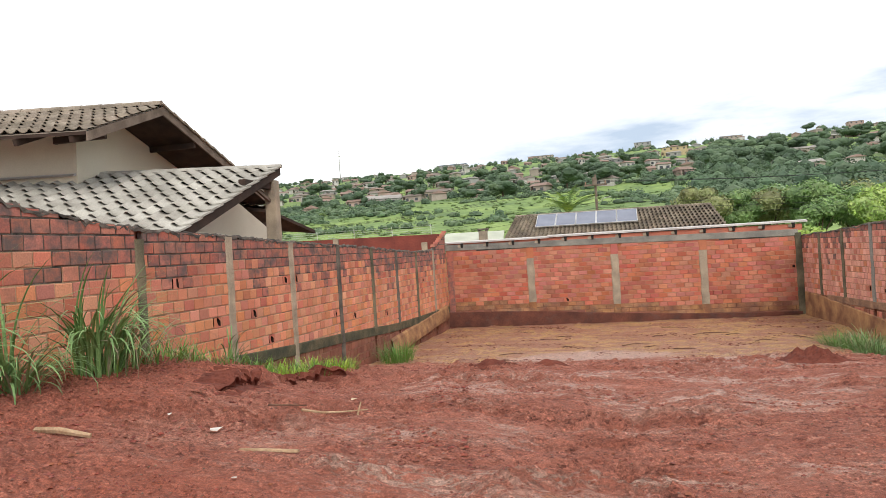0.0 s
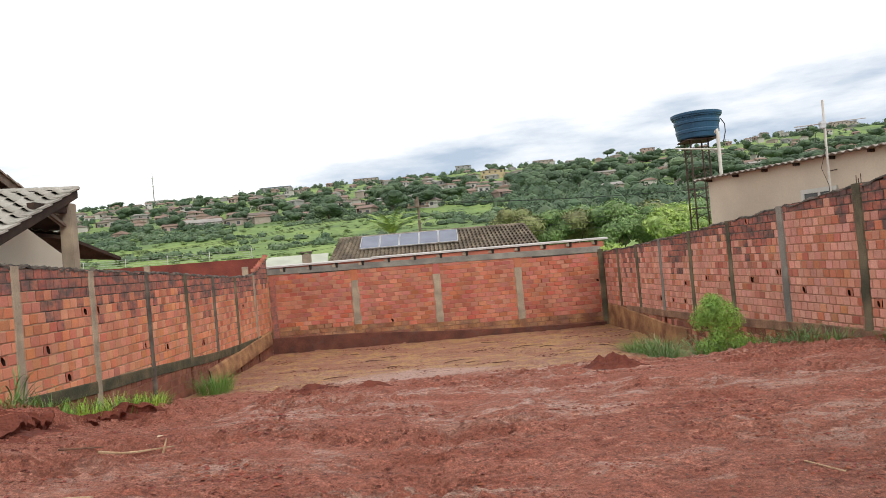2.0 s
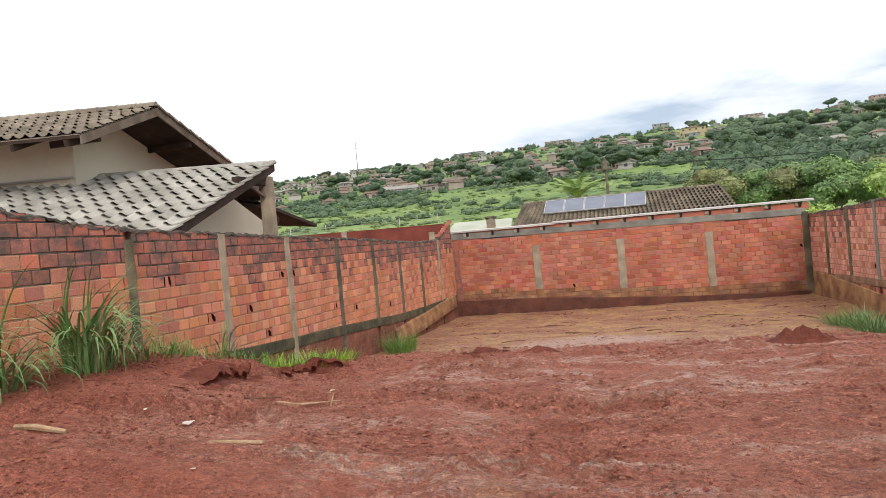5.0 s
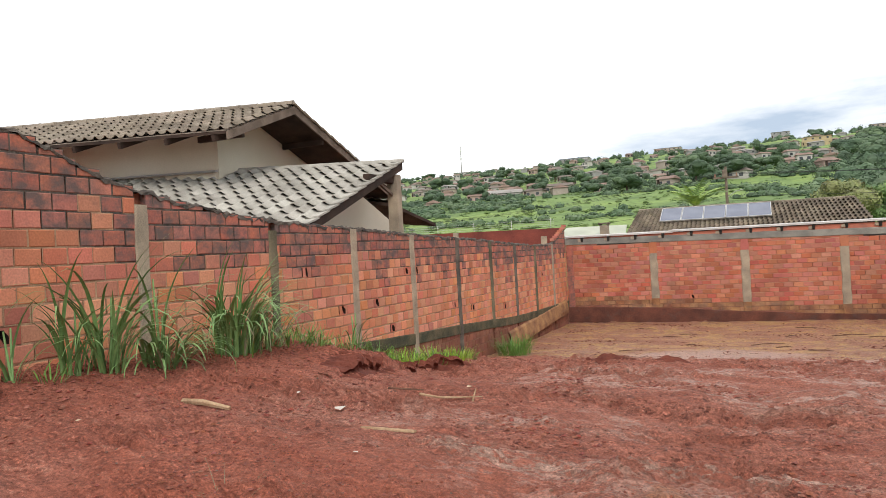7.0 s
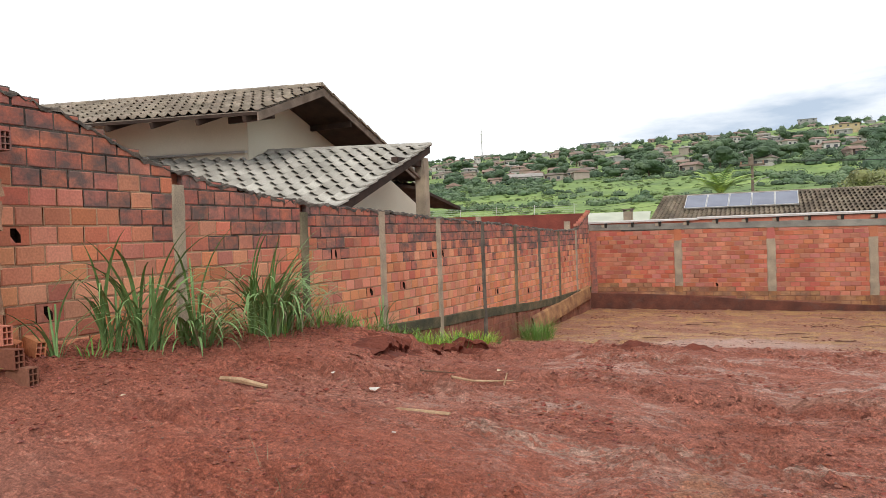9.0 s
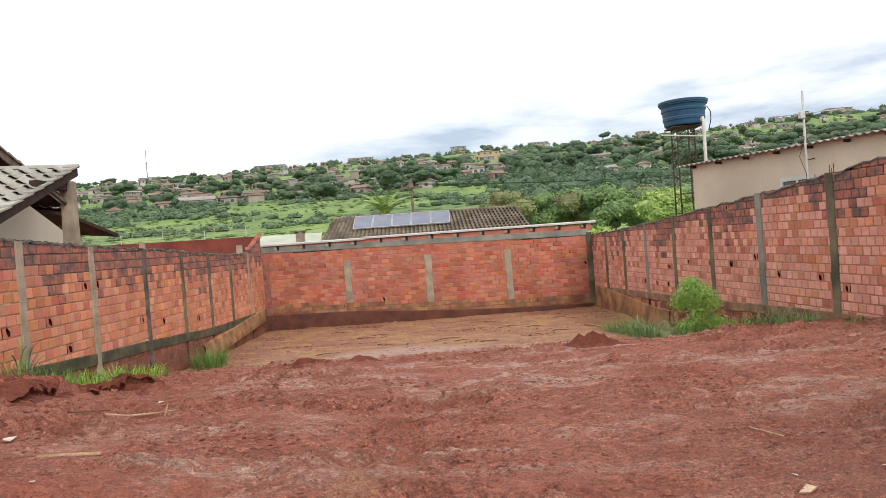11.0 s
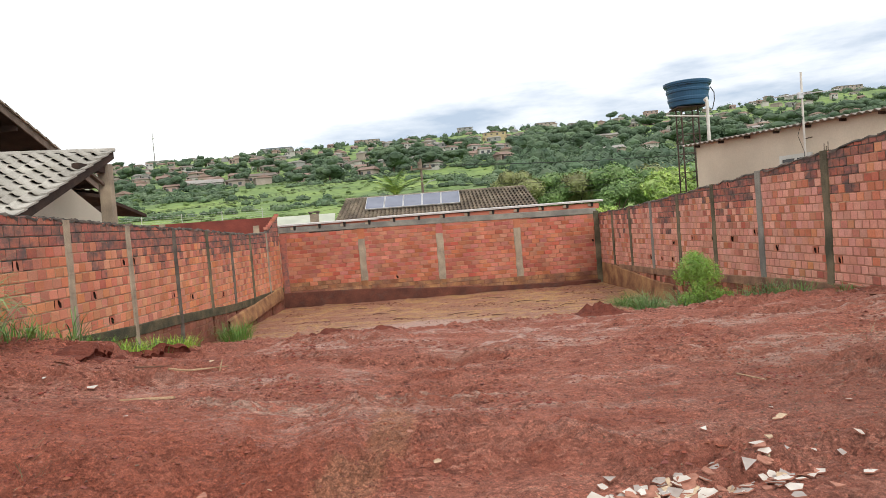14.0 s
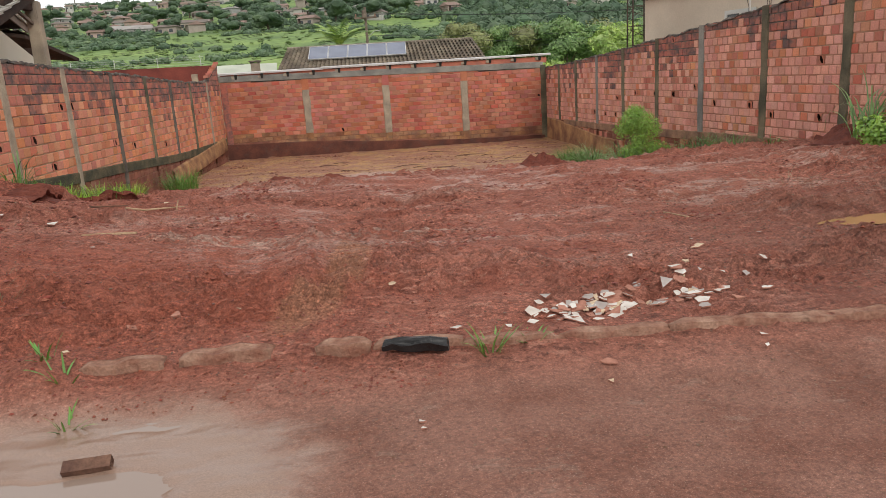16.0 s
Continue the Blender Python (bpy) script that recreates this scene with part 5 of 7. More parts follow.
def rear_canopy():
    th = empty("canopy", pose(-2.6, -9.0, -0.08))
    inv = Matrix.Translation((2.6, 9.0, 0))
    a, b, c, d = Vector((-3.6, -9.4, 3.78)), Vector((-2.1, -9.4, 3.50)), Vector((-1.55, -8.0, 2.98)), Vector((-3.4, -8.0, 3.2))
    part("roof_deck", slab(a, b, c, d, 0.08), "timber", th, "dark timber underside")
    me = tile_mesh("roof_tile", 0.25, 0.40, 0.045, "tile_brown")
    for k in range(7):
        ob = new("roof_tile", me)
        p = a + (b - a) * (k / 6.5)
        ob.matrix_basis = roof_basis(p + Vector((0, 0, 0.03)), b - a, d - a)
        ob.parent = th
    part("rafter", box((-3.5, -9.46, 3.05), (-1.9, -9.38, 3.2), 0.01, rough=0.0), "timber", th)
    part("support", box((-3.3, -8.9, 0), (-3.15, -8.75, 3.3), 0.01), "cream", th)
    for ob in th.children:
        ob.matrix_basis = inv @ ob.matrix_basis
    return tagged(th, "small dark tiled canopy behind the porch", "canopy")


rear_canopy()


# ---------- gate in the neighbour's street front ----------
def street_gate():
    th = empty("street_gate", pose(0.225, -22.43, 1.2))
    t = radians(14)
    a, n = Vector((-math.cos(t), -math.sin(t), 0)), Vector((math.sin(t), -math.cos(t), 0))
    basis = Matrix(((a.x, n.x, 0, 0), (a.y, n.y, 0, 0), (0, 0, 0.933, 0), (0, 0, 0, 1)))

    def put(bm, name, mat, label="", parent=None):
        ob = part(name, bm, mat, parent or th, label)
        if parent is None:
            ob.matrix_basis = basis.copy()
        return ob

    put(box((0.0, -0.10, -0.9), (0.255, 0.02, 2.59), 0.012), "pillar", "pink", "salmon-painted pillar")
    put(box((-0.005, -0.12, 2.31), (4.6, 0.012, 2.60), 0.012, cuts=4, rough=0.006), "lintel", "pink", "salmon-painted lintel")
    put(box((0.25, -0.12, -0.35), (4.6, 0.04, 0.02), 0.008), "threshold", "concrete_grey", "grey concrete threshold")
    put(box((0.275, -0.14, 2.22), (4.5, -0.07, 2.32), 0.006), "head_rail", "gate_dark", "black steel head rail")
    put(box((0.28, -0.135, 0.03), (4.5, -0.125, 2.25)), "backing_sheet", "gate_dark", "dark steel backing behind the gate leaves")
    for x0 in (0.265, 1.035, 1.805, 2.575, 3.345):
        leaf = put(box((x0, -0.12, 0.03), (x0 + 0.755, -0.10, 2.24), 0.004), "door_leaf", "gate", "dark grey ribbed steel gate leaf")
        for j in range(9):
            x = x0 + 0.012 + j * 0.0825
            bm = bmesh.new()
            add_hexa(bm, [(x, -0.10, 0.06), (x + 0.076, -0.10, 0.06), (x + 0.060, -0.080, 0.06), (x + 0.016, -0.080, 0.06), (x, -0.10, 2.2), (x + 0.076, -0.10, 2.2), (x + 0.060, -0.080, 2.2), (x + 0.016, -0.080, 2.2)])
            part("rib", bm, "gate", leaf)
    put(box((0.285, -0.095, 0.85), (0.31, -0.05, 1.05), 0.006), "handle", "alu", "metal handle")
    sign = put(box((1.405, -0.080, 1.855), (1.545, -0.074, 2.045), 0.002), "sign", "white", "small white sign with a green and yellow emblem")
    for k, (x0, x1, z0, z1, mat) in enumerate(((1.425, 1.525, 1.95, 2.03, "lawn"), (1.44, 1.51, 1.962, 2.005, "far_ochre"), (1.425, 1.525, 1.912, 1.935, "gate_dark"), (1.44, 1.51, 1.878, 1.893, "gate_dark"))):
        part("emblem", box((x0, -0.0745, z0), (x1, -0.0725 + 0.0007 * k, z1)), mat, sign)
    return tagged(th, "dark grey steel gate in a salmon-painted frame", "gate")


street_gate()


# ---------- rendered building and tank behind the other wall ----------
def rendered_building():
    th = empty("rendered_building", pose(13.1, -7.5, 0))
    a = Vector((0.375, -0.927, 0))
    n = Vector((0.927, 0.375, 0))
    basis = Matrix(((a.x, n.x, 0, 0), (a.y, n.y, 0, 0), (0, 0, 1, 0), (0, 0, 0, 1)))

    def put(bm, name, mat, label=""):
        ob = part(name, bm, mat, th, label)
        ob.matrix_basis = basis.copy()
        return ob

    put(box((0, 0, -0.8), (12, 5.5, 3.56), 0.0), "wall", "shed", "grey-beige rendered wall, damp-streaked")
    # corrugated sheets laid up the slope; the eave shows the wave
    pitch, r, slope = 0.177, 0.022, 0.03
    v, f = [], []
    cols = int(12.6 / pitch * 6)
    for k in range(cols + 1):
        s = -0.3 + k * pitch / 6
        z = r * math.cos(2 * math.pi * k / 6)
        for d in (-0.22, 5.8):
            zz = 3.52 + (d + 0.22) * slope + z + 0.05
            v += [(s, d, zz), (s, d, zz - 0.016)]
    for k in range(cols):
        b = 4 * k
        f += [(b, b + 4, b + 6, b + 2), (b + 1, b + 3, b + 7, b + 5), (b, b + 1, b + 5, b + 4)]
    ob = raw("roof_sheet", v, f, "fibre", th, "weathered corrugated fibre-cement roof")
    ob.matrix_basis = basis.copy()
    for k in range(14):
        put(box((0.1 + k * 0.88, -0.16, 3.47), (0.15 + k * 0.88, 0.4, 3.53), 0.004), "rafter", "timber")
    put(box((2.85, -0.03, 2.30), (3.60, 0.02, 2.86), 0.006), "window", "glass", "dark window")
    for lo, hi in (((2.78, -0.05, 2.84), (3.67, 0.03, 2.93)), ((2.78, -0.05, 2.25), (2.86, 0.03, 2.84)), ((3.59, -0.05, 2.25), (3.67, 0.03, 2.84)), ((3.2, -0.045, 2.3), (3.26, 0.03, 2.84)), ((2.78, -0.08, 2.18), (3.67, 0.03, 2.25))):
        put(box(lo, hi, 0.004), "window_frame", "white", "white window frame")
    return tagged(th, "grey-beige rendered building with a corrugated roof and small window", "building")


rendered_building()


def antenna():
    th = empty("antenna", pose(14.26, -11.0, 2.40))
    m = Matrix.Rotation(radians(-20), 4, "Z")
    part("mast", tube([(0, 0, -0.6), (0.0, 0, 1.2), (0.01, 0, 2.28)], 0.024, 8), "pipe", th, "pale pipe mast")
    part("boom", tube([m @ Vector((-0.55, 0, 1.80)), m @ Vector((0.75, 0, 1.80))], 0.010, 6), "alu", th)
    for k in range(8):
        x = -0.5 + k * 0.085
        part("element", tube([m @ Vector((x, -0.16, 1.80)), m @ Vector((x, 0.16, 1.80))], 0.006, 5), "alu", th)
    part("dipole", box((-0.09, -0.05, 1.70), (0.02, 0.05, 1.84), 0.008), "alu", th)
    part("cable", tube([(0.0, -0.02, 1.75), (-0.18, 0, 1.62), (-0.2, 0.02, 1.45), (-0.02, -0.03, 1.3), (-0.14, 0, 0.9), (-0.03, -0.02, 0.55), (-0.03, -0.02, -0.2)], 0.006, 5), "gate_dark", th, "loose black cable")
    part("bracket", tube([(0, 0, 0.82), (0.25, 0.1, 0.86), (0.5, 0.3, 0.82)], 0.012, 6), "rust", th)
    return tagged(th, "television antenna on a pale pipe mast with loose cable", "antenna")


antenna()


def tank_tower():
    th = empty("tower", pose(13.46, -6.0, 0.11))
    legs = [(-0.27, -0.25), (0.20, -0.25), (0.20, 0.22), (-0.27, 0.22)]
    for x, y in legs:
        part("leg", tube([(x * 1.15, y * 1.15, -0.8), (x, y, 4.62)], 0.022, 6), "rust", th)
    for k in range(17):
        z = 0.1 + k * 0.27
        for (x0, y0), (x1, y1) in zip(legs, legs[1:] + legs[:1]):
            part("tie", tube([(x0, y0, z), (x1, y1, z + (0.2 if k % 2 else 0.0))], 0.010, 4), "rust", th)
    part("platform", box((-0.42, -0.40, 4.61), (0.42, 0.40, 4.65), 0.01), "rust", th, "steel platform")
    part("bar", tube([(-0.75, -0.4, 4.42), (0.55, -0.4, 4.30)], 0.02, 6), "pipe", th)
    return tagged(th, "slender rusty steel lattice tower carrying a water tank", "tower")


tank_tower()


def water_tank():
    th = empty("water_tank", pose(13.49, -6.0, 4.78) @ Matrix.Diagonal((1.0, 1.0, 1.13, 1)))
    prof = [(0.50, 0.0), (0.53, 0.02), (0.545, 0.12), (0.565, 0.14), (0.570, 0.20), (0.558, 0.22), (0.575, 0.34), (0.597, 0.36), (0.602, 0.41), (0.590, 0.43), (0.605, 0.50), (0.640, 0.505), (0.645, 0.54), (0.63, 0.55)]
    part("body", lathe(prof, 48), "tank", th, "blue ribbed tank body", shade=False)
    lid = part("lid", lathe([(0.655, 0.535), (0.665, 0.55), (0.668, 0.60), (0.63, 0.615), (0.45, 0.635), (0.22, 0.655), (0.12, 0.68), (0.02, 0.685)], 48), "tank", th, "blue domed lid")
    for k in range(16):
        a = 2 * math.pi * k / 16
        part("lid_rib", box((0.16, -0.014, 0.0), (0.60, 0.014, 0.03), 0.004, Matrix.Rotation(a, 4, "Z") @ Matrix.Translation((0, 0, 0.652)) @ Matrix.Rotation(radians(6.5), 4, "Y")), "tank", lid)
    part("outlet_pipe", tube([(0.27, -0.56, 0.06), (0.30, -0.62, 0.10), (0.30, -0.64, 0.02), (0.29, -0.64, -1.4)], 0.045, 10), "pipe", th, "pale outlet pipe")
    part("overflow_hose", tube([(0.62, -0.1, 0.45), (0.70, -0.15, 0.30), (0.66, -0.25, 0.10), (0.55, -0.35, -0.15)], 0.013, 6), "gate_dark", th, "dark hose")
    return tagged(th, "round blue plastic water tank on a lattice tower", "water tank")


water_tank()


# ---------- behind the end wall ----------
def solar_house():
    th = empty("tiled_house", pose(5.7, 9.0, -0.7))
    inv = Matrix.Translation((-5.7, -9.0, 0.7))
    e0, e1, r1, r0 = Vector((0.95, 7.6, 2.45)), Vector((10.75, 7.6, 2.40)), Vector((10.35, 10.0, 3.52)), Vector((1.25, 10.0, 3.58))
    part("wall", box((1.4, 8.2, -1.2), (10.1, 14, 2.5)), "cream", th)
    part("roof_deck", slab(e0, e1, r1, r0, 0.05), "timber", th)
    b0, b1 = Vector((1.0, 13.5, 2.2)), Vector((10.7, 13.5, 2.2))
    part("rear_roof", slab(b0, b1, r1, r0, 0.05), "tile_back", th)
    me = tile_mesh("house_tile", 0.195, 0.34, 0.075, "tile_back")
    v, f = [], []
    for r in range(9):
        for c in range(50):
            t0, t1 = (c + 0.5) / 50, r / 9
            p = (e0 * (1 - t0) + e1 * t0) * (1 - t1) + (r0 * (1 - t0) + r1 * t0) * t1
            m = roof_basis(p + Vector((0, 0, 0.02)), e1 - e0, r0 - e0)
            base = len(v)
            v += [m @ q.co for q in me.vertices]
            f += [tuple(base + i for i in q.vertices) for q in me.polygons]
    tiles = raw("roof_tiles", v, f, "tile_back", th, "lichen-stained brown roof tiles")
    tiles["kind"] = "stuff"
    ridge_caps(th, r0 + Vector((0, 0, 0.05)), r1 + Vector((0, 0, 0.05)), "tile_back", 26, 0.09)
    for ob in th.children:
        ob.matrix_basis = inv @ ob.matrix_basis
    tagged(th, "low house with a lichen-stained brown tiled roof", "house")
    for k in range(5):
        p = Vector((2.36 + k * 0.935, 8.42, 2.955 - 0.006 * k))
        m = roof_basis(p, e1 - e0, Vector((0.04, 2.05, 0.98)))
        pan = empty("solar_panel", m)
        part("cell_sheet", box((0.02, 0.02, 0.02), (0.90, 1.40, 0.04)), "cell", pan, "blue-grey solar cells")
        for lo, hi in (((0, 0, 0.0), (0.92, 0.03, 0.055)), ((0, 1.40, 0.0), (0.92, 1.43, 0.055)), ((0, 0.03, 0.0), (0.025, 1.40, 0.055)), ((0.895, 0.03, 0.0), (0.92, 1.40, 0.055))):
            part("frame", box(lo, hi, 0.004), "alu", pan, "aluminium frame")
        for x in (0.15, 0.77):
            part("foot", box((x - 0.03, 0.1, -0.14), (x + 0.03, 0.18, 0.0)), "alu", pan)
        tagged(pan, "blue-grey solar panel with an aluminium frame on the tiled roof", "solar panel", "row of solar panels")


solar_house()


def white_roof():
    th = empty("white_roof_house", pose(-0.3, 7.0, -0.7))
    inv = Matrix.Translation((0.3, -7.0, 0.7))
    part("wall", box((-1.5, 6.2, -1.2), (1.0, 9.0, 2.45)), "pale_sheet", th)
    part("roof", slab((-1.75, 5.9, 2.48), (1.2, 5.9, 2.46), (1.02, 7.6, 2.92), (-1.75, 7.6, 2.95), 0.06), "pale_sheet", th, "pale greenish sheet roof")
    ch = part("chimney", box((0.12, 5.9, 2.4), (0.48, 6.2, 2.92), 0.012), "concrete", th, "brown brick chimney")
    part("chimney_cap", box((0.06, 5.84, 2.97), (0.54, 6.26, 3.03), 0.008), "concrete_dark", ch)
    for x in (0.10, 0.42):
        part("chimney_leg", box((x, 5.9, 2.90), (x + 0.08, 6.2, 2.98)), "concrete_dark", ch)
    for ob in th.children:
        ob.matrix_basis = inv @ ob.matrix_basis
    tagged(th, "small house with a pale greenish sheet roof and stubby chimney", "house")


white_roof()


def red_yard_wall():
    th = empty("yard_wall", pose(-4, 3, -0.7))
    inv = Matrix.Translation((4, -3, 0.7))
    bm = bmesh.new()
    add_hexa(bm, [(-9, 3.6, -1), (-0.9, 3.0, -1), (-0.9, 3.15, -1), (-9, 3.75, -1), (-9, 3.6, 2.98), (-0.9, 3.0, 2.85), (-0.9, 3.15, 2.85), (-9, 3.75, 2.98)])
    part("wall", bm, "red_wall", th, "dark red rendered wall")
    for x, y in ((-5.6, 3.3), (-1.6, 2.98)):
        part("pillar", box((x - 0.12, y - 0.03, -1), (x + 0.12, y + 0.22, 2.93 if x < -3 else 2.55), 0.01), "concrete", th)
    for k in range(5):
        x = -8.2 + k * 1.7
        part("insulator_rod", tube([(x, 3.45, 2.85), (x, 3.45, 3.30)], 0.012, 5), "white", th, "electric fence rod")
    for j in range(4):
        part("fence_wire", tube([(-8.6, 3.45, 3.0 + 0.09 * j), (-1.2, 3.2, 2.95 + 0.09 * j)], 0.004, 4), "alu", th)
    for ob in th.children:
        ob.matrix_basis = inv @ ob.matrix_basis
    tagged(th, "dark red yard wall with electric fence rods on top", "wall")


red_yard_wall()
# stepped end of the neighbour's rear wall at the corner
bm = bmesh.new()
rows = []
for k in range(9):
    y = -1.75 + k * 0.22
    t = 2.30 + max(0.0, (y + 1.6)) * 0.30
    add_box(bm, (-0.10 - 0.008 * (k % 3), y, t), (0.01 + 0.006 * (k % 2), y + 0.21, t + 0.09))
part("raking_course", bm, "brick_red_joined", wl_ob, "raking course of bricks")


def utility_pole():
    th = empty("utility_pole", pose(4.9, 20.5, -0.7))
    part("shaft", tube([(0, 0, -0.4), (0, 0, 7.0)], [0.11, 0.075], 10), "timber_grey", th, "slender weathered shaft")
    part("cross_arm", box((-0.7, -0.06, 6.3), (0.7, 0.06, 6.42), 0.01), "timber_grey", th)
    part("transformer", lathe([(0.13, 5.95), (0.15, 6.0), (0.15, 6.4), (0.12, 6.46)], 16), "timber_grey", th).matrix_basis = Matrix.Translation((-0.05, -0.25, 0.35))
    for x in (-0.6, 0.0, 0.6):
        part("insulator", lathe([(0.03, 6.42), (0.05, 6.46), (0.03, 6.52), (0.05, 6.55), (0.02, 6.6)], 10), "stone", th).matrix_basis = Matrix.Translation((x, 0, 0))
    part("lamp_arm", tube([(0.05, 0, 5.2), (0.5, -0.2, 5.5), (0.9, -0.35, 5.55)], 0.025, 6), "alu", th)
    tagged(th, "slender weathered utility pole with a transformer and cross arm", "utility pole")
    wires = empty("power_line", pose(4.9, 20.5, 0))
    for k, (x, z, y1, y2) in enumerate(((-0.6, 5.9, 26, 24), (0.0, 5.9, 27, 24), (0.6, 5.9, 28, 25), (0.0, 4.6, 26, 24), (0.1, 4.25, 26, 24), (0.1, 3.9, 26, 24))):
        part("wire", tube([(x + 42 * t, (y2 - 20.5) * t, z - 4 * 0.9 * t * (1 - t) + 0.6 * t) for t in np.linspace(0, 1, 15)], 0.013, 4), "gate_dark", wires)
        part("wire", tube([(x - 34 * t, (y1 - 20.5) * t, z - 4 * 0.8 * t * (1 - t) - 1.2 * t) for t in np.linspace(0, 1, 13)], 0.011, 4), "gate_dark", wires)
    tagged(wires, "sagging dark power wires from the utility pole", "power line")


utility_pole()


# ---------- plants ----------
def add_blade(v, f, base, heading, length, width, lean, droop, segs=5, fold=0.25):
    """A folded, arching leaf blade appended to vertex and face lists."""
    d = Vector((math.cos(heading), math.sin(heading), 0))
    side = Vector((-d.y, d.x, 0))
    p = Vector(base)
    angle = lean
    start = len(v)
    for k in range(segs + 1):
        t = k / segs
        w = width * (0.5 + 1.2 * t - 1.7 * t * t) if t < 1 else 0.002
        up = Vector((0, 0, 1)) * math.cos(angle) + d * math.sin(angle)
        nrm = Vector((0, 0, 1)) * math.sin(angle) - d * math.cos(angle)
        v += [p - side * w / 2 + nrm * w * fold * -0.5, p, p + side * w / 2 + nrm * w * fold * -0.5]
        p = p + up * (length / segs)
        angle += droop / segs * (0.4 + 1.2 * t)
    for k in range(segs):
        a = start + 3 * k
        f += [(a, a + 1, a + 4, a + 3), (a + 1, a + 2, a + 5, a + 4)]


def grass_clump(name, x, y, spread, count, length, width, mat, label, category="grass", lean=(0.05, 0.5), droop=(0.6, 2.0), seed=1, dry=0.0, stretch=1.0, turn=0.0, stems=0):
    rnd = random.Random(seed)
    z0 = ground_z(x, y)
    th = empty(name, pose(x, y, z0))
    v, f, dv, df = [], [], [], []
    for k in range(count):
        r, a = spread * math.sqrt(rnd.random()), rnd.uniform(0, 2 * math.pi)
        bx_, by_ = r * math.cos(a) * stretch, r * math.sin(a)
        c, s = math.cos(turn), math.sin(turn)
        bx_, by_ = bx_ * c - by_ * s, bx_ * s + by_ * c
        bz = ground_z(x + bx_, y + by_) - z0 - 0.03
        heading = a + rnd.uniform(-0.9, 0.9)
        l = length * rnd.uniform(0.5, 1.05)
        add_blade(*((dv, df) if rnd.random() < dry else (v, f)), (bx_, by_, bz), heading, l, width * rnd.uniform(0.6, 1.2), rnd.uniform(*lean), rnd.uniform(*droop), 6 if length > 0.6 else 4)
    if v:
        raw("foliage", v, f, mat, th)["kind"] = "stuff"
    if dv:
        raw("straw", dv, df, "cane_dry", th, "dry straw-coloured blades")["kind"] = "stuff"
    for k in range(stems):
        a = rnd.uniform(0, 2 * math.pi)
        h = length * rnd.uniform(0.3, 0.6)
        b0 = (rnd.uniform(-spread, spread) * 0.5, rnd.uniform(-spread, spread) * 0.5, -0.05)
        part("stem", tube([b0, (b0[0] + 0.1 * math.cos(a), b0[1] + 0.1 * math.sin(a), h)], [0.016, 0.009], 6), "cane", th)
    return tagged(th, label, category)


CANE = "tall clump of arching cane grass against the brick wall"


def cane_clump(x, y, spread, count, length, width, seed, dry, lean, droop, label=CANE, stems=2):
    """A clump of broad cane leaves, each leaf a part of its own."""
    rnd = random.Random(seed)
    z0 = ground_z(x, y)
    th = empty("cane_clump", pose(x, y, z0))
    for k in range(int(count * 1.35)):
        a = rnd.uniform(0, 2 * math.pi)
        r = spread * math.sqrt(rnd.random())
        bx_, by_ = r * math.cos(a) * 0.7, r * math.sin(a)
        v, f = [], []
        heading = a + rnd.gauss(0, 0.7)
        if math.cos(heading) < -0.2:
            heading = math.pi - heading
        add_blade(v, f, (bx_, by_, ground_z(x + bx_, y + by_) - z0 - 0.03), heading, length * rnd.uniform(0.6, 1.12), 0.95 * width * rnd.uniform(0.7, 1.25), rnd.uniform(*lean), rnd.uniform(*droop) * 1.5, 9)
        raw("leaf", v, f, "cane_dry" if rnd.random() < dry else "cane", th)
    for k in range(stems):
        a = rnd.uniform(0, 2 * math.pi)
        h = length * rnd.uniform(0.35, 0.6)
        part("stem", tube([(0, 0, -0.05), (0.05 * math.cos(a), 0.05 * math.sin(a), h)], [0.014, 0.008], 6), "cane", th)
    return tagged(th, label, "cane grass")


for i, (x, y, sp, n, l, w, dr, le, do) in enumerate(((0.36, -21.6, 0.06, 7, 0.85, 0.045, 0.0, (0.05, 0.5), (0.6, 2.4)), (0.36, -20.95, 0.16, 15, 1.25, 0.045, 0.05, (0.02, 0.4), (0.5, 2.4)), (0.42, -20.62, 0.18, 26, 1.5, 0.048, 0.03, (0.02, 0.35), (0.5, 2.6)),
                                                     (0.48, -19.95, 0.28, 44, 0.95, 0.04, 0.10, (0.2, 0.8), (0.8, 2.6)), (0.36, -19.9, 0.05, 5, 1.55, 0.045, 0.0, (0.02, 0.2), (0.6, 2.0)),
                                                     (0.50, -18.85, 0.28, 84, 1.4, 0.046, 0.03, (0.03, 0.45), (0.7, 2.6)), (0.50, -18.25, 0.22, 26, 1.1, 0.03, 0.2, (0.2, 0.7), (0.8, 2.6)), (0.42, -15.9, 0.10, 7, 1.0, 0.028, 0.2, (0.1, 0.5), (0.8, 2.4)))):
    cane_clump(x, y, sp, n, l, w, 30 + i, dr, le, do)
for i, (x, y, sp, n, l) in enumerate(((0.40, -21.3, 0.15, 24, 0.3), (0.5, -18.9, 0.4, 60, 0.5), (0.5, -17.7, 0.4, 90, 0.45), (0.45, -17.1, 0.3, 70, 0.42), (0.5, -16.4, 0.35, 70, 0.42), (0.5, -15.6, 0.35, 70, 0.36))):
    grass_clump("grass_tuft", x, y, sp, n, l, 0.02, "grass_mid", "low green grass growing on the earth bank beside the wall", lean=(0.1, 0.9), droop=(0.5, 2.2), seed=40 + i, dry=0.12)
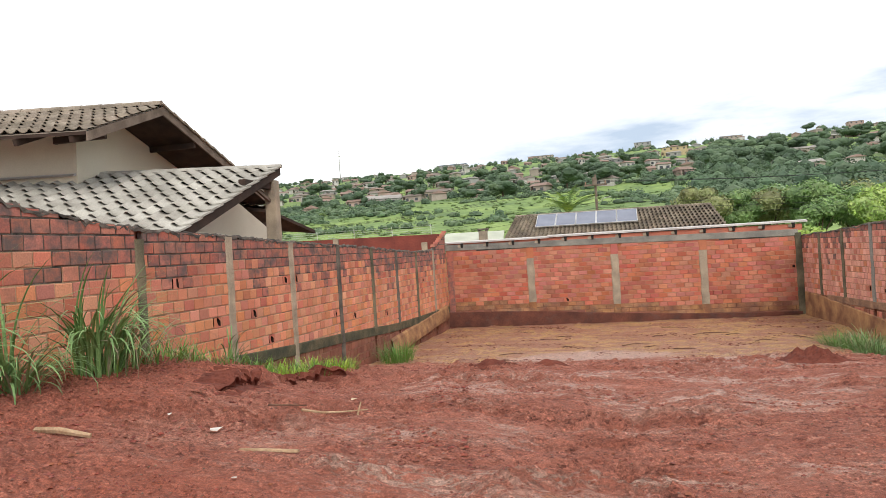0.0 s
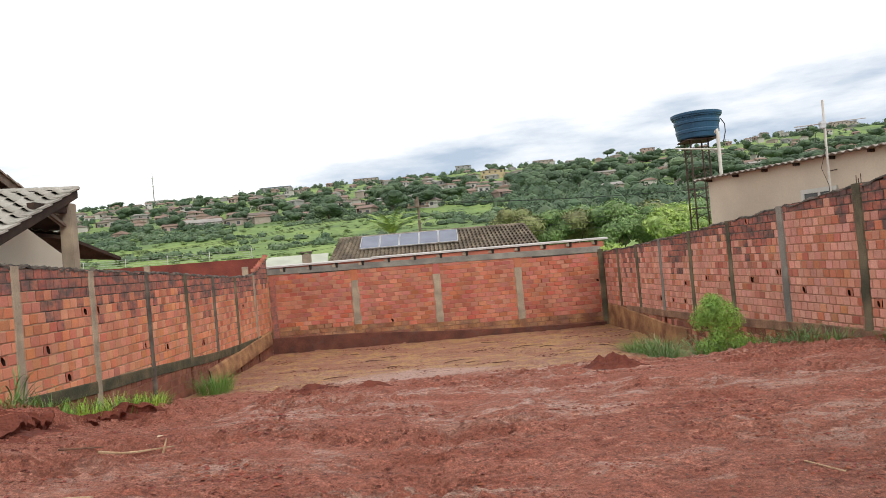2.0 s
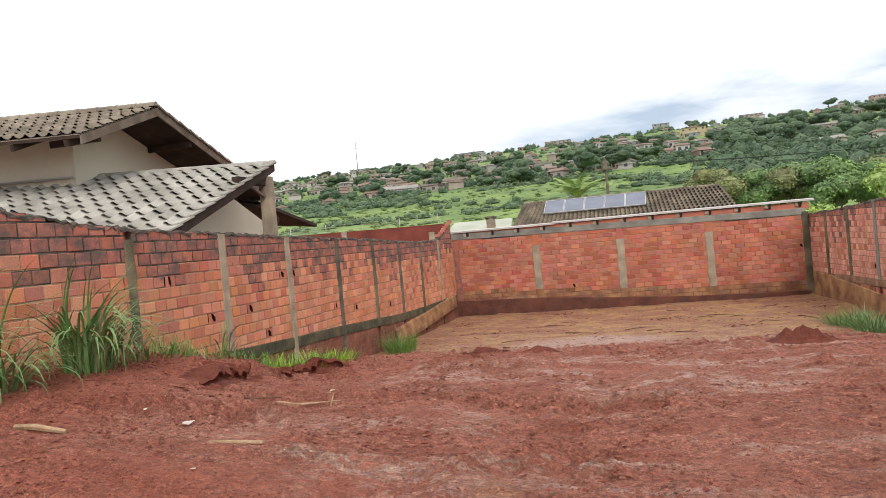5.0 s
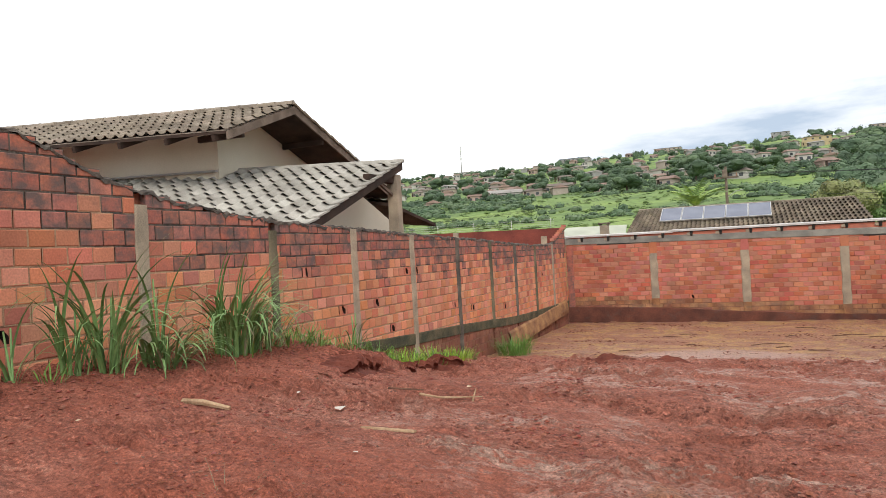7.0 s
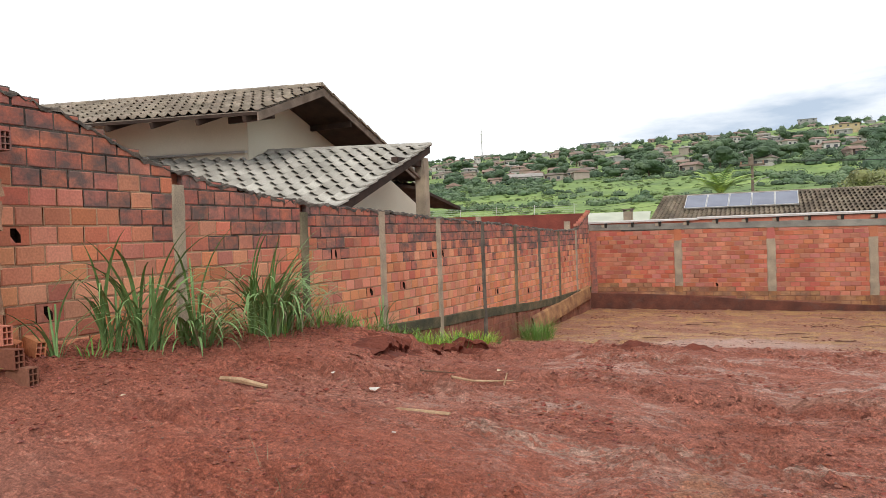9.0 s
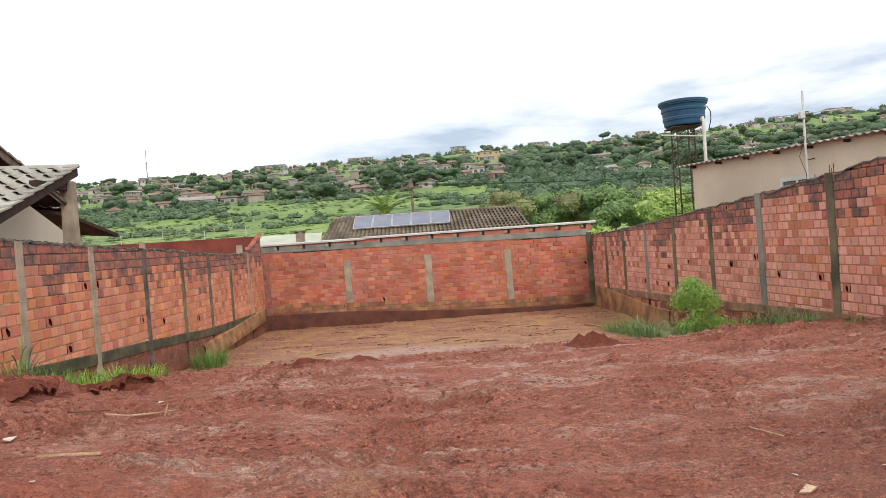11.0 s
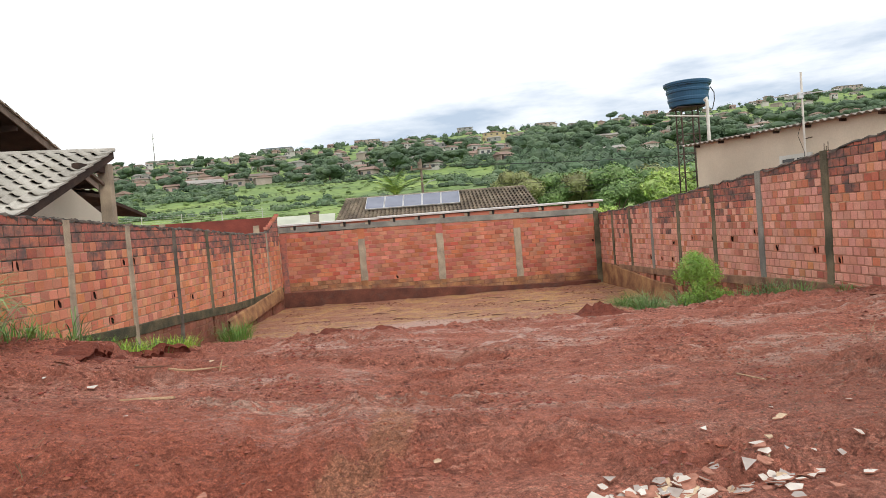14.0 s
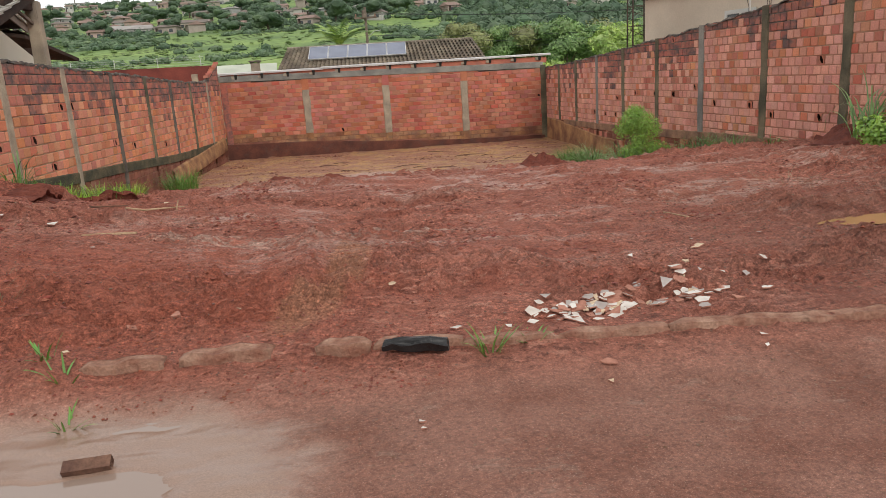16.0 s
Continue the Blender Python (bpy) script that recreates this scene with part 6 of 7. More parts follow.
for i, (x, y, sp, n, l) in enumerate(((0.35, -14.9, 0.3, 110, 0.42), (0.45, -14.2, 0.35, 170, 0.42), (0.55, -13.4, 0.4, 200, 0.42), (0.75, -12.7, 0.35, 180, 0.38), (0.55, -11.8, 0.3, 120, 0.34), (0.4, -13.0, 0.25, 90, 0.4), (0.45, -12.0, 0.3, 90, 0.4))):
    grass_clump("grass_tuft", x, y, sp, n, l, 0.018, "lawn" if i % 2 else "grass_mid", "low green grass growing in the ditch beside the wall", lean=(0.05, 0.7), droop=(0.3, 1.6), seed=50 + i, dry=0.04)
grass_clump("grass_tuft", 0.62, -8.45, 0.40, 420, 0.62, 0.016, "grass_mid", "dense green grass tuft at the wall foot", lean=(0.0, 0.65), droop=(0.2, 1.4), seed=70)
for i in range(34):
    rnd = random.Random(90 + i)
    q = i / 33
    x, y = -2.9 + 3.4 * q + rnd.uniform(-0.08, 0.08), -23.18 + 0.60 * smooth(0.45, 1.0, q) + rnd.uniform(-0.46, 0.24) * (1 if q < 0.8 else 0.4)
    l = rnd.uniform(0.40, 0.66) if q < 0.8 else rnd.uniform(0.36, 0.52)
    grass_clump("grass_tuft", x, y, 0.22, 80, l, 0.029, "lawn", "lush bright green grass before the gate", lean=(0.0, 0.75), droop=(0.4, 2.4), seed=100 + i, dry=0.03)
for i, (x, y, l) in enumerate(((-1.6, -23.5, 0.3), (-0.9, -23.35, 0.26), (-0.2, -23.25, 0.24), (-2.3, -23.6, 0.3), (-1.2, -23.7, 0.2))):
    grass_clump("grass_tuft", x, y, 0.22, 40, l, 0.014, "grass_mid", "sparse grass and straw at the edge of the street", lean=(0.1, 0.9), droop=(0.3, 1.5), seed=135 + i, dry=0.4)
for i, (x, y, sp, n, l, mat) in enumerate(((11.5, -6.3, 0.42, 220, 0.6, "grass_mid"), (11.45, -7.1, 0.45, 280, 0.75, "grass_mid"), (11.5, -8.0, 0.42, 300, 0.85, "cane"), (11.1, -6.9, 0.4, 200, 0.6, "grass_mid"), (11.5, -10.9, 0.26, 170, 0.75, "cane"), (12.0, -11.2, 0.3, 120, 0.5, "grass_mid"),
                                           (12.5, -11.6, 0.35, 140, 0.62, "grass_mid"), (12.75, -12.3, 0.4, 160, 0.62, "cane"), (12.85, -13.2, 0.35, 90, 0.45, "grass_mid"), (12.95, -14.7, 0.15, 25, 0.3, "grass_mid"))):
    grass_clump("grass_tuft", x, y, sp, n, l, 0.017, mat, "green weedy grass along the boundary wall", lean=(0.05, 0.95), droop=(0.9, 2.9), seed=140 + i, dry=0.15)
cane_clump(13.1, -17.2, 0.3, 60, 1.6, 0.030, 160, 0.14, (0.05, 0.7), (1.0, 2.8), "tall arching cane grass on the earth bank by the wall", 4)
for i, (x, y, l) in enumerate(((6.68, -23.30, 0.17), (6.95, -23.24, 0.12), (4.15, -23.3, 0.16), (4.3, -23.65, 0.15), (4.0, -23.15, 0.14), (3.3, -23.9, 0.16))):
    grass_clump("weed", x, y, 0.05, 26 if i == 0 else 9, l * 1.4, 0.024, "grass_mid", "small green weed rooted at the broken kerb", "weed", lean=(0.2, 1.0), droop=(0.2, 1.2), seed=170 + i)
grass_clump("dry_grass", 3.35, -22.4, 0.2, 30, 0.3, 0.006, "cane_dry", "sparse dry straw lying on red earth", "grass", lean=(0.6, 1.4), droop=(0.1, 0.6), seed=181, dry=1.0)
grass_clump("dry_grass", 10.6, -19.4, 0.3, 40, 0.4, 0.008, "cane_dry", "flattened dry straw on trampled earth", "grass", lean=(0.9, 1.5), droop=(0.1, 0.5), seed=182, dry=1.0)


ICO = bmesh.new()
bmesh.ops.create_icosphere(ICO, subdivisions=2, radius=1.0)
ICO_V = [v.co.copy() for v in ICO.verts]
ICO_F = [tuple(v.index for v in f.verts) for f in ICO.faces]
ICO.free()
ICO = bmesh.new()
bmesh.ops.create_icosphere(ICO, subdivisions=1, radius=1.0)
LOW_V = [v.co.copy() for v in ICO.verts]
LOW_F = [tuple(v.index for v in f.verts) for f in ICO.faces]
ICO.free()


def add_core(v, f, c, r, seed, grow=0.86, low=False):
    """A lumpy inner mass that closes a crown behind its leaves."""
    base = len(v)
    for p in LOW_V if low else ICO_V:
        k = grow * (1 + (0.5 if low else 0.22) * noise.noise(p * 1.9 + Vector((seed * 3.7, seed, 0))))
        v.append(Vector((c[0] + p.x * r[0] * k, c[1] + p.y * r[1] * k, c[2] + p.z * r[2] * k)))
    f += [tuple(base + i for i in q) for q in (LOW_F if low else ICO_F)]


def leaf_cloud(rnd, blobs, count, size, shell=0.55, thin=1.0):
    """Small leaf pieces spread through a set of blobs (centre, radii)."""
    v, f = [], []
    weights = [b[1][0] * b[1][1] for b in blobs]
    for k in range(count):
        c, r = rnd.choices(blobs, weights)[0]
        d = Vector((rnd.gauss(0, 1), rnd.gauss(0, 1), rnd.gauss(0, 1))).normalized()
        t = shell + (1 - shell) * rnd.random() ** 0.5
        if rnd.random() < 0.12:
            t *= 1.12
        p = Vector((c[0] + d.x * r[0] * t, c[1] + d.y * r[1] * t, c[2] + d.z * r[2] * t))
        n = (d + Vector((rnd.gauss(0, 0.5), rnd.gauss(0, 0.5), rnd.gauss(0.25, 0.5)))).normalized()
        a = n.orthogonal().normalized()
        a.rotate(Matrix.Rotation(rnd.uniform(0, 6.28), 3, n))
        b = n.cross(a)
        l, w = size * rnd.uniform(0.6, 1.3), thin * size * rnd.uniform(0.35, 0.75)
        i = len(v)
        v += [p - a * l, p - b * w + n * w * 0.2, p + a * l, p + b * w + n * w * 0.2]
        f.append((i, i + 1, i + 2, i + 3))
    return v, f


def tree(name, x, y, height, radius, leaf, mat, label, seed, count, blobs=9, base=None, squash=0.75, trunk=0.3):
    rnd = random.Random(seed)
    z0 = ground_z(x, y) if base is None else base
    th = empty(name, pose(x, y, z0))
    top = height - radius * squash
    bl = []
    for k in range(blobs):
        a, r = 2 * math.pi * k / blobs + rnd.uniform(-0.4, 0.4), radius * rnd.uniform(0.15, 0.72)
        q = radius * rnd.uniform(0.32, 0.58)
        bl.append(((r * math.cos(a), r * math.sin(a), top + radius * squash * rnd.uniform(-0.45, 0.5)), (q, q, q * rnd.uniform(0.6, 0.9))))
    tr = trunk * radius * 0.3
    part("trunk", tube([(0, 0, -0.3), (0.05, 0.03, top * 0.35), (-0.04, 0.05, top * 0.7), (0, 0, top)], [tr, tr * 0.75, tr * 0.6, tr * 0.35], 8), "bark", th)
    for c, q in bl[:: max(1, blobs // 5)]:
        part("limb", tube([(0, 0, top * 0.55), (c[0] * 0.5, c[1] * 0.5, (top * 0.55 + c[2]) * 0.5 + 0.1), c], [tr * 0.4, tr * 0.28, tr * 0.1], 6), "bark", th)
    v, f = leaf_cloud(rnd, bl, count, leaf)
    for k, (c, q) in enumerate(bl):
        add_core(v, f, c, q, seed + k, 0.78)
    raw("crown", v, f, mat, th)
    return tagged(th, label, "tree")


def bush():
    th = empty("bush", pose(11.74, -10.9, ground_z(11.74, -10.9)))
    rnd = random.Random(7)
    bl = [((0.0, 0.0, 0.98), (0.42, 0.42, 0.30)), ((-0.20, 0.15, 0.80), (0.30, 0.30, 0.26)), ((0.22, -0.1, 0.80), (0.34, 0.32, 0.28)), ((0.02, -0.1, 0.50), (0.26, 0.28, 0.26)), ((0.34, -0.1, 0.30), (0.36, 0.36, 0.28)), ((-0.05, 0, 1.20), (0.24, 0.24, 0.17)), ((0.58, -0.15, 0.22), (0.28, 0.28, 0.20)), ((-0.2, -0.1, 0.25), (0.3, 0.3, 0.25))]
    v, f = leaf_cloud(rnd, bl, 9000, 0.046, 0.05, 0.32)
    for k in range(4):
        c = bl[k][0]
        part("stem", tube([(0.02 * k, 0, -0.1), (c[0] * 0.5, c[1] * 0.5, c[2] * 0.6), c], [0.02, 0.013, 0.006], 6), "bark", th)
    raw("foliage", v, f, "bush_leaf", th)
    tagged(th, "bright lime-green feathery bush by the brick wall", "bush")


bush()
for i, (x, y, r, mat) in enumerate(((12.9, -17.7, 0.35, "bush_leaf"), (13.3, -18.3, 0.4, "grass_mid"))):
    rnd = random.Random(200 + i)
    th = empty("weed_bush", pose(x, y, ground_z(x, y)))
    v, f = leaf_cloud(rnd, [((0, 0, r * 0.7), (r, r, r * 0.7)), ((0.1, -0.25, r * 0.5), (r * 0.7, r * 0.7, r * 0.5))], 700, 0.045, 0.3)
    raw("foliage", v, f, mat, th)
    part("stem", tube([(0, 0, -0.05), (0.02, 0.02, r)], 0.012, 5), "bark", th)
    tagged(th, "leafy green weed at the foot of an earth bank", "weed")

# trees between the neighbour's roof and the hillside
for i, (x, y, h, r, mat, n) in enumerate(((12.0, 28, 6.7, 2.2, "tree_brown", 4200), (14.2, 29, 6.1, 2.1, "tree_leaf", 3800), (10.0, 31, 5.4, 1.8, "tree_leaf", 3000), (16.6, 30, 5.8, 2.0, "tree_brown", 3400), (19.2, 28, 6.3, 2.3, "tree_leaf", 4200),
                                          (21.8, 30, 5.9, 2.2, "tree_leaf", 3600), (20.6, 20, 5.0, 1.6, "tree_lime", 3600), (23.4, 27, 5.7, 2.1, "tree_lime", 3600), (17.6, 21, 4.7, 1.5, "tree_leaf", 3000), (25.6, 27, 5.3, 2.1, "tree_leaf", 3000),
                                          (22.6, 21, 4.5, 1.4, "tree_lime", 3000), (27.5, 30, 6.2, 2.5, "tree_leaf", 3000), (19.5, 50, 7.6, 3.4, "tree_leaf", 2600), (27.5, 46, 7.0, 3.4, "tree_brown", 2600), (14.5, 52, 6.6, 2.8, "tree_leaf", 2600), (31, 34, 6.6, 2.7, "tree_lime", 2600), (15.4, 14.5, 3.2, 1.2, "tree_lime", 2400))):
    tree("tree", x, y, h, r, 0.125 if y < 40 else 0.19, mat, "leafy green tree with an uneven crown behind the houses" if mat == "tree_leaf" else "yellowish-green tree with a loose crown behind the houses", 300 + i, n, 10, base=-0.7)


def palm(x, y):
    th = empty("palm", pose(x, y, -0.7))
    rnd = random.Random(5)
    part("trunk", tube([(0, 0, -0.3), (0.1, 0, 2.2), (0.05, 0, 4.55)], [0.16, 0.13, 0.11], 8), "bark", th)
    for k in range(17):
        a = 2 * math.pi * k / 17 + rnd.uniform(-0.2, 0.2)
        lean = rnd.uniform(0.02, 0.85)
        v, f = [], []
        p, ang = Vector((0.05, 0, 4.55)), lean
        d = Vector((math.cos(a), math.sin(a), 0))
        side = Vector((-d.y, d.x, 0))
        L = rnd.uniform(1.5, 2.0)
        for j in range(15):
            t = j / 14
            p2 = p + (Vector((0, 0, 1)) * math.cos(ang) + d * math.sin(ang)) * L / 15
            ang += 0.075
            for sgn in (-1, 1):
                ll = 0.56 * math.sin(math.pi * (0.12 + 0.8 * t)) * rnd.uniform(0.8, 1.1)
                tip = p2 + side * sgn * ll * 0.8 + (p2 - p).normalized() * ll * 0.55 - Vector((0, 0, ll * 0.35))
                i = len(v)
                v += [p, p2, tip]
                f.append((i, i + 1, i + 2))
            p = p2
        raw("frond", v, f, "tree_lime" if k % 3 else "tree_leaf", th)
    tagged(th, "palm with arching yellow-green fronds behind the roof", "palm")


palm(3.4, 15.5)


# ---------- hillside ----------
def far_house(kind, wall, roof, w, d, h, rise, wide):
    w, d, h, rise = w * 0.72, d * 0.72, h * 0.86, rise * 0.72
    th = empty(kind)
    part("wall", box((-w / 2, -d / 2, -3), (w / 2, d / 2, h)), wall, th)
    o = 0.5
    bm = bmesh.new()
    v = [bm.verts.new(p) for p in ((-w / 2 - o, -d / 2 - o, h), (w / 2 + o, -d / 2 - o, h), (w / 2 + o, d / 2 + o, h), (-w / 2 - o, d / 2 + o, h), (-w / 2 - o * (0 if wide else -3), 0, h + rise), (w / 2 + o * (0 if wide else -3), 0, h + rise))]
    for q in ((0, 1, 5, 4), (2, 3, 4, 5), (1, 2, 5), (3, 0, 4), (3, 2, 1, 0)):
        bm.faces.new([v[i] for i in q])
    part("roof", bm, roof, th)
    for k in range(max(2, int(w / 4))):
        x = -w / 2 + (k + 0.5) * w / max(2, int(w / 4))
        part("window", box((x - 0.7, -d / 2 - 0.06, h - 2.0), (x + 0.7, -d / 2 + 0.05, h - 0.8)), "glass", th)
    part("door", box((-w / 2 + 0.4, -d / 2 - 0.07, 0.0), (-w / 2 + 1.3, -d / 2 + 0.05, 2.1)), "timber", th)
    return th


VARIANTS = []
for i, (wall, roof, w, d, h, rise, wide) in enumerate((("far_tan", "far_roof_clay", 9, 9, 2.5, 1.9, 1), ("far_pale", "far_roof_brown", 11, 10, 2.6, 1.9, 0), ("far_rose", "far_roof_clay", 8, 9, 2.6, 2.0, 1), ("far_grey", "far_roof_ash", 13, 10, 2.8, 1.4, 1),
                                                       ("far_pale", "far_roof_clay", 8, 7, 5.0, 1.5, 1), ("far_tan", "far_roof_brown", 12, 8, 2.8, 1.6, 0), ("far_tan", "far_roof_ash", 17, 10, 3.4, 1.8, 1), ("far_pale", "far_roof_brown", 9, 8, 4.8, 0.6, 1))):
    VARIANTS.append(far_house("hillside_house", wall, roof, w, d, h, rise, wide))
LABELS = ("tan hillside house with a clay roof", "pale hillside house with a brown hipped roof", "rose hillside house with a clay roof", "grey hillside building with an ash roof", "pale two-storey hillside house with clay roof",
          "tan hillside house with a brown hipped roof", "long tan hillside building with an ash roof", "pale two-storey hillside block with flat roof")
for ob, lab in zip(VARIANTS, LABELS):
    tagged(ob, lab + " among trees", "house", "houses on the hillside")
rnd = random.Random(77)
spots = []


def far_y(el):
    """Distance at which the slope shows at that rise per metre."""
    ys = np.linspace(120, 750, 400)
    e = (hill(0 * ys, ys) - 2.0) / (ys + 26)
    return float(np.interp(el, e, ys))


tries = 0
while len(spots) < 400 and tries < 9000:
    tries += 1
    az, el = rnd.uniform(-0.62, 0.80), rnd.triangular(0.070, 0.121, 0.102)
    lower = 0.071 if az < -0.05 else 0.076 if az > 0.10 else 0.075
    if el < lower:
        continue
    y = far_y(el) if el < 0.1205 else 745
    x = 6.5 + az * (y + 26)
    if all((x - a) ** 2 + ((y - b) * 0.8) ** 2 > (9 + 0.006 * y) ** 2 for a, b in spots):
        spots.append((x, y))
used = set()
for x, y in spots:
    k = rnd.choices(range(8), (5, 5, 4, 3, 1.5, 4, 1, 1.5))[0]
    m = pose(x, y, float(hill(np.array(x), np.array(y))) - 0.2, 0, 0, rnd.choice((0, 0, 90)) + rnd.uniform(-35, 35))
    if k in used:
        copy_thing(VARIANTS[k], m)
    else:
        VARIANTS[k].matrix_basis = m
        used.add(k)


def far_block(az, y, w, d, h, wall, roof, label, rise=0.3, turn=0.0):
    x = 6.5 + az * (y + 26)
    th = far_house("hillside_building", wall, roof, w, d, h, rise, 1)
    th.matrix_basis = pose(x, y, float(hill(np.array(x), np.array(y))) - 0.3, 0, 0, turn)
    tagged(th, label, "building")


far_block(-0.33, 285, 22, 14, 2.8, "far_pale", "far_roof_ash", "large pale building with a wide ash roof at the field edge", 2.6, 12)
far_block(-0.25, 296, 18, 12, 2.8, "far_tan", "far_roof_brown", "tan building with a brown roof at the field edge", 2.0, 8)
far_block(0.075, 560, 26, 14, 6.5, "far_ochre", "far_roof_clay", "ochre two-storey building on the hillside", 1.0, -6)
far_block(0.145, 395, 14, 10, 6.0, "far_ochre", "far_roof_clay", "bright ochre house between dark trees", 1.6, 5)
far_block(-0.39, 738, 30, 14, 4.5, "far_pale", "far_roof_ash", "long pale building on the ridge", 0.5, 0)
far_block(-0.225, 745, 44, 16, 4.0, "far_grey", "far_roof_blue", "long grey warehouse with a blue roof on the ridge", 1.5, 0)
far_block(-0.10, 745, 36, 16, 4.0, "far_tan", "far_roof_blue", "long warehouse with a blue roof on the ridge", 1.2, 0)
far_block(0.035, 745, 22, 14, 6.0, "far_grey", "far_roof_ash", "grey block on the ridge", 0.4, 0)
far_block(0.145, 735, 28, 14, 4.5, "far_tan", "far_roof_clay", "tan terraced building on the ridge", 0.8, 0)
far_block(0.29, 735, 18, 14, 6.0, "far_rose", "far_roof_clay", "rose apartment block on the ridge", 0.5, 0)
far_block(0.56, 735, 36, 16, 5.0, "far_tan", "far_roof_ash", "tan building on the ridge", 0.5, 0)
far_block(0.36, 520, 40, 14, 4.5, "far_grey", "far_roof_ash", "long grey building with an ash roof on the slope", 0.8, 4)

for az, y, h, lab in ((-0.394, 735, 34, "tall thin pale radio mast on the ridge"),):
    x = 6.5 + az * (y + 26)
    th = empty("radio_mast", pose(x, y, float(hill(np.array(x), np.array(y)))))
    part("shaft", tube([(0, 0, -1), (0, 0, h * 0.6), (0, 0, h)], [0.6, 0.4, 0.25], 6), "concrete_grey", th)
    for z in (0.55, 0.8):
        part("collar", lathe([(0.9, h * z), (1.1, h * z + 0.3), (1.1, h * z + 1.2), (0.8, h * z + 1.5)], 8), "white", th)
    tagged(th, lab, "mast")


def far_tree_mesh(seed, mat, count=420):
    r = random.Random(seed)
    th = empty("hillside_tree")
    bl = []
    for k in range(8):
        a, q = r.uniform(0, 6.28), r.uniform(0.26, 0.46)
        rr = r.uniform(0.0, 0.62)
        bl.append(((rr * math.cos(a), rr * math.sin(a), 0.72 + r.uniform(-0.25, 0.32)), (q * 1.1, q * 1.1, q * 0.85)))
    v, f = leaf_cloud(r, bl, 430, 0.062, 0.85)
    for k, (c, q) in enumerate(bl):
        add_core(v, f, c, q, seed + k, 0.84)
    part("trunk", tube([(0, 0, -0.3), (0.02, 0.0, 0.3), (0, 0, 0.8)], [0.07, 0.055, 0.03], 6), "bark", th)
    raw("crown", v, f, mat, th)
    return tagged(th, "round leafy tree on the hillside between houses" if mat == "far_leaf" else "dark spreading tree on the hillside between houses", "tree", "trees on the hillside")


FAR_TREES = [far_tree_mesh(500 + i, "far_leaf" if i % 3 == 1 else "far_leaf_dark") for i in range(6)]
placed = 0
seen_tree = set()
rnd = random.Random(91)
while placed < 300:
    az, el = rnd.uniform(-0.66, 0.85), rnd.triangular(0.066, 0.1215, 0.094)
    if el < (0.070 if az < 0.1 else 0.060) or (-0.36 < az < -0.20 and el < 0.078):
        continue
    y = far_y(el) if el < 0.1205 else rnd.uniform(700, 748)
    x = 6.5 + az * (y + 26)
    if noise.noise(Vector((x / 40, y / 50, 3.0))) < -0.12:
        continue
    size = rnd.uniform(3.6, 7.6) * (1.35 if az > 0.1 else 1.0)
    k = rnd.randrange(6)
    m = pose(x, y, float(hill(np.array(x), np.array(y))) - 0.3, 0, 0, rnd.uniform(0, 360))
    sc = (size * rnd.uniform(0.9, 1.25), size * rnd.uniform(0.9, 1.25), size * rnd.uniform(0.7, 0.95))
    ob = FAR_TREES[k] if k not in seen_tree else copy_thing(FAR_TREES[k], m)
    seen_tree.add(k)
    ob.matrix_basis = m @ Matrix.Diagonal((*sc, 1))
    placed += 1


def scrub(name, count, region, size, mat, label, seed, clump=0.0, leaves=16, tall=0.7, wave=(34, 26)):
    """Uncountable growth on the slope: lumpy crowns with ragged leaf pieces."""
    r = random.Random(seed)
    v, f = [], []
    made = tries_ = 0
    while made < count and tries_ < 60 * count:
        tries_ += 1
        az, y = r.uniform(*region[0]), r.uniform(*region[1])
        x = 6.5 + az * (y + 26)
        if noise.noise(Vector((x / wave[0], y / wave[1], seed))) < clump + r.uniform(-0.1, 0.1):
            continue
        made += 1
        z = float(hill(np.array(x), np.array(y)))
        s = size * r.uniform(0.5, 1.4)
        bl = [((x, y, z + s * 0.45 * tall), (s, s, s * tall)), ((x + s * r.uniform(-0.9, 0.9), y - 0.3 * s, z + s * 0.3 * tall), (s * r.uniform(0.4, 0.9), s * 0.7, s * r.uniform(0.4, 0.9) * tall))]
        a, b = leaf_cloud(r, bl, leaves, s * (0.13 if leaves > 40 else 0.2), 0.85)
        base = len(v)
        v += a
        f += [tuple(base + i for i in q) for q in b]
        for k, (c, q) in enumerate(bl):
            add_core(v, f, c, q, made + 0.37 * k, 0.78, True)
    ob = raw(name, v, f, mat)
    tagged(ob, label, "shrubs", kind="stuff")


scrub("pasture_scrub", 650, ((-0.66, 0.16), (100, 275)), 0.9, "shrub", "low green scrub scattered over rough pasture", 8, -0.12, 30, 0.4)
scrub("dark_thicket", 700, ((-0.68, 0.16), (150, 285)), 1.7, "far_leaf", "dark thicket along the gullies of the pasture", 19, 0.2, 40, 0.6, (60, 18))
scrub("field_edge_thicket", 300, ((-0.68, 0.12), (258, 312)), 2.0, "far_leaf_dark", "band of dark bushes along the upper edge of the pasture", 21, -0.12, 40, 0.8)
scrub("slope_woodland", 560, ((0.10, 0.9), (120, 350)), 3.3, "far_leaf_dark", "dense dark woodland on the slope", 23, -0.25, 90, 0.95)
scrub("slope_light_woodland", 280, ((0.06, 0.9), (100, 280)), 2.4, "far_leaf", "lighter green crowns along the foot of the slope", 27, -0.05, 90, 0.95)
scrub("slope_undergrowth", 1050, ((-0.68, 0.9), (275, 748)), 2.1, "far_leaf_dark", "garden trees and undergrowth between the houses", 29, 0.0, 36, 0.95, (46, 38))
scrub("slope_gardens", 900, ((-0.68, 0.9), (275, 748)), 1.5, "far_leaf", "lighter garden greenery between the houses", 31, -0.1, 30, 0.8)
